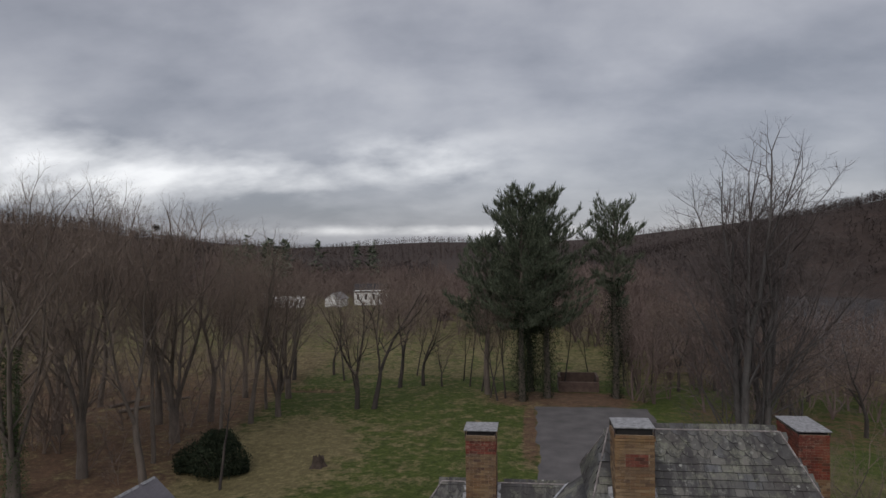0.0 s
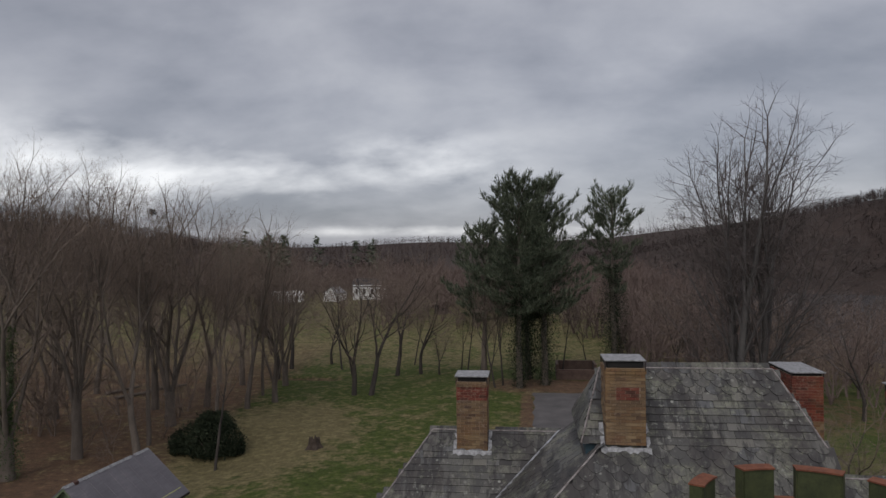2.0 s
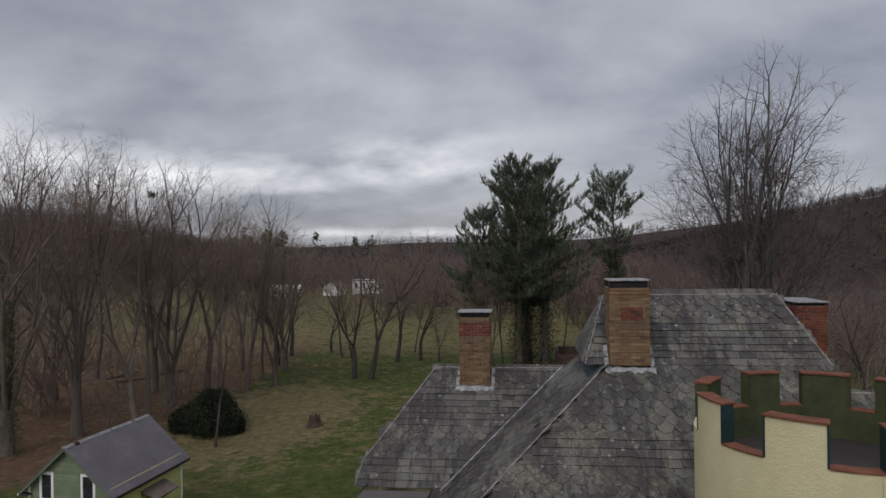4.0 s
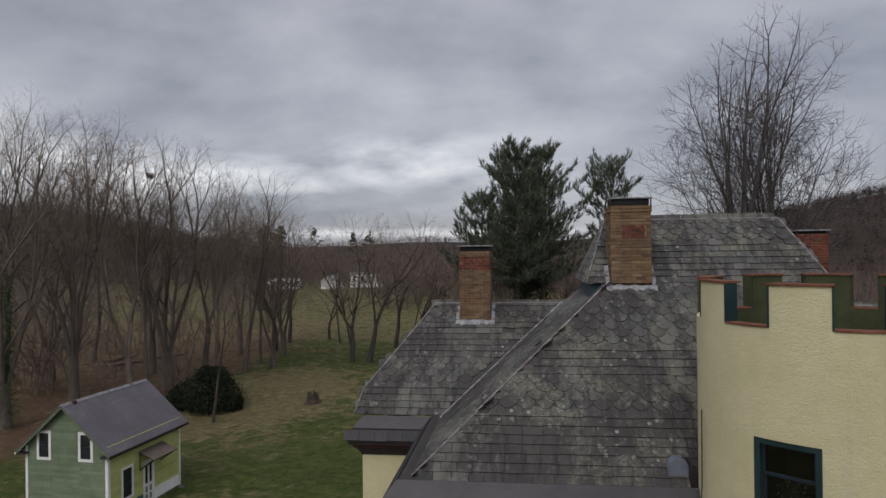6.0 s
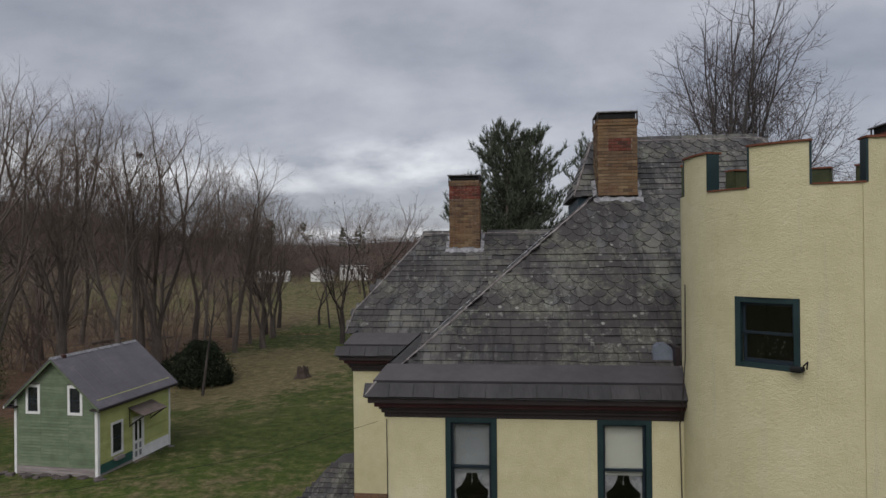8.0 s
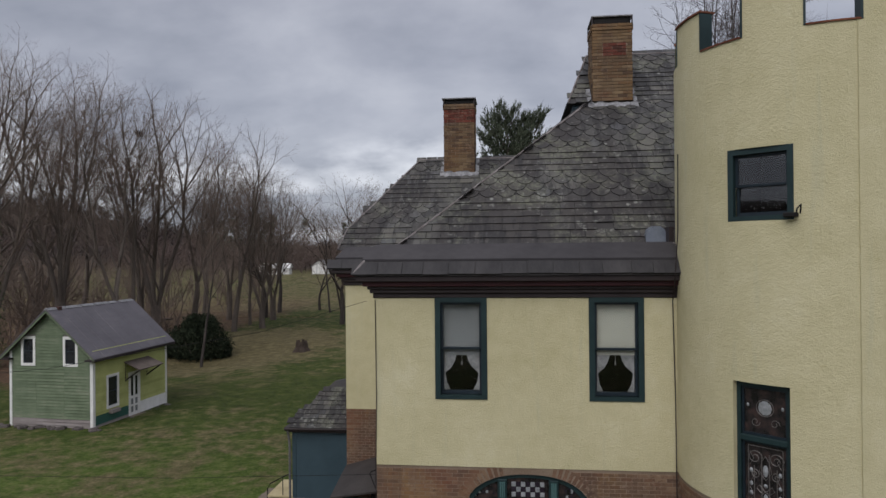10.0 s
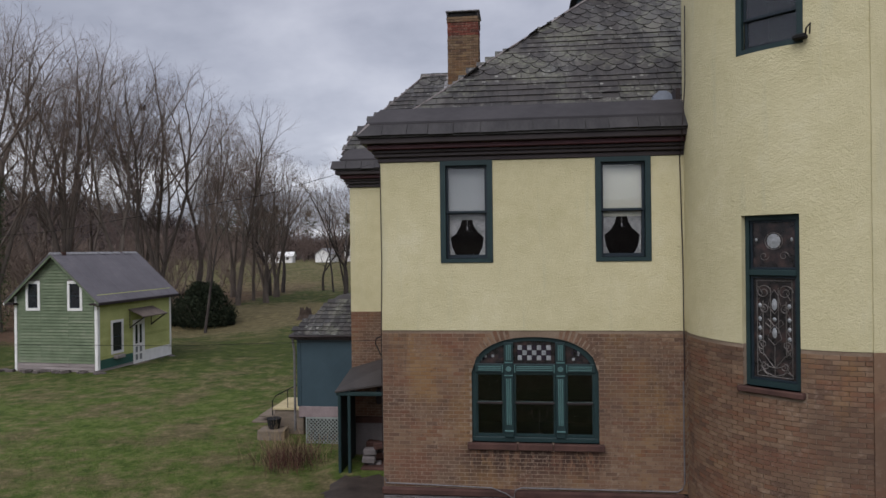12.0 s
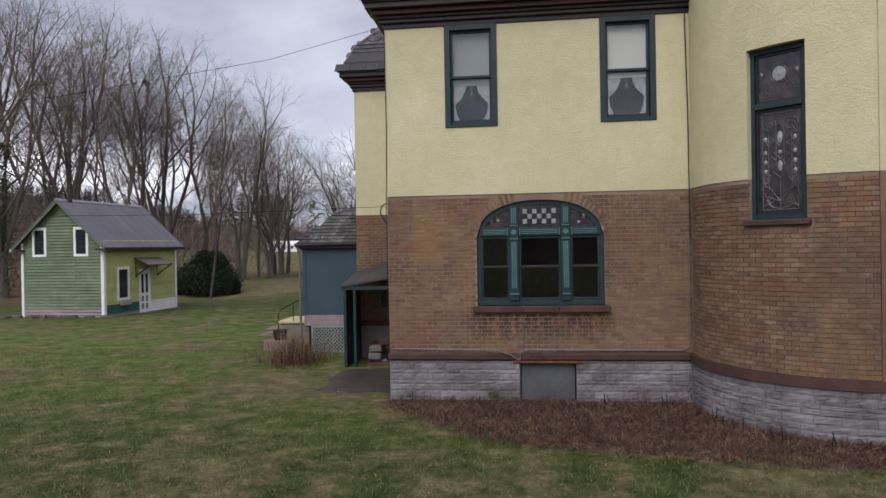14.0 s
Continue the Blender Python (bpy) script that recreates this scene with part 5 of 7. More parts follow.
for sgn in (-1, 1):
    c = lx0 - 0.8
    while c < lx1 + 0.8:
        # clip a 45 degree lath to the panel
        pts = []
        for t in np.linspace(0, 1, 40):
            z = lz0 + (lz1 - lz0) * t
            x = c + sgn * (z - lz0)
            if lx0 <= x <= lx1:
                pts.append((x, z))
        if len(pts) > 3:
            (xa, za), (xb, zb) = pts[0], pts[-1]
            y = EY0 - 0.02 - (0.008 if sgn > 0 else 0)
            part("lath", Shape().add([(xa - 0.018, y, za), (xa + 0.018, y, za), (xb + 0.018, y, zb), (xb - 0.018, y, zb), (xa - 0.018, y + 0.007, za), (xa + 0.018, y + 0.007, za), (xb + 0.018, y + 0.007, zb), (xb - 0.018, y + 0.007, zb)], [(0, 1, 2, 3), (7, 6, 5, 4), (0, 4, 5, 1), (2, 6, 7, 3), (1, 5, 6, 2), (0, 3, 7, 4)]), LATM, lat)
        c += 0.1
part("rail", frame_bars(lx0, lx1, lz0, lz1, 0.04, EY0 - 0.04, EY0 + 0.01, Matrix()), LATM, lat)
# added near-black sheet standing in for the shade under the porch room
part("backing", Shape().box(lx0, lx1, EY0 + 0.3, EY0 + 0.33, -0.1, 0.75), BLACK, lat)

# canopy over the cellar stair
can = thing("cellar_canopy", "lean-to canopy of dark metal on green posts", "canopy")
s = Shape()
s.add([(-4.02, 15.42, 1.93), (WX0, 15.42, 2.22), (WX0, 16.95, 2.72), (-4.02, 16.95, 2.2), (-4.02, 15.42, 1.97), (WX0, 15.42, 2.26), (WX0, 16.95, 2.76), (-4.02, 16.95, 2.24)], [(3, 2, 1, 0), (4, 5, 6, 7), (0, 1, 5, 4), (2, 3, 7, 6), (0, 4, 7, 3), (1, 2, 6, 5)])
part("roof", s, mix2("dull_brown_metal", (0.035, 0.03, 0.028), (0.065, 0.057, 0.053), 2, 20, 0.6, 0.2, 0.004, 0.2), can, "dull brown metal roof")
for x, y in ((-3.93, 15.5), (-3.70, 15.5), (-3.93, 16.8)):
    part("post", Shape().soft(x - 0.036, x + 0.036, y - 0.036, y + 0.036, -0.2, 1.98, 0.01), GREEN, can)
part("beam", Shape().soft(-4.0, WX0, 15.45, 15.55, 1.86, 1.95, 0.01), GREEN, can)
part("panel", Shape().soft(-3.97, -3.9, 15.56, 16.9, 0.0, 1.9, 0.01), GREEN, can, "dark green side boarding")
pit = setting("cellar_pavement", draped(np.linspace(-3.9, -2.27, 9), np.linspace(12.9, 15.3, 12), 0.02, 0.16, 3), mix2("wet_dark_paving", (0.018, 0.014, 0.013), (0.075, 0.058, 0.048), 2.2, 9, 0.45, 0.2), "dark damp paving at the cellar stair", "paving")
rubble = thing("stone_step", "rough dark stone steps at the cellar entry", "steps")
rs = random.Random(5)
for i in range(7):
    x, y, z = -2.6 - rs.uniform(0, 0.8), 15.9 + rs.uniform(0, 0.8), 0.1 + 0.17 * (i % 4)
    part("block", Shape().soft(-0.16, 0.16, -0.12, 0.12, -0.1, 0.06, 0.03, pose(x, y, z, rs.uniform(-5, 5), rs.uniform(-5, 5), rs.uniform(-25, 25))), STONE_J if i % 3 else SANDSTONE, rubble)
part("base", Shape().soft(-3.5, WX0, 15.7, 16.9, -0.2, 0.12, 0.03), SANDSTONE, rubble)
part("water_table", Shape().soft(-3.95, WX0 + 0.0, 16.88, 16.96, 0.86, 1.02, 0.02), SANDSTONE, house)
part("wall_stone", Shape().soft(-3.95, WX0 + 0.0, 16.9, 16.955, -0.2, 0.86, 0.02), STONE_J, house, "old stone foundation of the wing")
sc = thing("wall_lantern", "dark lantern box on the brick under the canopy", "lantern")
part("box", Shape().soft(-3.35, -3.2, 16.82, 16.95, 1.35, 1.75, 0.02), BROWN, sc)

# back steps with hand rail
st = thing("back_steps", "weathered wooden steps and landing with pale worn top", "steps")
WOOD = mix2("weathered_wood", (0.10, 0.078, 0.058), (0.21, 0.17, 0.13), 2, 16, 0.9, 0.3, 0.006, stretch=(0.4, 1, 1))
YEL = mix2("pale_yellow_boards", (0.34, 0.28, 0.15), (0.5, 0.42, 0.25), 2, 16, 0.9, 0.2)
part("landing", Shape().soft(-6.75, -5.8, 18.6, 19.9, 0.72, 0.8, 0.015), YEL, st, "pale worn landing")
for i in range(2):
    part("tread", Shape().soft(-7.15 - 0.0 - 0.22 * i, -6.7 - 0.2 * i, 18.6, 19.8, 0.52 - 0.17 * i, 0.57 - 0.17 * i, 0.012), WOOD, st)
part("handrail", Shape().tube([(-6.75, 18.62, 0.55), (-6.75, 18.62, 0.98), (-6.66, 18.62, 1.12), (-6.2, 18.62, 1.36), (-5.85, 18.62, 1.5)], 0.016, 6), BLACK, st, "thin black iron handrail")
part("baluster", Shape().tube([(-6.3, 18.62, 0.78), (-6.3, 18.62, 1.3)], 0.012, 6), BLACK, st)
part("riser_base", Shape().soft(-6.7, -5.85, 18.65, 19.85, -0.2, 0.71, 0.02), WOOD, st)
gr = thing("garden_pot", "dark round pot standing by the steps", "pot")
part("pot", Shape().tube([(-6.55, 18.2, 0.32), (-6.55, 18.2, 0.6)], [0.15, 0.2], 14), BLACK, gr)
pl = thing("stone_plinth", "weathered grey plinth beside the steps", "plinth")
part("plinth", Shape().soft(-6.95, -6.2, 17.95, 18.45, -0.2, 0.32, 0.03), WOOD, pl)

# ---- green cottage ----
CM = pose(-18.45, 28.15, -0.2, 0, 0, -4.5)
CW, CL, CE, CR = 4.25, 5.5, 3.5, 5.42
cot = thing("cottage", "small weathered green clapboard cottage with a metal roof", "cottage")
CG = Mat("green_clapboard", 0.75, 0, 0.25)
f = CG.math("ADD", CG.math("MULTIPLY", CG.noise(0.9, 5, 0.65), 0.6), CG.math("MULTIPLY", CG.noise(5, 4, 0.6, (0.4, 0.4, 4)), 0.4))
f = CG.math("ADD", f, CG.math("MULTIPLY", CG.math("SUBTRACT", CG.rnd, 0.5), 0.12))
CG = CG.done(CG.ramp(f, [(0.3, (0.086, 0.112, 0.066)), (0.5, (0.128, 0.162, 0.098)), (0.68, (0.19, 0.212, 0.145))]), CG.noise(40, 4), 0.2, 0.004)
CY = mix2("yellow_green_clapboard", (0.29, 0.31, 0.10), (0.46, 0.47, 0.18), 1.2, 18, 0.75, 0.2, 0.004, jitter=0.2)
CGREY = mix2("bare_grey_boards", (0.17, 0.145, 0.135), (0.30, 0.265, 0.25), 2, 14, 0.9, 0.3, 0.004, stretch=(0.4, 0.4, 3))
CTEAL = mix2("dark_teal_patch", (0.022, 0.075, 0.055), (0.035, 0.105, 0.08), 2, 20, 0.7, 0.1)
TIN = Mat("dull_tin_roof", 0.5, 0.25, 0.4)
tf = TIN.math("ADD", TIN.math("MULTIPLY", TIN.noise(0.7, 5, 0.6), 0.6), TIN.math("MULTIPLY", TIN.noise(3, 5, 0.6, (3, 0.6, 3)), 0.4))
TIN = TIN.done(TIN.ramp(tf, [(0.3, (0.075, 0.068, 0.075)), (0.55, (0.11, 0.10, 0.11)), (0.72, (0.16, 0.14, 0.145))]), TIN.noise(20, 3), 0.15, 0.004)
RUBBLE = mix2("dark_rubble", (0.045, 0.038, 0.034), (0.14, 0.12, 0.11), 2, 16, 0.95, 0.5)
WF = [(-3.66, -2.91, 2.86, 4.20), (-1.49, -0.73, 2.86, 4.20)]
WS = (0.85, 1.72, 0.78, 2.34)
DS = (2.42, 3.3, 0.08, 2.2)


def put(shape):
    return sub(shape, CM)


def gable_half(z):
    return CW / 2 if z < CE else CW / 2 * max(0.0, (CR - z) / (CR - CE))


part("wall", put(Shape().prism([(-CW, 0), (0, 0), (0, CE), (-CW / 2, CR - 0.02), (-CW, CE)], "y", 0.02, 0.1).box(-0.1, -0.02, 0.1, CL, 0, CE).box(-CW + 0.02, -CW + 0.1, 0.1, CL, 0, CE).prism([(-CW, 0), (0, 0), (0, CE), (-CW / 2, CR - 0.02), (-CW, CE)], "y", CL - 0.1, CL - 0.02)), CGREY, cot, "boarded core walls")


def boards(spans, z, h, along, mat, name="clapboard"):
    for a, b in spans:
        if b - a < 0.05:
            continue
        s = Shape()
        if along == "x":
            s.add([(a, -0.042, z), (b, -0.042, z), (b, 0.02, z), (a, 0.02, z), (a, 0.008, z + h), (b, 0.008, z + h), (b, 0.02, z + h), (a, 0.02, z + h)], [(0, 1, 5, 4), (0, 3, 2, 1), (1, 2, 6, 5), (0, 4, 7, 3), (4, 5, 6, 7)])
        else:
            s.add([(0.042, a, z), (0.042, b, z), (-0.02, b, z), (-0.02, a, z), (-0.008, a, z + h), (-0.008, b, z + h), (-0.02, b, z + h), (-0.02, a, z + h)], [(0, 1, 5, 4), (0, 3, 2, 1), (1, 2, 6, 5), (0, 4, 7, 3), (4, 5, 6, 7)])
        part(name, put(s), mat, cot)


def cut(a, b, holes):
    spans = [(a, b)]
    for h0, h1 in holes:
        spans = [q for p in spans for q in ((p[0], min(p[1], h0)), (max(p[0], h1), p[1])) if q[1] - q[0] > 0.02]
    return spans


rs = random.Random(6)
H = 0.140
z = 0.08
while z < CR - 0.1:
    hw = gable_half(z + H)
    sp = cut(-CW / 2 - hw, -CW / 2 + hw, [(w[0], w[1]) for w in WF if w[2] - 0.02 < z + H / 2 < w[3] + 0.02])
    # boards butt at two old seams
    sp = [q for p in sp for q in cut(p[0], p[1], [(-2.9, -2.896), (-1.45, -1.446)] if z < 2.7 else [])]
    boards(sp, z, H, "x", CGREY if z < 0.42 else CG)
    if z < CE - 0.05:
        sp = cut(0.0, CL, [(w[0], w[1]) for w in (WS, DS) if w[2] - 0.05 < z + H / 2 < w[3] + 0.02])
        for a, b in sp:
            if z < 0.62 and b < DS[0] + 0.1:
                boards([(a, b)], z, H, "y", CTEAL if z > 0.18 else CGREY)
            elif z < 0.62 and a > DS[1] - 0.1:
                boards([(a, b)], z, H, "y", WHITE)
            else:
                boards([(a, b)], z, H, "y", CY)
    z += H
for x in (-CW - 0.02, -0.11):
    part("corner_board", put(Shape().soft(x, x + 0.13, -0.045, 0.03, 0.0, CE, 0.006)), WHITE, cot, "white corner board")
part("corner_board", put(Shape().soft(-0.03, 0.045, CL - 0.12, CL + 0.01, 0, CE, 0.006)), WHITE, cot, "white corner board")
part("corner_board", put(Shape().soft(-0.0, 0.045, -0.045, 0.11, 0, CE, 0.006)), WHITE, cot, "white corner board")


def cot_window(along, a, b, z0, z1, rows=2):
    m = CM @ (pose((a + b) / 2, 0, z0) if along == "x" else pose(0, (a + b) / 2, z0, 0, 0, 90))
    w, h = b - a, z1 - z0
    win = part("window", frame_bars(-w / 2, w / 2, 0, h, 0.12, -0.045, 0.02, m), WHITE, cot, "white-trimmed sash window")
    part("sash", frame_bars(-w / 2 + 0.12, w / 2 - 0.12, 0.12, h - 0.12, 0.035, -0.012, 0.012, m), SASH, win)
    s = Shape().box(-w / 2 + 0.15, w / 2 - 0.15, -0.01, 0.01, h / 2 - 0.02, h / 2 + 0.02)
    part("meeting_rail", sub(s, m), SASH, win)
    pane_at(-w / 2 + 0.14, w / 2 - 0.14, 0.14, h - 0.14, 0.0, m, win, DIM)
    return win


DIM = Mat("dim_glass", 0.06, 0, 0.6)
DIM = DIM.done(DIM.ramp(DIM.noise(3, 3), [(0.3, (0.012, 0.013, 0.017)), (0.7, (0.025, 0.026, 0.032))]))
for w in WF:
    cot_window("x", *w)
cot_window("y", *WS)
part("window_box", put(Shape().soft(0.02, 0.22, 1.0, 1.6, 0.56, 0.72, 0.015)), CGREY, cot, "empty wooden window box")
m = CM @ pose(0, (DS[0] + DS[1]) / 2, DS[2], 0, 0, 90)
w, h = DS[1] - DS[0], DS[3] - DS[2]
door = part("door", sub(Shape().soft(-w / 2 + 0.08, w / 2 - 0.08, -0.01, 0.035, 0, h - 0.08, 0.006), m), WHITE, cot, "white panelled door with glazed lights")
part("frame", frame_bars(-w / 2, w / 2, -0.02, h, 0.09, -0.04, 0.02, m, 0.02), WHITE, door)
for sx in (-1, 1):
    part("pane", sub(Shape().soft(sx * 0.16 - 0.085, sx * 0.16 + 0.085, -0.018, 0, 0.95, h - 0.25, 0.01), m), DIM, door, "dark glazed light")
    for z0 in (0.15, 0.52):
        part("panel", sub(Shape().soft(sx * 0.16 - 0.085, sx * 0.16 + 0.085, -0.016, 0, z0, z0 + 0.28, 0.01), m), BLIND_G, door)
part("sill", put(Shape().soft(0, 0.3, DS[0] - 0.1, DS[1] + 0.1, -0.02, 0.08, 0.02)), WOOD, cot)
# door hood on brackets
s = Shape().add([(0.0, 2.1, 2.72), (0.0, 3.95, 2.72), (0.85, 3.95, 2.36), (0.85, 2.1, 2.36), (0.0, 2.1, 2.78), (0.0, 3.95, 2.78), (0.87, 3.97, 2.41), (0.87, 2.08, 2.41)], [(3, 2, 1, 0), (4, 5, 6, 7), (0, 1, 5, 4), (1, 2, 6, 5), (2, 3, 7, 6), (3, 0, 4, 7)])
hood = part("door_hood", put(s), mix2("worn_shingle_hood", (0.075, 0.058, 0.05), (0.15, 0.12, 0.10), 3, 22, 0.9, 0.3), cot, "worn sloping door hood")
for y in (2.2, 3.85):
    part("bracket", put(Shape().tube([(0.02, y, 1.85), (0.78, y, 2.36)], 0.035, 4).tube([(0.02, y, 1.8), (0.02, y, 2.7)], 0.03, 4)), BROWN, hood)
# metal roof with standing seams and a flaking ridge
over, sl = 0.32, (CR - CE) / (CW / 2)
for side in (-1, 1):
    s = Shape()
    ex = CW / 2 + over
    a, b = (-CW / 2, CR + 0.05), (-CW / 2 + side * ex, CR + 0.05 - sl * ex)
    s.prism([(a[0], a[1]), (b[0], b[1]), (b[0], b[1] - 0.05), (a[0], a[1] - 0.06)], "y", -0.32, CL + 0.3)
    r = part("roof", put(s), TIN, cot, "dull grey tin roof slope")
    for k in range(10):
        y = -0.3 + (CL + 0.58) * k / 9
        part("seam", put(Shape().tube([(a[0], y, a[1] + 0.006), (b[0], y, b[1] + 0.006)], 0.013, 4)), TIN, r)
    part("fascia", put(Shape().soft(b[0] - 0.03, b[0] + 0.03, -0.32, CL + 0.3, b[1] - 0.14, b[1] - 0.02, 0.01)), BROWN if side > 0 else WHITE, cot)
    part("rake_board", put(Shape().prism([(a[0], a[1] - 0.03), (b[0], b[1] - 0.03), (b[0], b[1] - 0.16), (a[0], a[1] - 0.18)], "y", -0.30, -0.26)), CG, cot)
    part("eave_return", put(Shape().soft(*(sorted((b[0], b[0] - side * 0.5))), -0.3, 0.02, b[1] - 0.13, b[1] - 0.05, 0.01)), BROWN, cot)
rs = random.Random(9)
y = -0.33
while y < CL + 0.3:
    y2 = y + rs.uniform(0.15, 0.5)
    if rs.random() < 0.85:
        rr = Shape().prism([(-CW / 2 - 0.09 - rs.uniform(0, 0.04), CR - 0.02), (-CW / 2, CR + 0.085), (-CW / 2 + 0.09 + rs.uniform(0, 0.04), CR - 0.02)], "y", y, min(y2 - 0.01, CL + 0.3))
        part("ridge_cap", put(rr), PALE, cot, "flaking white ridge cap")
    y = y2
part("chimney_stub", put(Shape().soft(-CW / 2 - 0.14, -CW / 2 + 0.14, 0.3, 0.55, CR - 0.1, CR + 0.09, 0.02)), SANDSTONE, cot, "low brick stub on the ridge")
# stones along its foot
foot = thing("foundation_stones", "loose grey foundation stones under the cottage wall", "stones", kind="stuff")
s = Shape()
for k in range(46):
    x, y = (-CW + rs.uniform(-0.3, CW + 0.2), rs.uniform(-0.35, 0.05)) if k < 26 else (rs.uniform(0, 0.35), rs.uniform(0, CL))
    r = rs.uniform(0.06, 0.17)
    s.soft(-r, r, -r * 0.7, r * 0.7, -0.08, r * 0.55, r * 0.3, pose(x, y, 0.0, rs.uniform(-15, 15), rs.uniform(-15, 15), rs.uniform(0, 180)))
part("stone", put(s), STONE_J, foot)

# rubble along the cottage's foot
rs = random.Random(44)
for k in range(34):
    u = rs.uniform(-CW - 0.5, 0.2) if k < 24 else rs.choice((rs.uniform(-CW - 1.3, -CW), rs.uniform(0.1, 0.6)))
    p = CM @ Vector((u, rs.uniform(-0.5, -0.1), 0))
    w = rs.uniform(0.08, 0.2)
    rock = (Shape().soft(-w, w, -w * 0.7, w * 0.7, -0.05, w * rs.uniform(0.45, 0.8), w * 0.25, pose(p.x, p.y, float(land(p.x, p.y)), rs.uniform(-8, 8), rs.uniform(-8, 8), rs.uniform(0, 180))))
    tagged(new("foundation_stone", rock.mesh("foundation_stone", RUBBLE)), "loose dark foundation stone at the cottage's foot", "stone", group="loose stones at the cottage")

# ---- trees ----
def bare_tree(seed, height, girth, lens=(0.22, 0.27, 0.22, 0.15, 0.10, 0.07), angles=(18, 20, 23, 27, 31, 34), stems=1, fan=(6, 16), twig=0.0076, wild=1.0, lift=0.05, side=1.0, lean=0.0):
    """Two shapes, trunk with limbs and twigs, of a leafless tree that forks again and again and stands at the origin."""
    rs = random.Random(seed)
    wood, fine = Shape(), Shape()
    last = len(lens) - 1
    steps, sides = (6, 5, 4, 3, 2, 2), (8, 6, 5, 4, 3, 3)

    def turned(axis, roll, angle):
        e = axis.orthogonal().normalized()
        e.rotate(Matrix.Rotation(roll, 3, axis))
        return (axis * math.cos(angle) + e * math.sin(angle)).normalized()

    def spray(p, d, length):
        """A thin twig with side twigs."""
        e = d.orthogonal().normalized()
        e.rotate(Matrix.Rotation(rs.uniform(0, 6.28), 3, d))
        q = p + (d + Vector((rs.gauss(0, 0.12), rs.gauss(0, 0.12), lift * 2))).normalized() * length
        fine.add([p - e * twig, p + e * twig, q], [(0, 1, 2)])
        for k in range(5):
            o = p.lerp(q, 0.1 + 0.17 * k)
            f = turned(d, k * 2.4 + rs.uniform(-0.6, 0.6), radians(rs.uniform(20, 46)))
            g = f.cross(e).normalized() * twig * 0.75
            t = o + f * length * rs.uniform(0.4, 0.75)
            fine.add([o - g, o + g, t], [(0, 1, 2)])
            if k == 2:
                o = o.lerp(t, 0.4)
                fine.add([o - g * 0.7, o + g * 0.7, o + turned(f, rs.uniform(0, 6.28), radians(32)) * length * 0.35], [(0, 1, 2)])

    def grow(p, d, length, r, level):
        n = steps[level]
        pts, rad, q, w = [p], [r], p, d
        for i in range(n):
            bow = Vector((rs.gauss(0, 1), rs.gauss(0, 1), rs.gauss(0, 0.5))) * (0.045 + 0.012 * level) * wild
            w = (w + bow + Vector((0, 0, lift * (0.4 if level == 0 else 1)))).normalized()
            q = q + w * (length / n)
            pts.append(q)
            rad.append(max(twig * 1.1, r * (1 - 0.34 * (i + 1) / n)))
        (wood if level < 4 else fine).tube(pts, rad, sides[level], False)
        end = rad[-1]
        roll = rs.uniform(0, 6.28)
        shoots = []
        for k in range(2):
            main = k == 0
            ang = angles[level] * (rs.uniform(0.15, 0.45) if main else rs.uniform(0.8, 1.25))
            shoots.append((q, w, roll + 3.14 * k + rs.uniform(-0.5, 0.5), ang, rs.uniform(0.9, 1.15) if main else rs.uniform(0.65, 0.95), end * (0.92 if main else 0.7), level + 1))
        if level > 0:
            for k in range(int(side * (0, 3.4, 2.6, 1.7, 1.2, 0.8)[level] + rs.random())):
                t = rs.uniform(0.15, 0.95)
                i = min(n - 1, int(t * n))
                shoots.append((pts[i].lerp(pts[i + 1], t * n - i), (pts[i + 1] - pts[i]).normalized(), rs.uniform(0, 6.28), angles[level] * rs.uniform(1.2, 1.8), rs.uniform(0.6, 1.0) * (1.15 - 0.35 * t), rad[i] * 0.45, level + (1 if level > 2 else rs.choice((1, 1, 2)))))
        for at, axis, turn, ang, size, rr, lev in shoots:
            dd = turned(axis, turn, radians(ang))
            if lev > last:
                spray(at, dd, height * lens[last] * 0.95 * size)
            else:
                grow(at, dd, height * lens[lev] * size, max(twig * 1.1, rr), lev)

    if stems == 1:
        grow(Vector((0, 0, -0.3)), Vector((lean, 0, 1)).normalized(), height * lens[0], girth, 0)
    else:
        foot = height * lens[0]
        wood.tube([(0, 0, -0.3), (0.04, 0.02, foot * 0.5), (0, 0, foot + 0.3)], [girth * 1.25, girth, girth * 0.95], 10, False)
        for k in range(stems):
            d = turned(Vector((lean, 0, 1)).normalized(), 6.283 * k / stems + rs.uniform(-0.3, 0.3), radians(rs.uniform(*fan)))
            grow(Vector((d.x * girth, d.y * girth, foot - 0.2)), d, height * lens[1] * rs.uniform(0.85, 1.15), girth * rs.uniform(0.38, 0.55), 1)
    f = height / max(v[2] for v in fine.v)
    for sh in (wood, fine):
        sh.v = [(x * f, y * f, z * f) for x, y, z in sh.v]
    return wood, fine


def make_tree(label, seed, at, turn=0, bark=None, twigs=None, group="bare trees", **kw):
    wood, fine = bare_tree(seed, **kw)
    ob = thing("bare_tree", label, "tree", group=group)
    part("trunk", mesh_from("trunk", wood.v, wood.f, bark or BARK, True), None, ob)
    part("crown", mesh_from("crown", fine.v, fine.f, twigs or TWIG), None, ob, "fine leafless twigs")
    return ob


def stand(ob, x, y, turn=0.0, scale=1.0, sink=0.0):
    ob.matrix_basis = Matrix.Translation((x, y, float(land(x, y)) - sink)) @ Matrix.Rotation(radians(turn), 4, "Z") @ Matrix.Diagonal((scale, scale, scale, 1))
    return ob


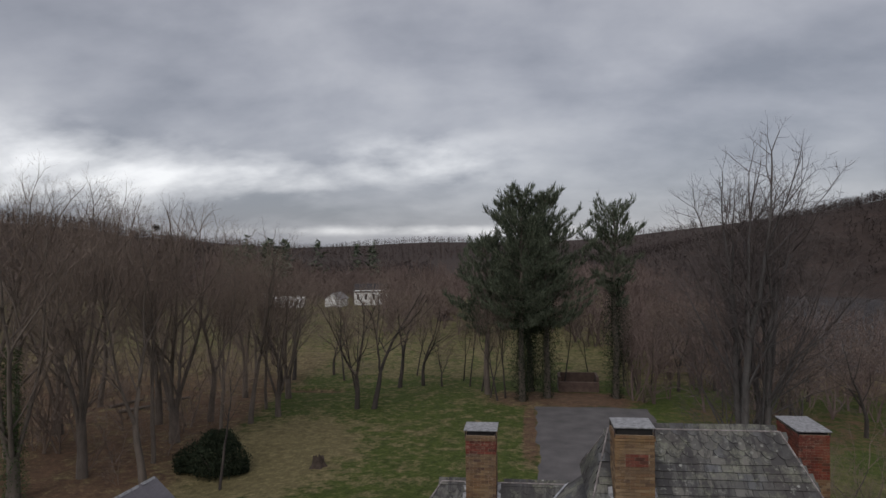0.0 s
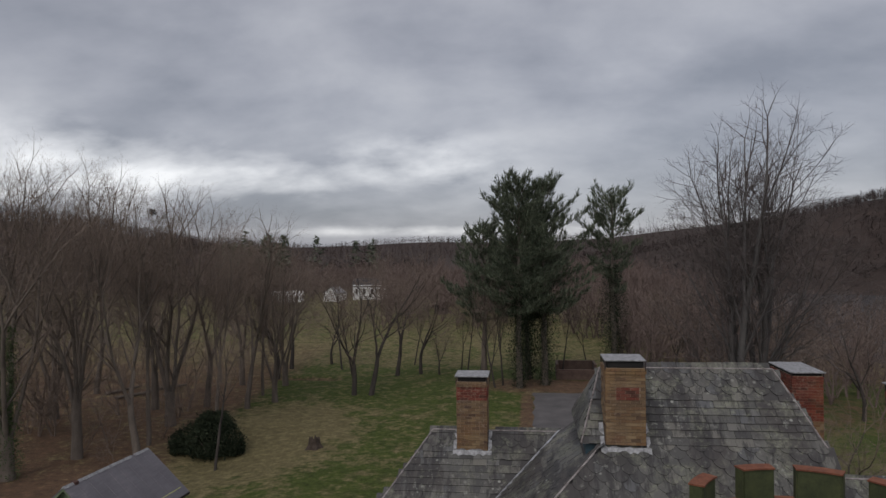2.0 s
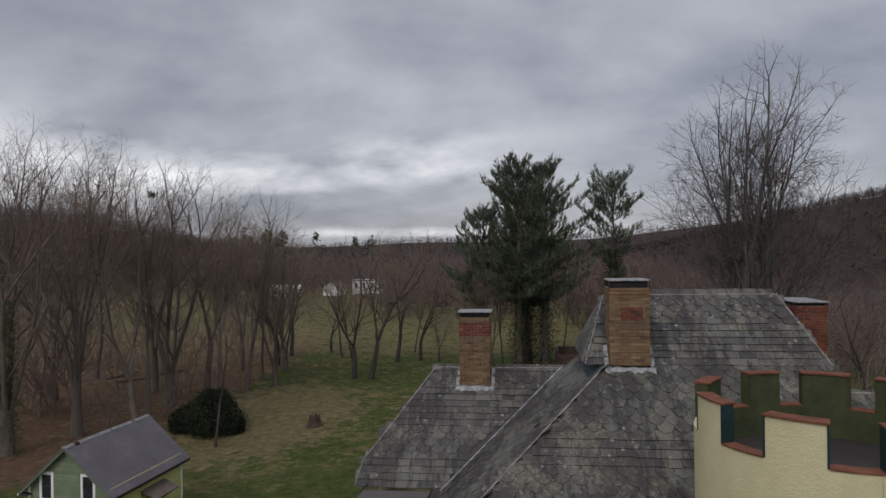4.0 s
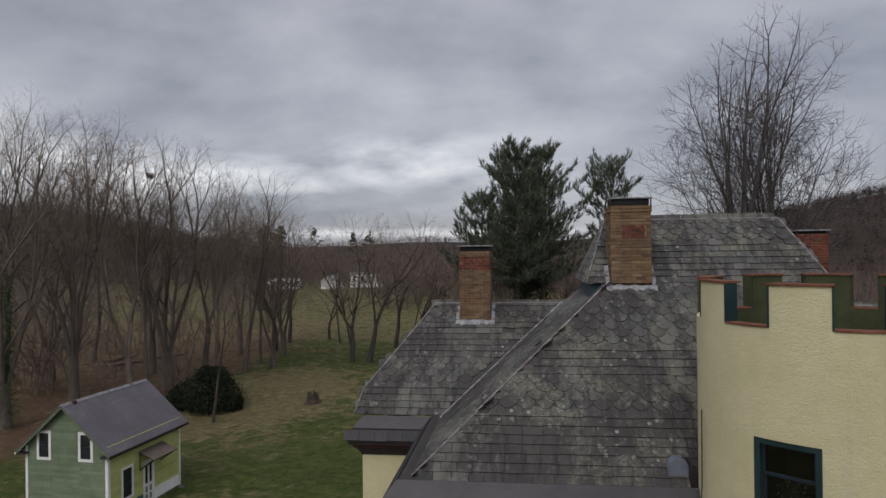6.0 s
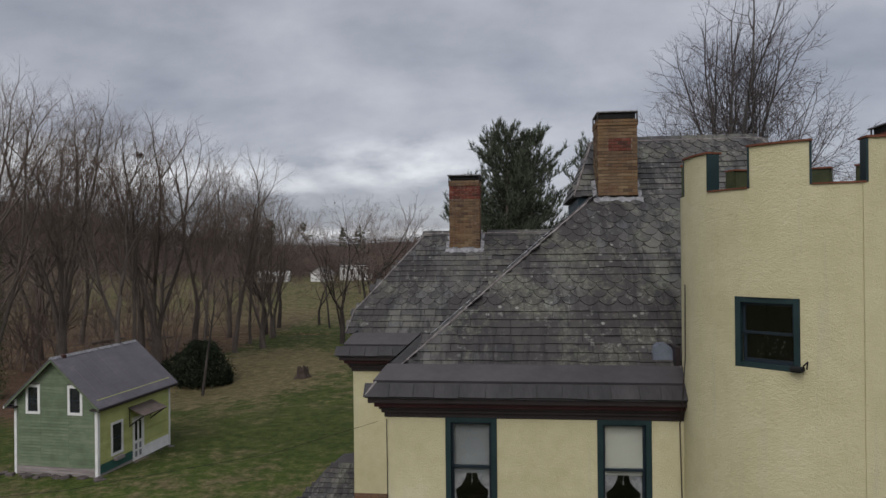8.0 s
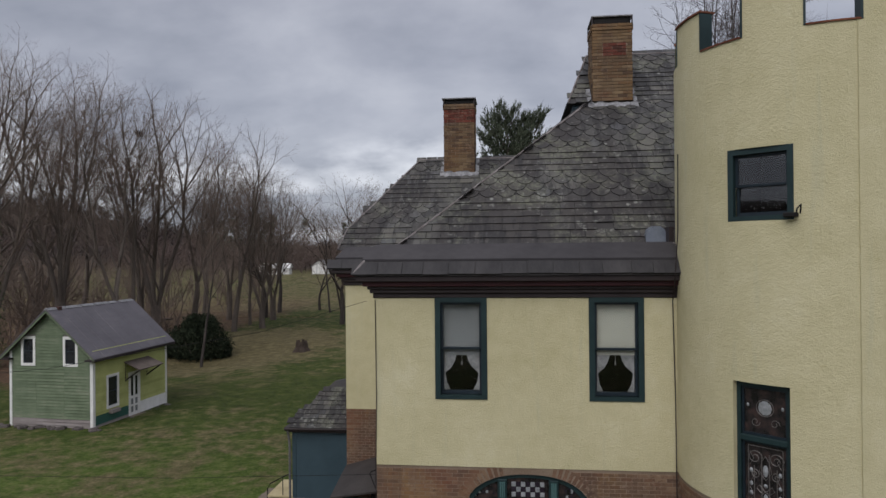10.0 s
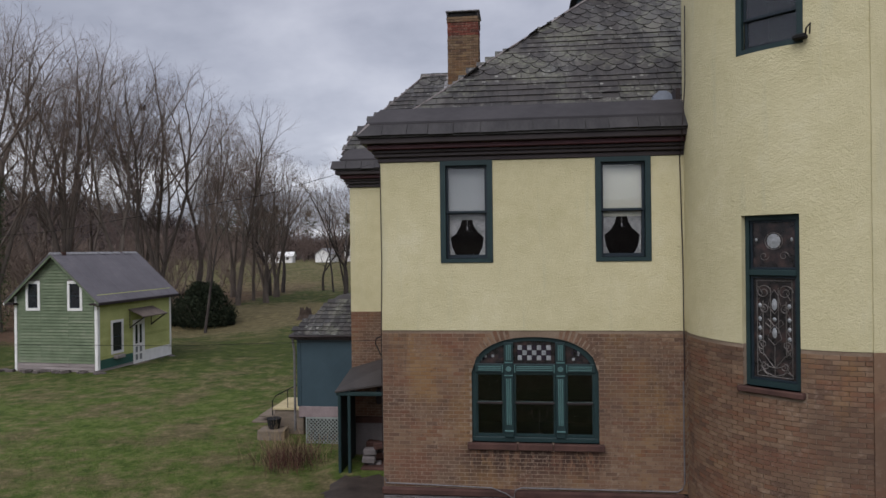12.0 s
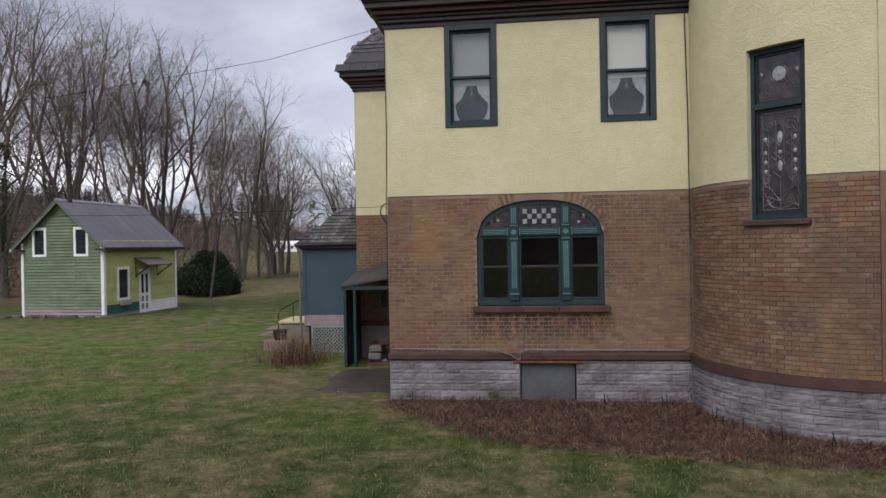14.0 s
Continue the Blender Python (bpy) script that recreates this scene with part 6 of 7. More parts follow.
def again(ob, x, y, turn, scale, label=""):
    c = copy_thing(ob, Matrix())
    stand(c, x, y, turn, scale)
    if label:
        c["label"] = label
    return c


talls = [
    make_tree("tall leafless woodland tree with steep grey limbs", 11, (0, 0), height=23, girth=0.40, stems=3, fan=(6, 15), lens=(0.18, 0.36, 0.22, 0.13, 0.08, 0.05)),
    make_tree("tall bare tree with a high forked crown", 12, (0, 0), height=22, girth=0.36, lens=(0.24, 0.30, 0.23, 0.15, 0.09, 0.055), angles=(26, 26, 30, 33, 35, 36), side=0.85),
    make_tree("tall leafless tree with a broad twiggy crown", 13, (0, 0), height=22, girth=0.40, stems=4, fan=(7, 19), lens=(0.12, 0.38, 0.22, 0.13, 0.08, 0.05), angles=(24, 25, 29, 33, 35, 36), side=0.8),
    make_tree("slender leafless tree with upright branches", 14, (0, 0), height=20, girth=0.22, lens=(0.30, 0.36, 0.18, 0.11, 0.07, 0.045), angles=(12, 22, 28, 32, 36, 38), side=1.25),
]
T0, T1, T2, T3 = talls
stand(T0, -35, 48.8, 0, 1.06)
stand(T1, -29.7, 48.6, 40, 1.0)
stand(T2, -36.6, 43.6, 80, 1.1)
stand(T3, -31.5, 53, 10, 1.15)
for i, (x, y, h) in enumerate([(-41.5, 47, 24.5), (-38.6, 54, 24), (-32.6, 58.5, 22.5), (-32.8, 66, 21.8), (-28.2, 65.5, 20), (-37.6, 64.4, 20.3), (-29, 71.5, 18.5), (-28.4, 77, 17), (-45.5, 60, 23), (-48.6, 71, 21), (-33.8, 77, 18), (-38, 80, 18), (-27.5, 57.5, 18.5), (-26.4, 68.5, 15)]):
    base = talls[(i * 3 + i // 4) % 4]
    nominal = (23.0, 22.0, 22.0, 20)[talls.index(base)]
    again(base, x, y, i * 67 % 360, 1.07 * h / nominal)

fields = [
    make_tree("gnarled bare tree leaning over the field", 21, (0, 0), bark=BARK_DARK, height=14, girth=0.26, lens=(0.24, 0.26, 0.20, 0.15, 0.10, 0.07), angles=(30, 32, 34, 36, 38, 38), lean=0.22, wild=1.9, twig=0.009, side=0.75),
    make_tree("bare field tree with an open spreading crown", 22, (0, 0), bark=BARK_DARK, height=15, girth=0.28, lens=(0.24, 0.25, 0.20, 0.14, 0.10, 0.07), angles=(28, 32, 34, 36, 38, 38), wild=1.5, twig=0.009, side=0.75),
    make_tree("thin bare tree at the edge of the field", 23, (0, 0), bark=BARK_DARK, height=12, girth=0.125, lens=(0.38, 0.25, 0.17, 0.12, 0.08), angles=(14, 22, 28, 32, 36), lean=0.06, wild=1.4, side=0.9),
]
F0, F1, F2 = fields
stand(F0, -17, 72.5, 20, 1.25)
stand(F1, -18.8, 72.4, 60, 1.12)
stand(F2, -23.6, 48.9, 112, 1.0)
F2["label"] = "slim bare tree standing in front of the evergreen shrub"
for i, (x, y, h, k) in enumerate([(-16.4, 84.6, 16.5, 0), (-13.5, 86.2, 14, 1), (-11, 85.7, 7.5, 1), (-31.6, 83, 16.5, 1), (-32, 88.9, 16.5, 0), (-24.8, 89, 15, 2), (-19.6, 76, 14.5, 2), (-5.7, 83.3, 12.5, 2), (-7.4, 86, 11, 2), (-3.4, 77.5, 12, 2), (-2.6, 79, 12.5, 2), (-4.4, 79, 10, 2), (12.3, 87.9, 12, 2), (13.4, 84.6, 10, 2), (14.9, 84.3, 12, 2), (18.6, 86, 13, 1), (21, 85, 12, 2), (23.4, 88, 12, 1), (25.7, 85.3, 13, 0), (4.6, 86, 11, 2), (8.2, 90, 9, 2), (28, 78, 12, 1), (33, 84, 13, 1), (20, 72, 9, 2), (26, 70, 11, 0), (31, 66, 12, 1), (17.5, 62, 9, 2), (37, 74, 13, 1), (23, 60, 10, 1), (-8.6, 90, 10, 2), (-15.5, 93, 11, 2), (-27.5, 93, 12, 1)]):
    again(fields[k], x, y, (i * 97 + 40) % 360, h / (14, 15, 12)[k])

syc = make_tree("large many-stemmed sycamore with pale bark and seed balls behind the house", 36, (0, 0), bark=BARK_PALE, twigs=SYC_TWIG, group="", height=24.2, girth=0.50, stems=6, fan=(2, 10), lens=(0.09, 0.46, 0.21, 0.13, 0.08, 0.05), angles=(12, 16, 24, 32, 38, 42), wild=0.8, side=0.95, lift=0.04, twig=0.0115)
stand(syc, 11.6, 35.6, 205, 1.0)
low = again(F0, 13.6, 30.0, 200, 0.78, "low bare tree behind the brick chimney")

# seed balls hang from the sycamore's twigs
rs = random.Random(3)
s = Shape()
tips = [v for v in syc.children[1].data.vertices if v.co.z > 11]
for v in rs.sample(tips, min(4200, len(tips))):
    c = v.co - Vector((0, 0, 0.08))
    r = rs.uniform(0.022, 0.042)
    s.add([c + Vector(o) * r for o in ((1, 0, 0), (-1, 0, 0), (0, 1, 0), (0, -1, 0), (0, 0, 1.2), (0, 0, -1.2))], [(0, 2, 4), (2, 1, 4), (1, 3, 4), (3, 0, 4), (2, 0, 5), (1, 2, 5), (3, 1, 5), (0, 3, 5)])
part("seed_fruit", mesh_from("seed_fruit", s.v, s.f, SYC_TWIG), None, syc, "small brown seed balls")["kind"] = "stuff"


def plume(s, rs, c, d, r, n):
    """A spray of long needles round a shoot."""
    for k in range(n):
        w = (d + Vector((rs.gauss(0, 0.42), rs.gauss(0, 0.42), rs.gauss(0, 0.36)))).normalized()
        e = w.orthogonal().normalized() * r * 0.05
        e.rotate(Matrix.Rotation(rs.uniform(0, 6.28), 3, w))
        o = c + d * r * rs.uniform(-0.2, 0.6)
        s.add([o - e, o + e, o + w * r * rs.uniform(0.5, 1.0)], [(0, 1, 2)])


def pine(label, seed, height, wide, bare=0.3, ivy=True, gaps=0.15, open_=1.0, top=False):
    rs = random.Random(seed)
    trunk, crown = Shape(), Shape()
    pts = [Vector((0, 0, -0.3))]
    for i in range(8):
        pts.append(Vector((rs.uniform(-0.15, 0.15), rs.uniform(-0.15, 0.15), height * (i + 1) / 8)))
    trunk.tube(pts, [0.38 * (1 - 0.93 * i / 8) + 0.02 for i in range(9)], 8, False)
    z = height * bare
    while z < height * 0.985:
        t = (z - height * bare) / (height * (1 - bare))
        full = wide * (0.70 + 1.4 * t if t < 0.22 else 1.0 - 0.74 * ((t - 0.22) / 0.78) ** 1.9)
        if top:
            full = wide * (0.55 + 0.6 * t if t < 0.75 else 1.0 - 1.6 * (t - 0.75))
        k = rs.randint(4, 7)
        a0 = rs.uniform(0, 6.28)
        for j in range(k):
            if rs.random() < gaps:
                continue
            a = a0 + 6.283 * j / k + rs.uniform(-0.35, 0.35)
            ln = full * rs.choice((0.5, 0.75, 0.9, 1.0, 1.0, 1.18)) * rs.uniform(0.85, 1.1)
            d = Vector((math.cos(a), math.sin(a), -0.12 + 0.75 * t + rs.uniform(-0.12, 0.15))).normalized()
            p = Vector((0, 0, z))
            bp = [p]
            for i in range(4):
                d = (d + Vector((0, 0, 0.13)) + Vector((rs.gauss(0, 0.08), rs.gauss(0, 0.08), 0))).normalized()
                p = p + d * ln / 4
                bp.append(p)
            trunk.tube(bp, [0.05, 0.04, 0.03, 0.02, 0.01], 3, False)
            m = max(6, int(ln * 5.2 * open_))
            flat = Vector((-math.sin(a), math.cos(a), 0))
            for i in range(m):
                u = 0.25 + 0.75 * (i + rs.random()) / m
                i0 = min(3, int(u * 4))
                c = bp[i0].lerp(bp[i0 + 1], u * 4 - i0)
                out = rs.uniform(-1, 1) * (0.34 * ln * (1.12 - u) + 0.1)
                c = c + flat * out + Vector((0, 0, rs.uniform(-0.25, 0.2)))
                up = (d * 0.55 + flat * out * 0.35 + Vector((rs.gauss(0, 0.15), rs.gauss(0, 0.15), 0.55))).normalized()
                plume(crown, rs, c, up, rs.uniform(0.55, 0.95), 12)
        z += rs.uniform(0.55, 0.85) * (1.0 if t < 0.8 else 0.7)
    for k in range(5):
        plume(crown, rs, Vector((rs.gauss(0, 0.2), rs.gauss(0, 0.2), height * 0.985 - 0.2 * k)), Vector((0, 0, 1)), 0.9, 8)
    ob = thing("pine_tree", label, "tree", group="pines beside the gravel lot")
    part("trunk", mesh_from("trunk", trunk.v, trunk.f, BARK, True), None, ob)
    part("crown", mesh_from("crown", crown.v, crown.f, NEEDLE), None, ob, "dark green needle plumes")
    if ivy:
        s = Shape()
        for _ in range(9000):
            h = rs.random() ** 0.8 * height * (bare + 0.14)
            a = rs.uniform(0, 6.28)
            r = 0.36 + rs.random() ** 1.6 * (0.5 + 1.1 * math.sin(2.9 * h / (height * (bare + 0.14))))
            c = Vector((r * math.cos(a), r * math.sin(a), h))
            e, g = Vector((rs.gauss(0, 1), rs.gauss(0, 1), rs.gauss(0, 1))).normalized() * 0.13, Vector((rs.gauss(0, 1), rs.gauss(0, 1), rs.gauss(0, 1))).normalized() * 0.13
            s.add([c, c + e, c + g], [(0, 1, 2)])
        part("ivy", mesh_from("ivy", s.v, s.f, SHRUB), None, ob, "ivy wrapping the trunk")
    return ob


stand(pine("tall dark white pine with an ivy-wrapped trunk", 41, 24.0, 6.0, 0.36, True, 0.16), -0.6, 77.5, 0)
stand(pine("tall dark white pine in the clump by the lot", 42, 23.4, 6.4, 0.36, True, 0.16), 2.3, 79.5, 0)
stand(pine("shorter white pine at the edge of the clump", 43, 18.5, 5.2, 0.42, False, 0.3), -4.8, 81.3, 0)
stand(pine("white pine with sparse open tiers and bare trunk", 44, 21.9, 4.4, 0.50, True, 0.42, 0.9, True), 10.3, 80, 0)
stand(pine("white pine at the back of the clump", 45, 20.5, 4.6, 0.36), 0.4, 83.5, 0)

# evergreen shrub of several lobes
sh = thing("evergreen_shrub", "large dark rounded evergreen shrub under bare trees", "shrub", at=(-25.4, 52.2, float(land(-25.4, 52.2))))
rs = random.Random(12)
s = Shape()
lobes = [(0, 0, 1.5, 1.9), (-1.0, 0.3, 1.3, 1.5), (1.1, -0.2, 1.2, 1.45), (0.3, -0.9, 1.2, 1.5), (-0.6, -0.8, 1.0, 1.3), (0.2, 0.8, 1.9, 1.4), (1.3, 0.6, 0.9, 1.2), (-1.6, 0, 0.8, 1.1), (-2.2, 0.5, 1.1, 1.2), (-2.7, -0.3, 0.6, 0.8), (0.5, 0.2, 2.7, 0.75), (-0.8, 0.2, 2.4, 0.7), (1.9, 0.1, 0.5, 0.8), (-3.2, 0.5, 0.8, 0.8), (0.9, 0.0, 2.5, 0.8), (-0.2, -0.3, 3.0, 0.6)]
for _ in range(21000):
    lx, ly, lz, lr = rs.choice(lobes)
    d = Vector((rs.gauss(0, 1), rs.gauss(0, 1), rs.gauss(0, 1))).normalized()
    c = Vector((lx, ly, lz)) + d * lr * rs.uniform(0.7, 1.0) * rs.choice((1, 1, 1, 1.12, 1.22))
    if c.z < 0.02:
        c.z = rs.uniform(0.02, 0.4)
    e, g = Vector((rs.gauss(0, 1), rs.gauss(0, 1), rs.gauss(0, 1))) * 0.045, Vector((rs.gauss(0, 1), rs.gauss(0, 1), rs.gauss(0.5, 1))) * 0.09
    s.add([c, c + e, c + e + g, c + g], [(0, 1, 2, 3)])
part("foliage", mesh_from("foliage", s.v, s.f, SHRUB), None, sh)
s = Shape()
for k in range(9):
    a = rs.uniform(0, 6.28)
    s.tube([(0.3 * math.cos(a), 0.3 * math.sin(a), -0.2), (0.9 * math.cos(a), 0.9 * math.sin(a), 1.0), (1.4 * math.cos(a), 1.4 * math.sin(a), 1.9)], [0.07, 0.05, 0.02], 5)
part("stem", s, BARK, sh)

# a nest of leaves and sticks high in the woods
nest = thing("squirrel_nest", "dark ball of leaves and sticks high in a bare tree", "nest", at=(-37.6, 64.4, float(land(-37.6, 64.4)) + 20.2))
s = Shape()
for _ in range(420):
    d = Vector((rs.gauss(0, 1), rs.gauss(0, 1), rs.gauss(0, 0.8))).normalized() * rs.uniform(0.12, 0.42)
    e = Vector((rs.gauss(0, 1), rs.gauss(0, 1), rs.gauss(0, 1))).normalized() * 0.16
    g = Vector((rs.gauss(0, 1), rs.gauss(0, 1), rs.gauss(0, 1))).normalized() * 0.07
    s.add([d, d + e, d + g], [(0, 1, 2)])
part("leaves", mesh_from("leaves", s.v, s.f, BLACK), None, nest)

# ivy on a woodland trunk
iv = thing("ivy_clump", "green ivy climbing a woodland trunk", "ivy", at=(-36.6, 43.6, float(land(-36.6, 43.6))))
s = Shape()
for _ in range(5200):
    h = rs.random() ** 0.9 * 11
    a = rs.uniform(0, 6.28)
    r = 0.30 + rs.random() ** 2 * (0.9 - h * 0.04)
    c = Vector((r * math.cos(a), r * math.sin(a), h))
    e, g = Vector((rs.gauss(0, 1), rs.gauss(0, 1), rs.gauss(0, 1))).normalized() * 0.12, Vector((rs.gauss(0, 1), rs.gauss(0, 1), rs.gauss(0, 1))).normalized() * 0.12
    s.add([c, c + e, c + g], [(0, 1, 2)])
part("leaves", mesh_from("leaves", s.v, s.f, mix2("ivy_leaves", (0.018, 0.035, 0.010), (0.05, 0.075, 0.022), 1, 8, 0.7, 0.0)), None, iv)

# ---- woods in bulk ----
def sprig(seed, n, up=0.5, stem=0.95, w=1.0, low=0.25):
    """Slender triangles of a far leafless tree one unit high."""
    r = np.random.RandomState(seed)
    tri = [[(-0.007, 0, -0.03), (0.007, 0, -0.03), (0.02, 0, stem)], [(0, -0.007, -0.03), (0, 0.007, -0.03), (0, 0.02, stem)]]
    for i in range(n):
        z0 = r.uniform(low, 0.85)
        a = r.uniform(0, 6.283)
        ln = r.uniform(0.12, 0.42) * (1.15 - 0.6 * z0)
        lean = r.uniform(0.25, 0.75)
        x0 = r.uniform(0, 0.13) * (1 if i % 2 else 0)
        p = np.array([x0 * math.cos(a), x0 * math.sin(a), z0])
        d = np.array([math.cos(a + r.uniform(-0.8, 0.8)) * lean, math.sin(a + r.uniform(-0.8, 0.8)) * lean, up + r.uniform(0, 0.5)])
        e = np.array([-math.sin(a), math.cos(a), 0]) * (0.0022 if i % 3 else 0.0042) * w
        tri.append([p - e, p + e, p + d * ln])
    return np.array(tri)


def sapling(seed, far=False):
    """Triangles of a coarse forked tree one unit high."""
    wood, fine = bare_tree(seed, 1.0, 0.013, lens=(0.28, 0.28, 0.22) if far else (0.26, 0.26, 0.2, 0.14), angles=(22, 26, 30, 33), twig=0.004 if far else 0.0022, wild=1.2, side=0.8 if far else 0.5)
    tri = []
    for sh in (wood, fine):
        for f in sh.f:
            for k in range(1, len(f) - 1):
                tri.append([sh.v[f[0]], sh.v[f[k]], sh.v[f[k + 1]]])
    return np.array(tri)


def woods(name, label, spots, count, material, seed=0, up=0.5, stem=0.8, w=1.0, low=0.25, wide=1.15):
    """spots: rows of x, y, height. One object of far leafless trees; with a count of 0 or -1 they are forked saplings, finer or coarser."""
    r = np.random.RandomState(seed)
    kinds = [sprig(seed * 10 + k, count, up, stem, w, low) if count > 0 else sapling(seed * 10 + k, count < 0) for k in range(5)]
    out = []
    for x, y, h in spots:
        t = kinds[r.randint(5)]
        a = r.uniform(0, 6.283)
        c, s_ = math.cos(a), math.sin(a)
        rot = np.array([[c, -s_, 0], [s_, c, 0], [0, 0, 1]])
        out.append((t @ rot.T) * h * np.array([wide, wide, 1]) + np.array([x, y, float(land(x, y)) - 0.1]))
    v = np.concatenate(out).reshape(-1, 3)
    faces = np.arange(len(v)).reshape(-1, 3)
    ob = new(name, mesh_from(name, v.tolist(), faces.tolist(), material))
    return tagged(ob, label, "woods", kind="stuff")


def scatter(n, th0, th1, r0, r1, h0, h1, seed, keep=lambda x, y: True):
    r = np.random.RandomState(seed)
    out = []
    while len(out) < n:
        th, d = radians(r.uniform(th0, th1)), math.sqrt(r.uniform(r0 * r0, r1 * r1))
        x, y = d * math.sin(th), d * math.cos(th)
        if keep(x, y):
            out.append((x, y, r.uniform(h0, h1)))
    return out


woods("woodland_thicket", "dense grey-brown leafless woodland beside the field", scatter(150, -62, -20, 66, 165, 5, 10, 1, lambda x, y: x < -33 - 0.10 * (y - 60) and float(land(x, y)) < 8), 0, TWIG, 1, wide=1.1)
woods("woodland_thicket", "brown leafless brush under the tall trees", scatter(48, -50, -26, 54, 95, 2.0, 6, 6, lambda x, y: x < -30 and y > 40 and math.hypot(x + 25.4, y - 52.2) > 6), 0, TWIG, 6, wide=1.3)
woods("field_edge_woods", "leafless tree belt behind the open field", scatter(270, -34, 10, 190, 300, 7, 12, 2), -1, TWIG_RED, 2, wide=1.2)
woods("field_edge_woods", "brown saplings beyond the pines", scatter(110, -13, 8, 128, 190, 7, 12, 3), -1, TWIG_RED, 3)
woods("riverside_woods", "leafless riverside trees in front of the grey water", scatter(100, 7, 26, 74, 126, 7, 13, 4) + scatter(16, 25, 44, 70, 126, 3, 8, 14), 0, TWIG_RED, 4, wide=1.1)
woods("riverside_woods", "leafless trees along the near bank", scatter(60, 4, 14, 100, 200, 8, 14, 9), -1, TWIG_RED, 9)
hill_spots = scatter(2300, -64, -8, 205, 470, 5, 9, 5) + scatter(2300, 2, 46, 318, 600, 5, 8, 7) + scatter(1700, 2, 46, 480, 640, 4, 7, 17)
woods("hill_woods", "russet leafless woods covering the near hills", hill_spots, 36, HILLTWIG, 5, 0.25, 0.4, 3.4, 0.02, 2.2)
woods("hill_woods", "dark leafless woods on the far ridge", scatter(3200, -30, 14, 760, 1350, 9, 13, 8), 16, HILLTWIG, 8, 0.3, 0.4, 6.0, 0.02)


def far_pines(label, spots, seed):
    rs = random.Random(seed)
    s = Shape()
    for x, y, h in spots:
        z = float(land(x, y))
        for _ in range(130):
            t = rs.random()
            a, r = rs.uniform(0, 6.28), h * 0.26 * (1.05 - t) * rs.uniform(0.4, 1.1)
            c = Vector((x + r * math.cos(a), y + r * math.sin(a), z + h * (0.12 + 0.86 * t)))
            e, g = Vector((rs.gauss(0, 1), rs.gauss(0, 1), rs.gauss(0, 0.5))) * h * 0.05, Vector((rs.gauss(0, 1), rs.gauss(0, 1), rs.gauss(0.4, 0.7))) * h * 0.05
            s.add([c, c + e, c + g], [(0, 1, 2)])
    return tagged(new("evergreen_stand", mesh_from("evergreen_stand", s.v, s.f, NEEDLE)), label, "evergreens", kind="stuff")


rs = random.Random(77)
far_pines("dark evergreens beyond the field", [(-92 + rs.uniform(-12, 12), 225 + rs.uniform(-15, 15), rs.uniform(15, 19)) for _ in range(16)] + [(-80, 250, 19), (-66, 255, 17), (-60, 258, 18), (-62, 262, 16)], 5)

# ---- stump, dry stems, litter ----
st = thing("tree_stump", "broken grey-brown tree stump on the lawn", "stump", at=(-17.1, 53.2, float(land(-17.1, 53.2))))
s = Shape()
rs = random.Random(2)
n = 22
prof = []
for lev, (z, r) in enumerate(((-0.2, 0.85), (0.08, 0.62), (0.35, 0.48), (0.7, 0.43))):
    for k in range(n):
        a = 6.283 * k / n
        j = 1 + 0.14 * math.sin(5 * a + 1) * (1.3 - z) + rs.uniform(-0.05, 0.05)
        zz = z + (rs.uniform(-0.12, 0.34) if lev == 3 else 0)
        s.v.append((r * j * math.cos(a), r * j * math.sin(a), zz))
for lev in range(3):
    for k in range(n):
        s.f.append((lev * n + k, lev * n + (k + 1) % n, (lev + 1) * n + (k + 1) % n, (lev + 1) * n + k))
s.v.append((0.05, 0, 0.5))
s.f += [(3 * n + k, 3 * n + (k + 1) % n, 4 * n) for k in range(n)]
part("stump", s, mix2("wet_stump_wood", (0.022, 0.016, 0.012), (0.075, 0.055, 0.042), 3, 18, 0.95, 0.6, 0.03), st)


def stems(name, label, spots, n, h0, h1, material, seed, lean=0.5, width=0.006):
    """Thin bent blades; spots(r, k) gives k places."""
    r = np.random.RandomState(seed)
    xy = np.zeros((0, 2))
    while len(xy) < n:
        xy = np.concatenate([xy, spots(r, n * 2)])
    x, y = xy[:n, 0], xy[:n, 1]
    z, h, a = land(x, y), r.uniform(h0, h1, n), r.uniform(0, 6.283, n)
    e = np.stack([np.cos(a), np.sin(a), 0 * a], -1) * width
    b = np.stack([x, y, z - 0.02], -1)
    tip = np.stack([x + r.normal(0, lean, n) * h, y + r.normal(0, lean, n) * h, z + h], -1)
    mid = b + (tip - b) * 0.55 + np.stack([0 * h, 0 * h, 0.12 * h], -1)
    v = np.stack([b - e, b + e, mid + e * 0.7, mid - e * 0.7, tip], 1).reshape(-1, 3)
    k = np.arange(n)[:, None] * 5
    faces = (k + np.array([0, 1, 2, 3])).tolist() + (k + np.array([3, 2, 4])).tolist()
    ob = new(name, mesh_from(name, v.tolist(), faces, material))
    return tagged(ob, label, name.replace("_", " "), kind="stuff")


DRY = mix2("dry_russet_stems", (0.026, 0.012, 0.010), (0.110, 0.050, 0.036), 1.5, 25, 0.95, 0.0, jitter=0.6, island=True)
STRAW = mix2("straw_stems", (0.16, 0.11, 0.06), (0.32, 0.24, 0.14), 3, 25, 0.95, 0.0)


def bed_spot(r, k):
    x, y = r.uniform(-2.2, 9, k), r.uniform(8.0, 12.25, k)
    a, _ = leafy(x, y)
    ok = (np.hypot(x - TC[0], y - TC[1]) > TR + 0.05) & (a + r.uniform(-0.45, 0.2, k) > 0.35)
    return np.stack([x, y], -1)[ok]


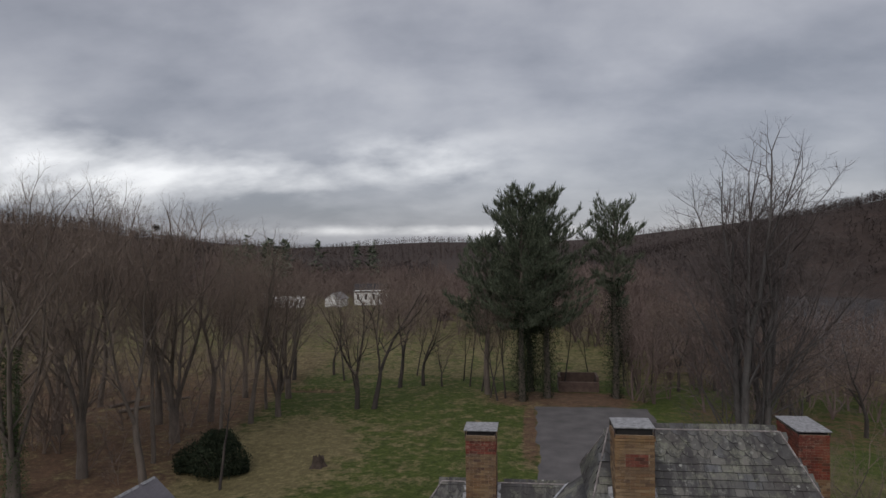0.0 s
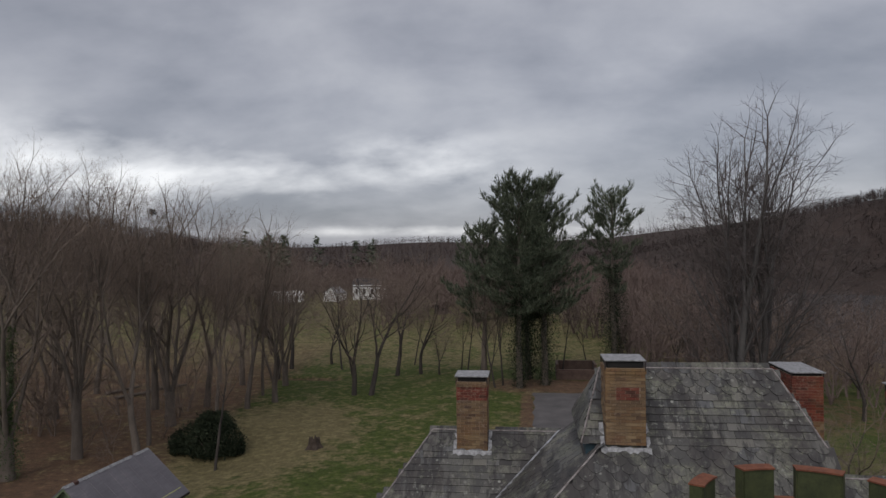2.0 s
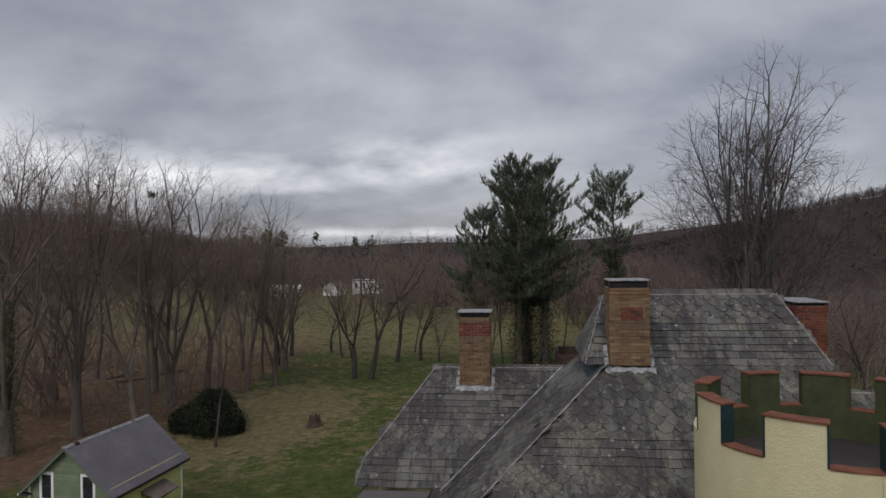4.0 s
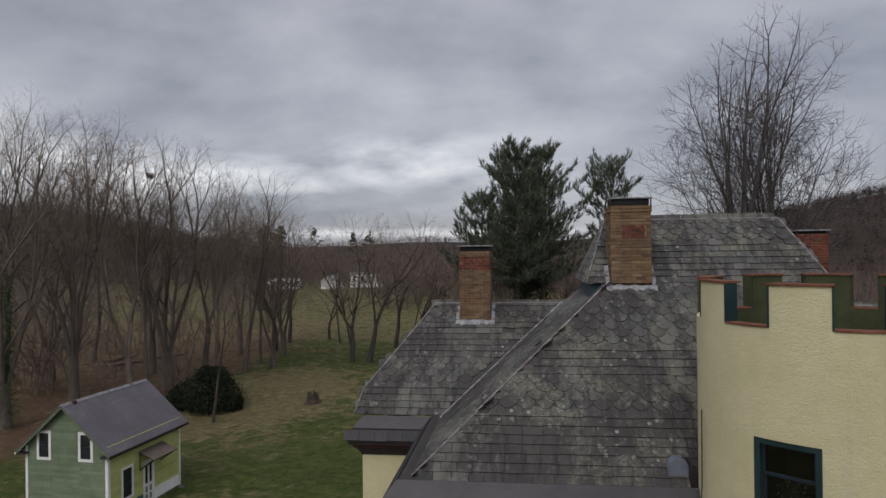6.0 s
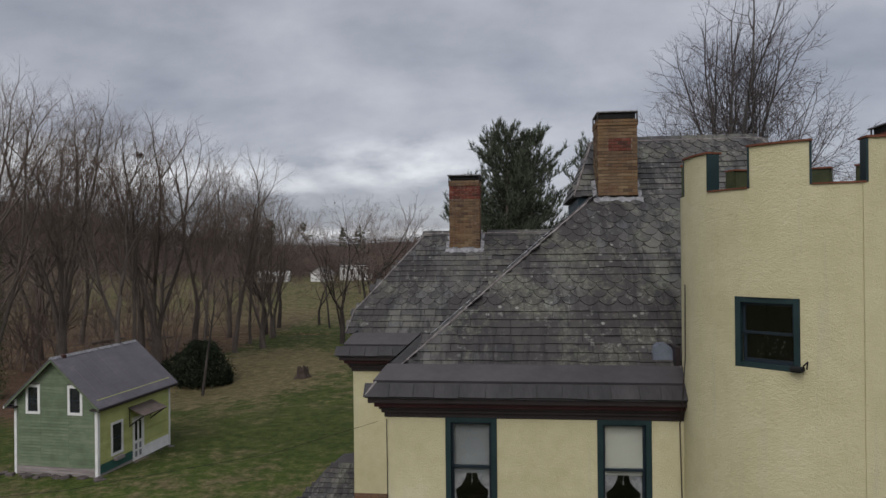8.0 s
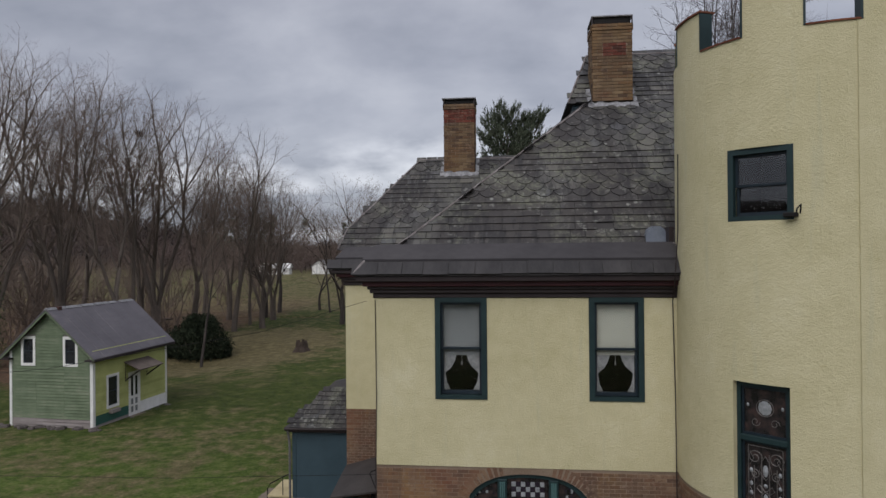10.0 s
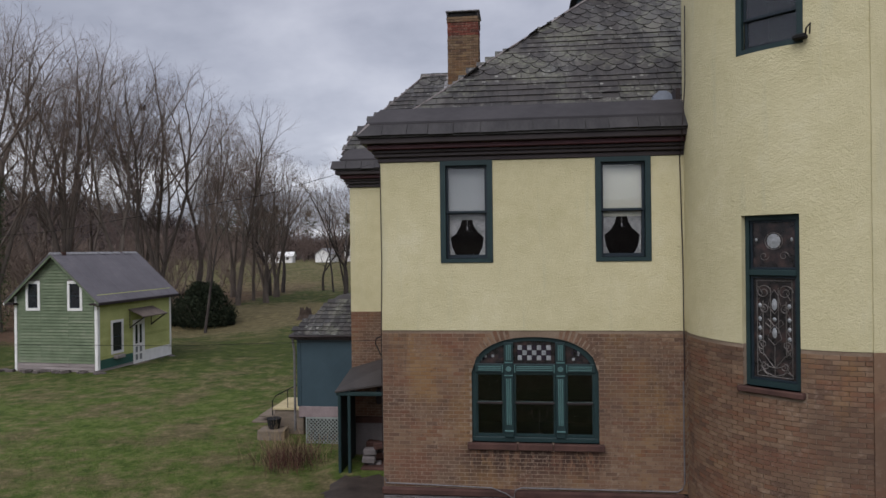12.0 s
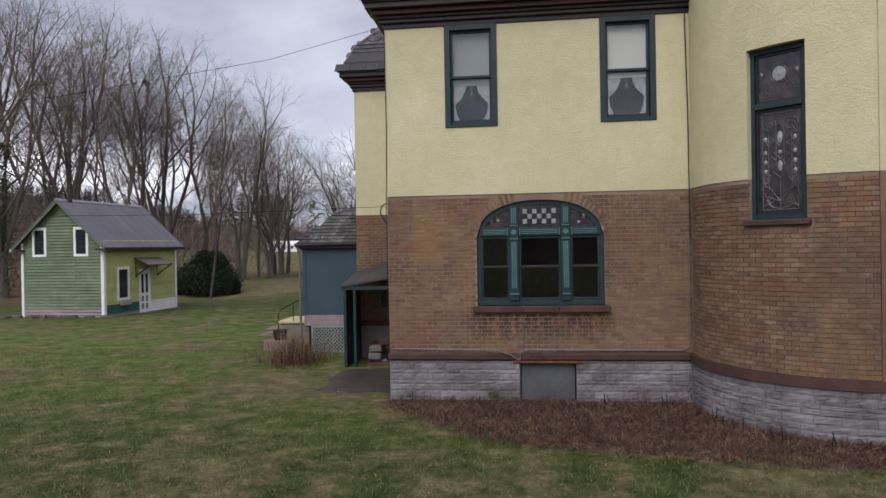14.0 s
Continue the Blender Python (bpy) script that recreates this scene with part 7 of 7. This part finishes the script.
stems("bed_litter", "matted russet stems in the planting bed at the wall", bed_spot, 24000, 0.02, 0.13, DRY, 1, 1.7, 0.0048)
stems("bed_litter", "scattered straw in the planting bed", bed_spot, 3200, 0.02, 0.12, STRAW, 2, 1.6, 0.0035)
stems("dry_shrub", "dry russet shrub stems beside the porch lattice", lambda r, k: r.normal((-5.25, 15.9), (0.40, 0.35), (k, 2)), 620, 0.2, 0.8, DRY, 3, 0.5, 0.0042)
stems("dry_shrub", "pale dry stalks behind the shrub", lambda r, k: r.normal((-5.6, 16.3), (0.4, 0.3), (k, 2)), 160, 0.4, 1.0, STRAW, 4, 0.3, 0.005)


def lawn_spot(r, k):
    x, y = r.uniform(-16, 9, k), 5.2 + 13 * r.uniform(0, 1, k) ** 1.7
    a, _ = leafy(x, y)
    ok = ~((x > -2.3) & (y > 12.2)) & ~((x > -6) & (x < -2) & (y > 12.6)) & (a < 0.4)
    return np.stack([x, y], -1)[ok]


GRASS = mix2("grass_blades", (0.042, 0.062, 0.014), (0.125, 0.140, 0.048), 0.7, 6, 0.9, 0.0, jitter=0.7, island=True)
stems("lawn_grass", "short winter grass on the lawn", lawn_spot, 74000, 0.02, 0.065, GRASS, 5, 0.9, 0.005)
stems("lawn_thatch", "dry thatch in the lawn", lawn_spot, 13000, 0.012, 0.045, STRAW, 6, 1.3, 0.005)
sp = thing("seed_stalks", "dark dead seed stalks at the foundation", "stalks", kind="stuff")
s = Shape()
rs = random.Random(15)
for cx, cy, n in ((2.6, 11.9, 7), (3.05, 11.3, 9), (3.3, 10.6, 5), (3.7, 10.0, 4), (1.5, 12.0, 4), (-0.5, 12.05, 4), (4.3, 9.7, 3), (4.9, 9.6, 3), (-1.9, 12.05, 2)):
    for _ in range(n):
        x, y = cx + rs.gauss(0, 0.14), cy + rs.gauss(0, 0.06)
        h = rs.uniform(0.10, 0.30)
        s.tube([(x, y, 0), (x + rs.gauss(0, 0.02), y, h * 0.55), (x + rs.gauss(0, 0.03), y, h)], [0.004, 0.009, 0.006], 5)
part("stalk", s, BLACK, sp)
# a few fallen logs and brush in the woods
for i, (x, y, l, t) in enumerate(((-43, 70, 4.5, 48), (-39, 69, 3.5, -56), (-46, 72, 4, 62), (-41.5, 74, 4, 40))):
    lg = thing("fallen_log", "fallen bare log on the leaf litter", "log", group="fallen logs")
    m = pose(x, y, float(land(x, y)) + 0.18, 0, 0, t)
    part("log", sub(Shape().tube([(-l / 2, 0, 0), (0, 0.1, 0.05), (l / 2, 0, 0.12)], [0.2, 0.18, 0.12], 7), m), BARK, lg)

# ---- far buildings and enclosure ----
def far_house(label, x, y, w, d, eave, ridge_h, turn, wall, roofmat, wins=0):
    ob = thing("farm_building", label, "building", at=(x, y, float(land(x, y))), group="far white buildings")
    ob.rotation_euler = (0, 0, radians(turn))
    part("wall", Shape().box(-w / 2, w / 2, -d / 2, d / 2, -0.5, eave).prism([(-d / 2, eave), (d / 2, eave), (0, ridge_h - 0.05)], "x", -w / 2, w / 2), wall, ob)
    for sgn in (-1, 1):
        part("roof", Shape().prism([(0, ridge_h + 0.08), (sgn * (d / 2 + 0.3), eave - 0.2), (sgn * (d / 2 + 0.3), eave - 0.3), (0, ridge_h - 0.04)], "x", -w / 2 - 0.3, w / 2 + 0.3), roofmat, ob)
    for k in range(wins):
        cx = -w / 2 + w * (k + 0.5) / wins
        wi = part("window", frame_bars(cx - 0.4, cx + 0.4, eave * 0.35, eave * 0.8, 0.08, -d / 2 - 0.05, -d / 2 + 0.02, Matrix()), WHITE, ob)
        part("pane", Shape().box(cx - 0.34, cx + 0.34, -d / 2 - 0.02, -d / 2 + 0.01, eave * 0.35 + 0.06, eave * 0.8 - 0.06), DIM, wi)
    return ob


far_house("long low white farm shed across the field", -63.8, 174, 7.8, 4, 1.9, 2.8, 8, WHITE, WHITE, 3)
far_house("small white gabled barn across the field", -51.2, 176, 5, 4.4, 2.2, 3.6, 80, WHITE, PALE, 0)
far_house("white farmhouse behind bare trees", -43, 182, 8.6, 6, 3.8, 5.6, 5, WHITE, DECK, 4)
far_house("small dark hut at the edge of the woods", -18.7, 149, 2.6, 2.4, 1.9, 3.2, 85, BROWN, BROWN, 0)
en = thing("brick_enclosure", "low open brick enclosure beneath the pines", "enclosure")
ENC = mix2("old_brown_masonry", (0.055, 0.035, 0.028), (0.11, 0.075, 0.06), 1.5, 12, 0.95, 0.3)
zz = float(land(6.2, 84))
part("wall", Shape().soft(3.8, 8.7, 83.3, 83.6, zz - 0.2, zz + 1.25, 0.04), ENC, en)
part("wall", Shape().soft(3.8, 4.1, 83.6, 86.5, zz - 0.2, zz + 1.85, 0.04), ENC, en)
part("wall", Shape().soft(8.4, 8.7, 83.6, 86.5, zz - 0.2, zz + 1.85, 0.04), ENC, en)
part("wall", Shape().soft(3.8, 8.7, 86.5, 86.8, zz - 0.2, zz + 1.85, 0.04), ENC, en)

# ---- bricks, stones and slates ----


def unit(mesh):
    return [v.co.copy() for v in mesh.vertices], [tuple(p.vertices) for p in mesh.polygons]


UB = unit(BRICK_MESH)


def lay(m, mesh, u, joined, limit, counter, parent, name):
    """A piece of its own while there is room, else joined."""
    if counter[0] < limit:
        counter[0] += 1
        piece(name, mesh, m, parent)
    else:
        joined.add([m @ v for v in u[0]], u[1])


CH = 0.0700
rs = random.Random(20)
joined, count = Shape(), [0]
row = 0
z = Z_BRICK + 0.008
while z + 0.06 < Z_STUCCO - 0.0:
    shift = 0.1 if row % 2 else 0.0
    x = WX0 - shift + 0.004
    while x < WX1 - 0.05:
        a, b = max(x, WX0 + 0.003), min(x + 0.191, WX1 - 0.02)
        c, zc = (a + b) / 2, z + 0.030
        spans = [(a, b)]
        if zc > ARCH[2] - 0.12:
            lo, hi = ARCH[0], ARCH[1]
            if zc < ARCH[3]:
                spans = cut(a, b, [(lo - (0.09 if zc < ARCH[2] else 0), hi + (0.09 if zc < ARCH[2] else 0))])
            else:
                out = [t for t in np.linspace(lo - 0.3, hi + 0.3, 121) if lo < t < hi and arch_top(float(t)) + (0.2 if lo + 0.14 < t < hi - 0.14 else 0.01) > zc]
                if out:
                    spans = cut(a, b, [(min(out), max(out))])
        for p, q in spans:
            if q - p > 0.04:
                j = rs.uniform(-0.002, 0.002)
                m = pose((p + q) / 2, WY - 0.0 + j, zc, 0, 0, 0) @ Matrix.Diagonal(((q - p) / 0.2, 1, 0.925, 1))
                lay(m, BRICK_MESH, UB, joined, 290, count, wall_brick, "brick")
        x += 0.1995
    row += 1
    z += CH
# soldier bricks round the arch
N = 34
for i in range(N):
    t = (i + 0.5) / N
    ang = math.pi * (1 - t)
    cx = AX + (ARCH[1] - ARCH[0]) / 2 * math.cos(ang)
    e = 0.01
    cx = min(max(cx, ARCH[0] + 0.012), ARCH[1] - 0.012)
    slope = (arch_top(cx + e) - arch_top(cx - e)) / (2 * e)
    if abs(slope) > 2.5:
        continue
    nx_, nz_ = -slope, 1.0
    ln = math.hypot(nx_, nz_)
    nx_, nz_ = nx_ / ln, nz_ / ln
    px_, pz_ = cx + nx_ * 0.108, arch_top(cx) + nz_ * 0.108
    if pz_ + 0.1 > Z_STUCCO + 0.06:
        continue
    m = pose(px_, WY - 0.001, pz_, 0, -math.degrees(math.atan2(nz_, nx_)), 0)
    joined.add([m @ v for v in UB[0]], UB[1])
ob = part("brickwork", mesh_from("brickwork", joined.v, joined.f, BRICK_J), None, wall_brick)
ob["kind"] = "stuff"

joined, count = Shape(), [0]
row, z = 0, Z_BRICK + 0.008
ra = TR - 0.004
step = math.degrees(0.1995 / ra)
while z + 0.06 < Z_STUCCO:
    a = -184 + (step / 2 if row % 2 else 0)
    while a < -60:
        zc = z + 0.030
        spans = [(a, a + step - math.degrees(0.0095 / ra))]
        if zc > L_WIN[2] - 0.12:
            pad = 1.9 if zc < L_WIN[2] else 0.0
            spans = cut(spans[0][0], spans[0][1], [(L_WIN[0] - pad, L_WIN[1] + pad)])
        for p, q in spans:
            if q - p > 1.0:
                c = radians((p + q) / 2)
                m = pose(TC[0] + ra * math.cos(c), TC[1] + ra * math.sin(c), zc, 0, 0, math.degrees(c) + 90) @ Matrix.Diagonal((radians(q - p) * ra / 0.2, 1, 0.925, 1))
                lay(m, BRICK_MESH, UB, joined, 290, count, tower_brick, "brick")
        a += step
    row += 1
    z += CH
ob = part("brickwork", mesh_from("brickwork", joined.v, joined.f, BRICK_J), None, tower_brick)
ob["kind"] = "stuff"


# brick of the set-back wing
joined = Shape()
row, z = 0, 1.03
while z + 0.06 < Z_STUCCO - 0.1:
    x = -4.0 - (0.1 if row % 2 else 0)
    while x < WX0:
        a, b = max(x, -4.0), min(x + 0.19, WX0)
        if b - a > 0.03:
            m = pose((a + b) / 2, 16.958, z + 0.03) @ Matrix.Diagonal(((b - a) / 0.2, 1, 0.925, 1))
            joined.add([m @ v for v in UB[0]], UB[1])
        x += 0.1995
    row += 1
    z += CH
ob = part("brickwork", mesh_from("brickwork", joined.v, joined.f, BRICK_J), None, wing_brick)
ob["kind"] = "stuff"


def stone_mesh(seed):
    """A rough-faced block one unit wide and high."""
    r = random.Random(seed)
    s = Shape()
    n = 4
    for j in range(n + 1):
        for i in range(n + 1):
            edge = i in (0, n) or j in (0, n)
            s.v.append((-0.5 + i / n + (0 if edge else r.uniform(-0.06, 0.06)), 0.0 if edge else -0.009 + r.uniform(-0.006, 0.006), -0.5 + j / n + (0 if edge else r.uniform(-0.06, 0.06))))
    for j in range(n):
        for i in range(n):
            s.f.append((j * (n + 1) + i, j * (n + 1) + i + 1, (j + 1) * (n + 1) + i + 1, (j + 1) * (n + 1) + i))
    k = len(s.v)
    s.v += [(-0.5, 0.05, -0.5), (0.5, 0.05, -0.5), (0.5, 0.05, 0.5), (-0.5, 0.05, 0.5)]
    s.f += [(0, k, k + 1, n), (n, k + 1, k + 2, len(s.v) - 5), (k + 3, (n + 1) * n, (n + 1) * (n + 1) - 1, k + 2), (0, (n + 1) * n, k + 3, k)]
    return s.mesh("stone", STONE)


STONES = [stone_mesh(k) for k in range(6)]
rs = random.Random(31)


def stone_rows(length, place, parent, holes=()):
    z = -0.06
    while z < Z_STONE - 0.02:
        h = min(rs.uniform(0.06, 0.14), Z_STONE - z)
        if Z_STONE - z - h < 0.045:
            h = Z_STONE - z
        u = 0.0
        while u < length - 0.02:
            w = min(rs.uniform(0.18, 0.52), length - u)
            for p, q in cut(u, u + w, [(a, b) for a, b, top in holes if z + h / 2 < top]):
                m = place((p + q) / 2, z + h / 2) @ Matrix.Diagonal((q - p - 0.006, 1, h - 0.006, 1))
                piece("stone", rs.choice(STONES), m, parent)
            u += w
        z += h


stone_rows(WX1 - WX0 - 0.08, lambda u, z: pose(WX0 + u, WY - 0.024, z), wall_stone, [(BASE_WIN[0] - WX0, BASE_WIN[1] - WX0, BASE_WIN[3] + 0.1)])
ARCL = radians(115) * TR


def on_tower(u, z):
    a = radians(-183) + u / TR
    return pose(TC[0] + (TR + 0.012) * math.cos(a), TC[1] + (TR + 0.012) * math.sin(a), z, 0, 0, math.degrees(a) + 90)


stone_rows(ARCL, on_tower, tower_stone)


def slate_mesh(kind, mat):
    """A slate 1 wide, hung from y = 0 down to y = -1 before scaling, with its tail proud."""
    s = Shape()
    if kind == "scale":
        tail = [(-0.5, -0.42), (-0.47, -0.60), (-0.37, -0.80), (-0.19, -0.96), (0.0, -1.0), (0.19, -0.96), (0.37, -0.80), (0.47, -0.60), (0.5, -0.42)]
    else:
        tail = [(-0.5, -1.0), (0.5, -1.0)]
    o = [(0.5, 0.0), (-0.5, 0.0)] + tail
    n = len(o)
    s.v = [(x, y, 0.004 - 0.022 * y) for x, y in o] + [(x, y, -0.005 - 0.008 * y) for x, y in o]
    s.f = [tuple(range(n)), tuple(range(2 * n - 1, n - 1, -1))] + [(i, n + i, n + (i + 1) % n, (i + 1) % n) for i in range(n)]
    me = s.mesh("slate", mat)
    me.materials.append(SLATE_E)
    for k, p in enumerate(me.polygons):
        p.material_index = 1 if k > 1 else 0
    return me


SL = {k: slate_mesh(k, SLATE) for k in ("plain", "scale")}
SL["dark"] = slate_mesh("plain", SLATE_D)
SU = {k: unit(SL[k]) for k in SL}


def slates(origin, across, uphill, u_range, length, inside, band, parent, own, seed, wide=0.34, gauge=0.205, dark=False):
    """Courses of slates on a slope. inside(u, v): whether that point is roof; band(row): the kind of slate."""
    r = random.Random(seed)
    across, uphill = Vector(across).normalized(), Vector(uphill).normalized()
    nrm = across.cross(uphill).normalized()
    if nrm.z < 0:
        nrm = -nrm
    rot = Matrix((( across.x, uphill.x, nrm.x, 0), (across.y, uphill.y, nrm.y, 0), (across.z, uphill.z, nrm.z, 0), (0, 0, 0, 1)))
    joined, count, edges = Shape(), [0], []
    rows = int(length / gauge)
    for i in range(rows + 1):
        v = i * gauge
        kind = band(i)
        w = wide
        u = u_range[0] - (w / 2 if i % 2 else 0)
        while u < u_range[1]:
            ww = w * (r.uniform(0.78, 1.22) if kind == "plain" else 1.12)
            c = u + ww / 2
            if inside(c, v + 0.06) and r.random() > 0.004:
                dv = r.gauss(0, 0.006)
                lift = r.uniform(0, 0.005)
                m = Matrix.Translation(Vector(origin) + across * c + uphill * (v + gauge * (1.15 if kind == "plain" else 1.55) + dv) + nrm * lift) @ rot @ Matrix.Rotation(radians(r.gauss(0, 0.7)), 4, "Z") @ Matrix.Diagonal((ww - 0.011, gauge * (1.2 if kind == "plain" else 1.75), 1 if kind == "plain" else 0.9, 1))
                before = len(joined.f)
                lay(m, SL["dark" if dark else kind], SU[kind], joined, own, count, parent, "slate")
                edges += [0, 0] + [1] * (len(joined.f) - before - 2) if len(joined.f) > before else []
            u += ww
    if joined.v:
        me = mesh_from("slate_field", joined.v, joined.f, SLATE_J)
        me.materials.append(SLATE_E)
        me.polygons.foreach_set("material_index", edges)
        ob = part("slate_field", me, None, parent)
        ob["kind"] = "stuff"


S2 = math.sqrt(0.5)


def free_of(x, y, boxes):
    return not any(a < x < b and c < y < d for a, b, c, d in boxes)


def in_main(u, v):
    x, y = u, 12.80 + v * S2
    if x < hip_x(y) + 0.03 or (x > 7.2 and y > 15.8) or y > 16.36:
        return False
    if math.hypot(x - TC[0], y - TC[1]) < TR - 0.05:
        return False
    return free_of(x, y, [(2.15, 3.15, 16.2, 17.3)])


slates((0, 12.80, zmain(12.80) + 0.012), (1, 0, 0), (0, 1, 1), (-2.3, 11.5), 5.1, in_main, lambda i: "scale" if 8 <= i <= 11 or i >= 16 else "plain", roof_main, 290, 1)


def in_left(u, v):
    y = u
    x = HIP0[0] + v * LC
    yh = HIP0[1] + (x - HIP0[0]) / (HIP1[0] - HIP0[0]) * (HIP1[1] - HIP0[1])
    return x < HIP1[0] and yh + 0.03 < y < 19.7 and zleft(x) > ztwo(y) + 0.03 and free_of(x, y, [(UX0, 3, UY, 19.6)])


LK = (zmain(HIP1[1]) - zmain(HIP0[1])) / (HIP1[0] - HIP0[0])
LC = 1 / math.sqrt(1 + LK * LK)
slates((HIP0[0], 0, zmain(HIP0[1]) + 0.012), (0, 1, 0), (1, 0, LK), (12.8, 21.0), 5.4, in_left, lambda i: "plain", roof_main, 0, 2)


def in_two(u, v):
    x, y = u, 17.42 + v * S2
    if y > 20.08:
        return False
    left = np.interp(y, [17.42, 17.96, 18.54, 20.1], [-4.32, -4.2, -3.72, -2.48])
    return x > left + 0.05 and (x < -2.05 or ztwo(y) > zleft(x) + 0.02) and free_of(x, y, [(-1.75, -0.78, 19.55, 21)])


slates((0, 17.42, ztwo(17.42) + 0.012), (1, 0, 0), (0, 1, 1), (-4.5, 1.4), 3.85, in_two, lambda i: "scale" if i in (5, 6, 7, 8, 16, 17) else "plain", roof_two, 290, 3)


def in_up(u, v):
    y = UY + v * UC
    t = v * UC / (URY - UY)
    x0, x1 = UX0 + (UR0 - UX0) * t, UX1 + (UR1 - UX1) * t
    return t < 0.99 and x0 + 0.04 < u < x1 - 0.04 and free_of(u, y, [(2.15, 3.15, 16.2, 17.2)])


UK = (URZ - UZ) / (URY - UY)
UC = 1 / math.sqrt(1 + UK * UK)
slates((0, UY, UZ + 0.012), (1, 0, 0), (0, 1, UK), (1.5, 7.3), 2.2, in_up, lambda i: "scale" if i >= 7 else "plain", roof_upper, 260, 4)
VK = (URZ - UZ) / (UR0 - UX0)
VC = 1 / math.sqrt(1 + VK * VK)


def in_upleft(u, v):
    t = v * VC / (UR0 - UX0)
    return t < 0.99 and UY + (URY - UY) * t + 0.03 < u < 19.6 - 1.7 * t


slates((UX0, 0, UZ + 0.012), (0, 1, 0), (1, 0, VK), (16.2, 19.8), 1.75, in_upleft, lambda i: "scale" if i >= 5 else "plain", roof_upper, 0, 5)

# apron courses under the gutter crest
AK = (C_Z - E_Z) / (C_Y - 0.03 - E_Y)
slates((0, E_Y - 0.01, E_Z - 0.005), (1, 0, 0), (0, 1, AK), (-2.6, 3.2), 0.5, lambda u, v: v < 0.15 and u > WX0 - 0.26 and u < 3.1, lambda i: "plain", roof_eave, 200, 6, 0.42, 0.23, True)
slates((0, E_Y + dy - 0.01, E_Z - 0.005), (1, 0, 0), (0, 1, AK), (-4.4, -2.1), 0.5, lambda u, v: v < 0.15 and u > -4.26 and u < -2.2, lambda i: "plain", roof_eave2, 120, 7, 0.42, 0.23, True)
for x0, x1, off, lab in ((WX0, 3.1, 0.0, "dark sheet-metal gutter apron"), (-4.0, WX0, dy, "dark sheet-metal gutter apron of the wing")):
    ya, yb = E_Y + 0.15, C_Y
    za = E_Z + 0.15 * AK + 0.05
    xa, xb = x0 + ya - WY - 0.02, x0 + yb - WY - 0.02
    part("gutter_apron", Shape().add([(xa, ya + off, za), (x1, ya + off, za), (x1, yb + off - 0.03, C_Z + 0.035), (xb, yb + off - 0.03, C_Z + 0.035), (x1, yb + off + 0.03, C_Z + 0.02), (xb, yb + off + 0.03, C_Z + 0.02), (xa, ya + off, za - 0.04), (x1, ya + off, za - 0.04), (xa - 0.01, 17.3 + off, za), (xb - 0.01, 17.3 + off, C_Z + 0.035)], [(0, 1, 2, 3), (3, 2, 4, 5), (6, 7, 1, 0), (8, 0, 3, 9)]), SHEET, house, lab)
# porch room roof
PKK = (4.0 - 2.98) / (19.0 - (EY0 - 0.18))
slates((0, EY0 - 0.2, 2.99), (1, 0, 0), (0, 1, PKK), (EX0 - 0.2, EX1), 1.7, lambda u, v: u > EX0 - 0.14 + v * 0.5 and v < 1.5, lambda i: "plain", ext_roof, 80, 8, 0.2, 0.16)
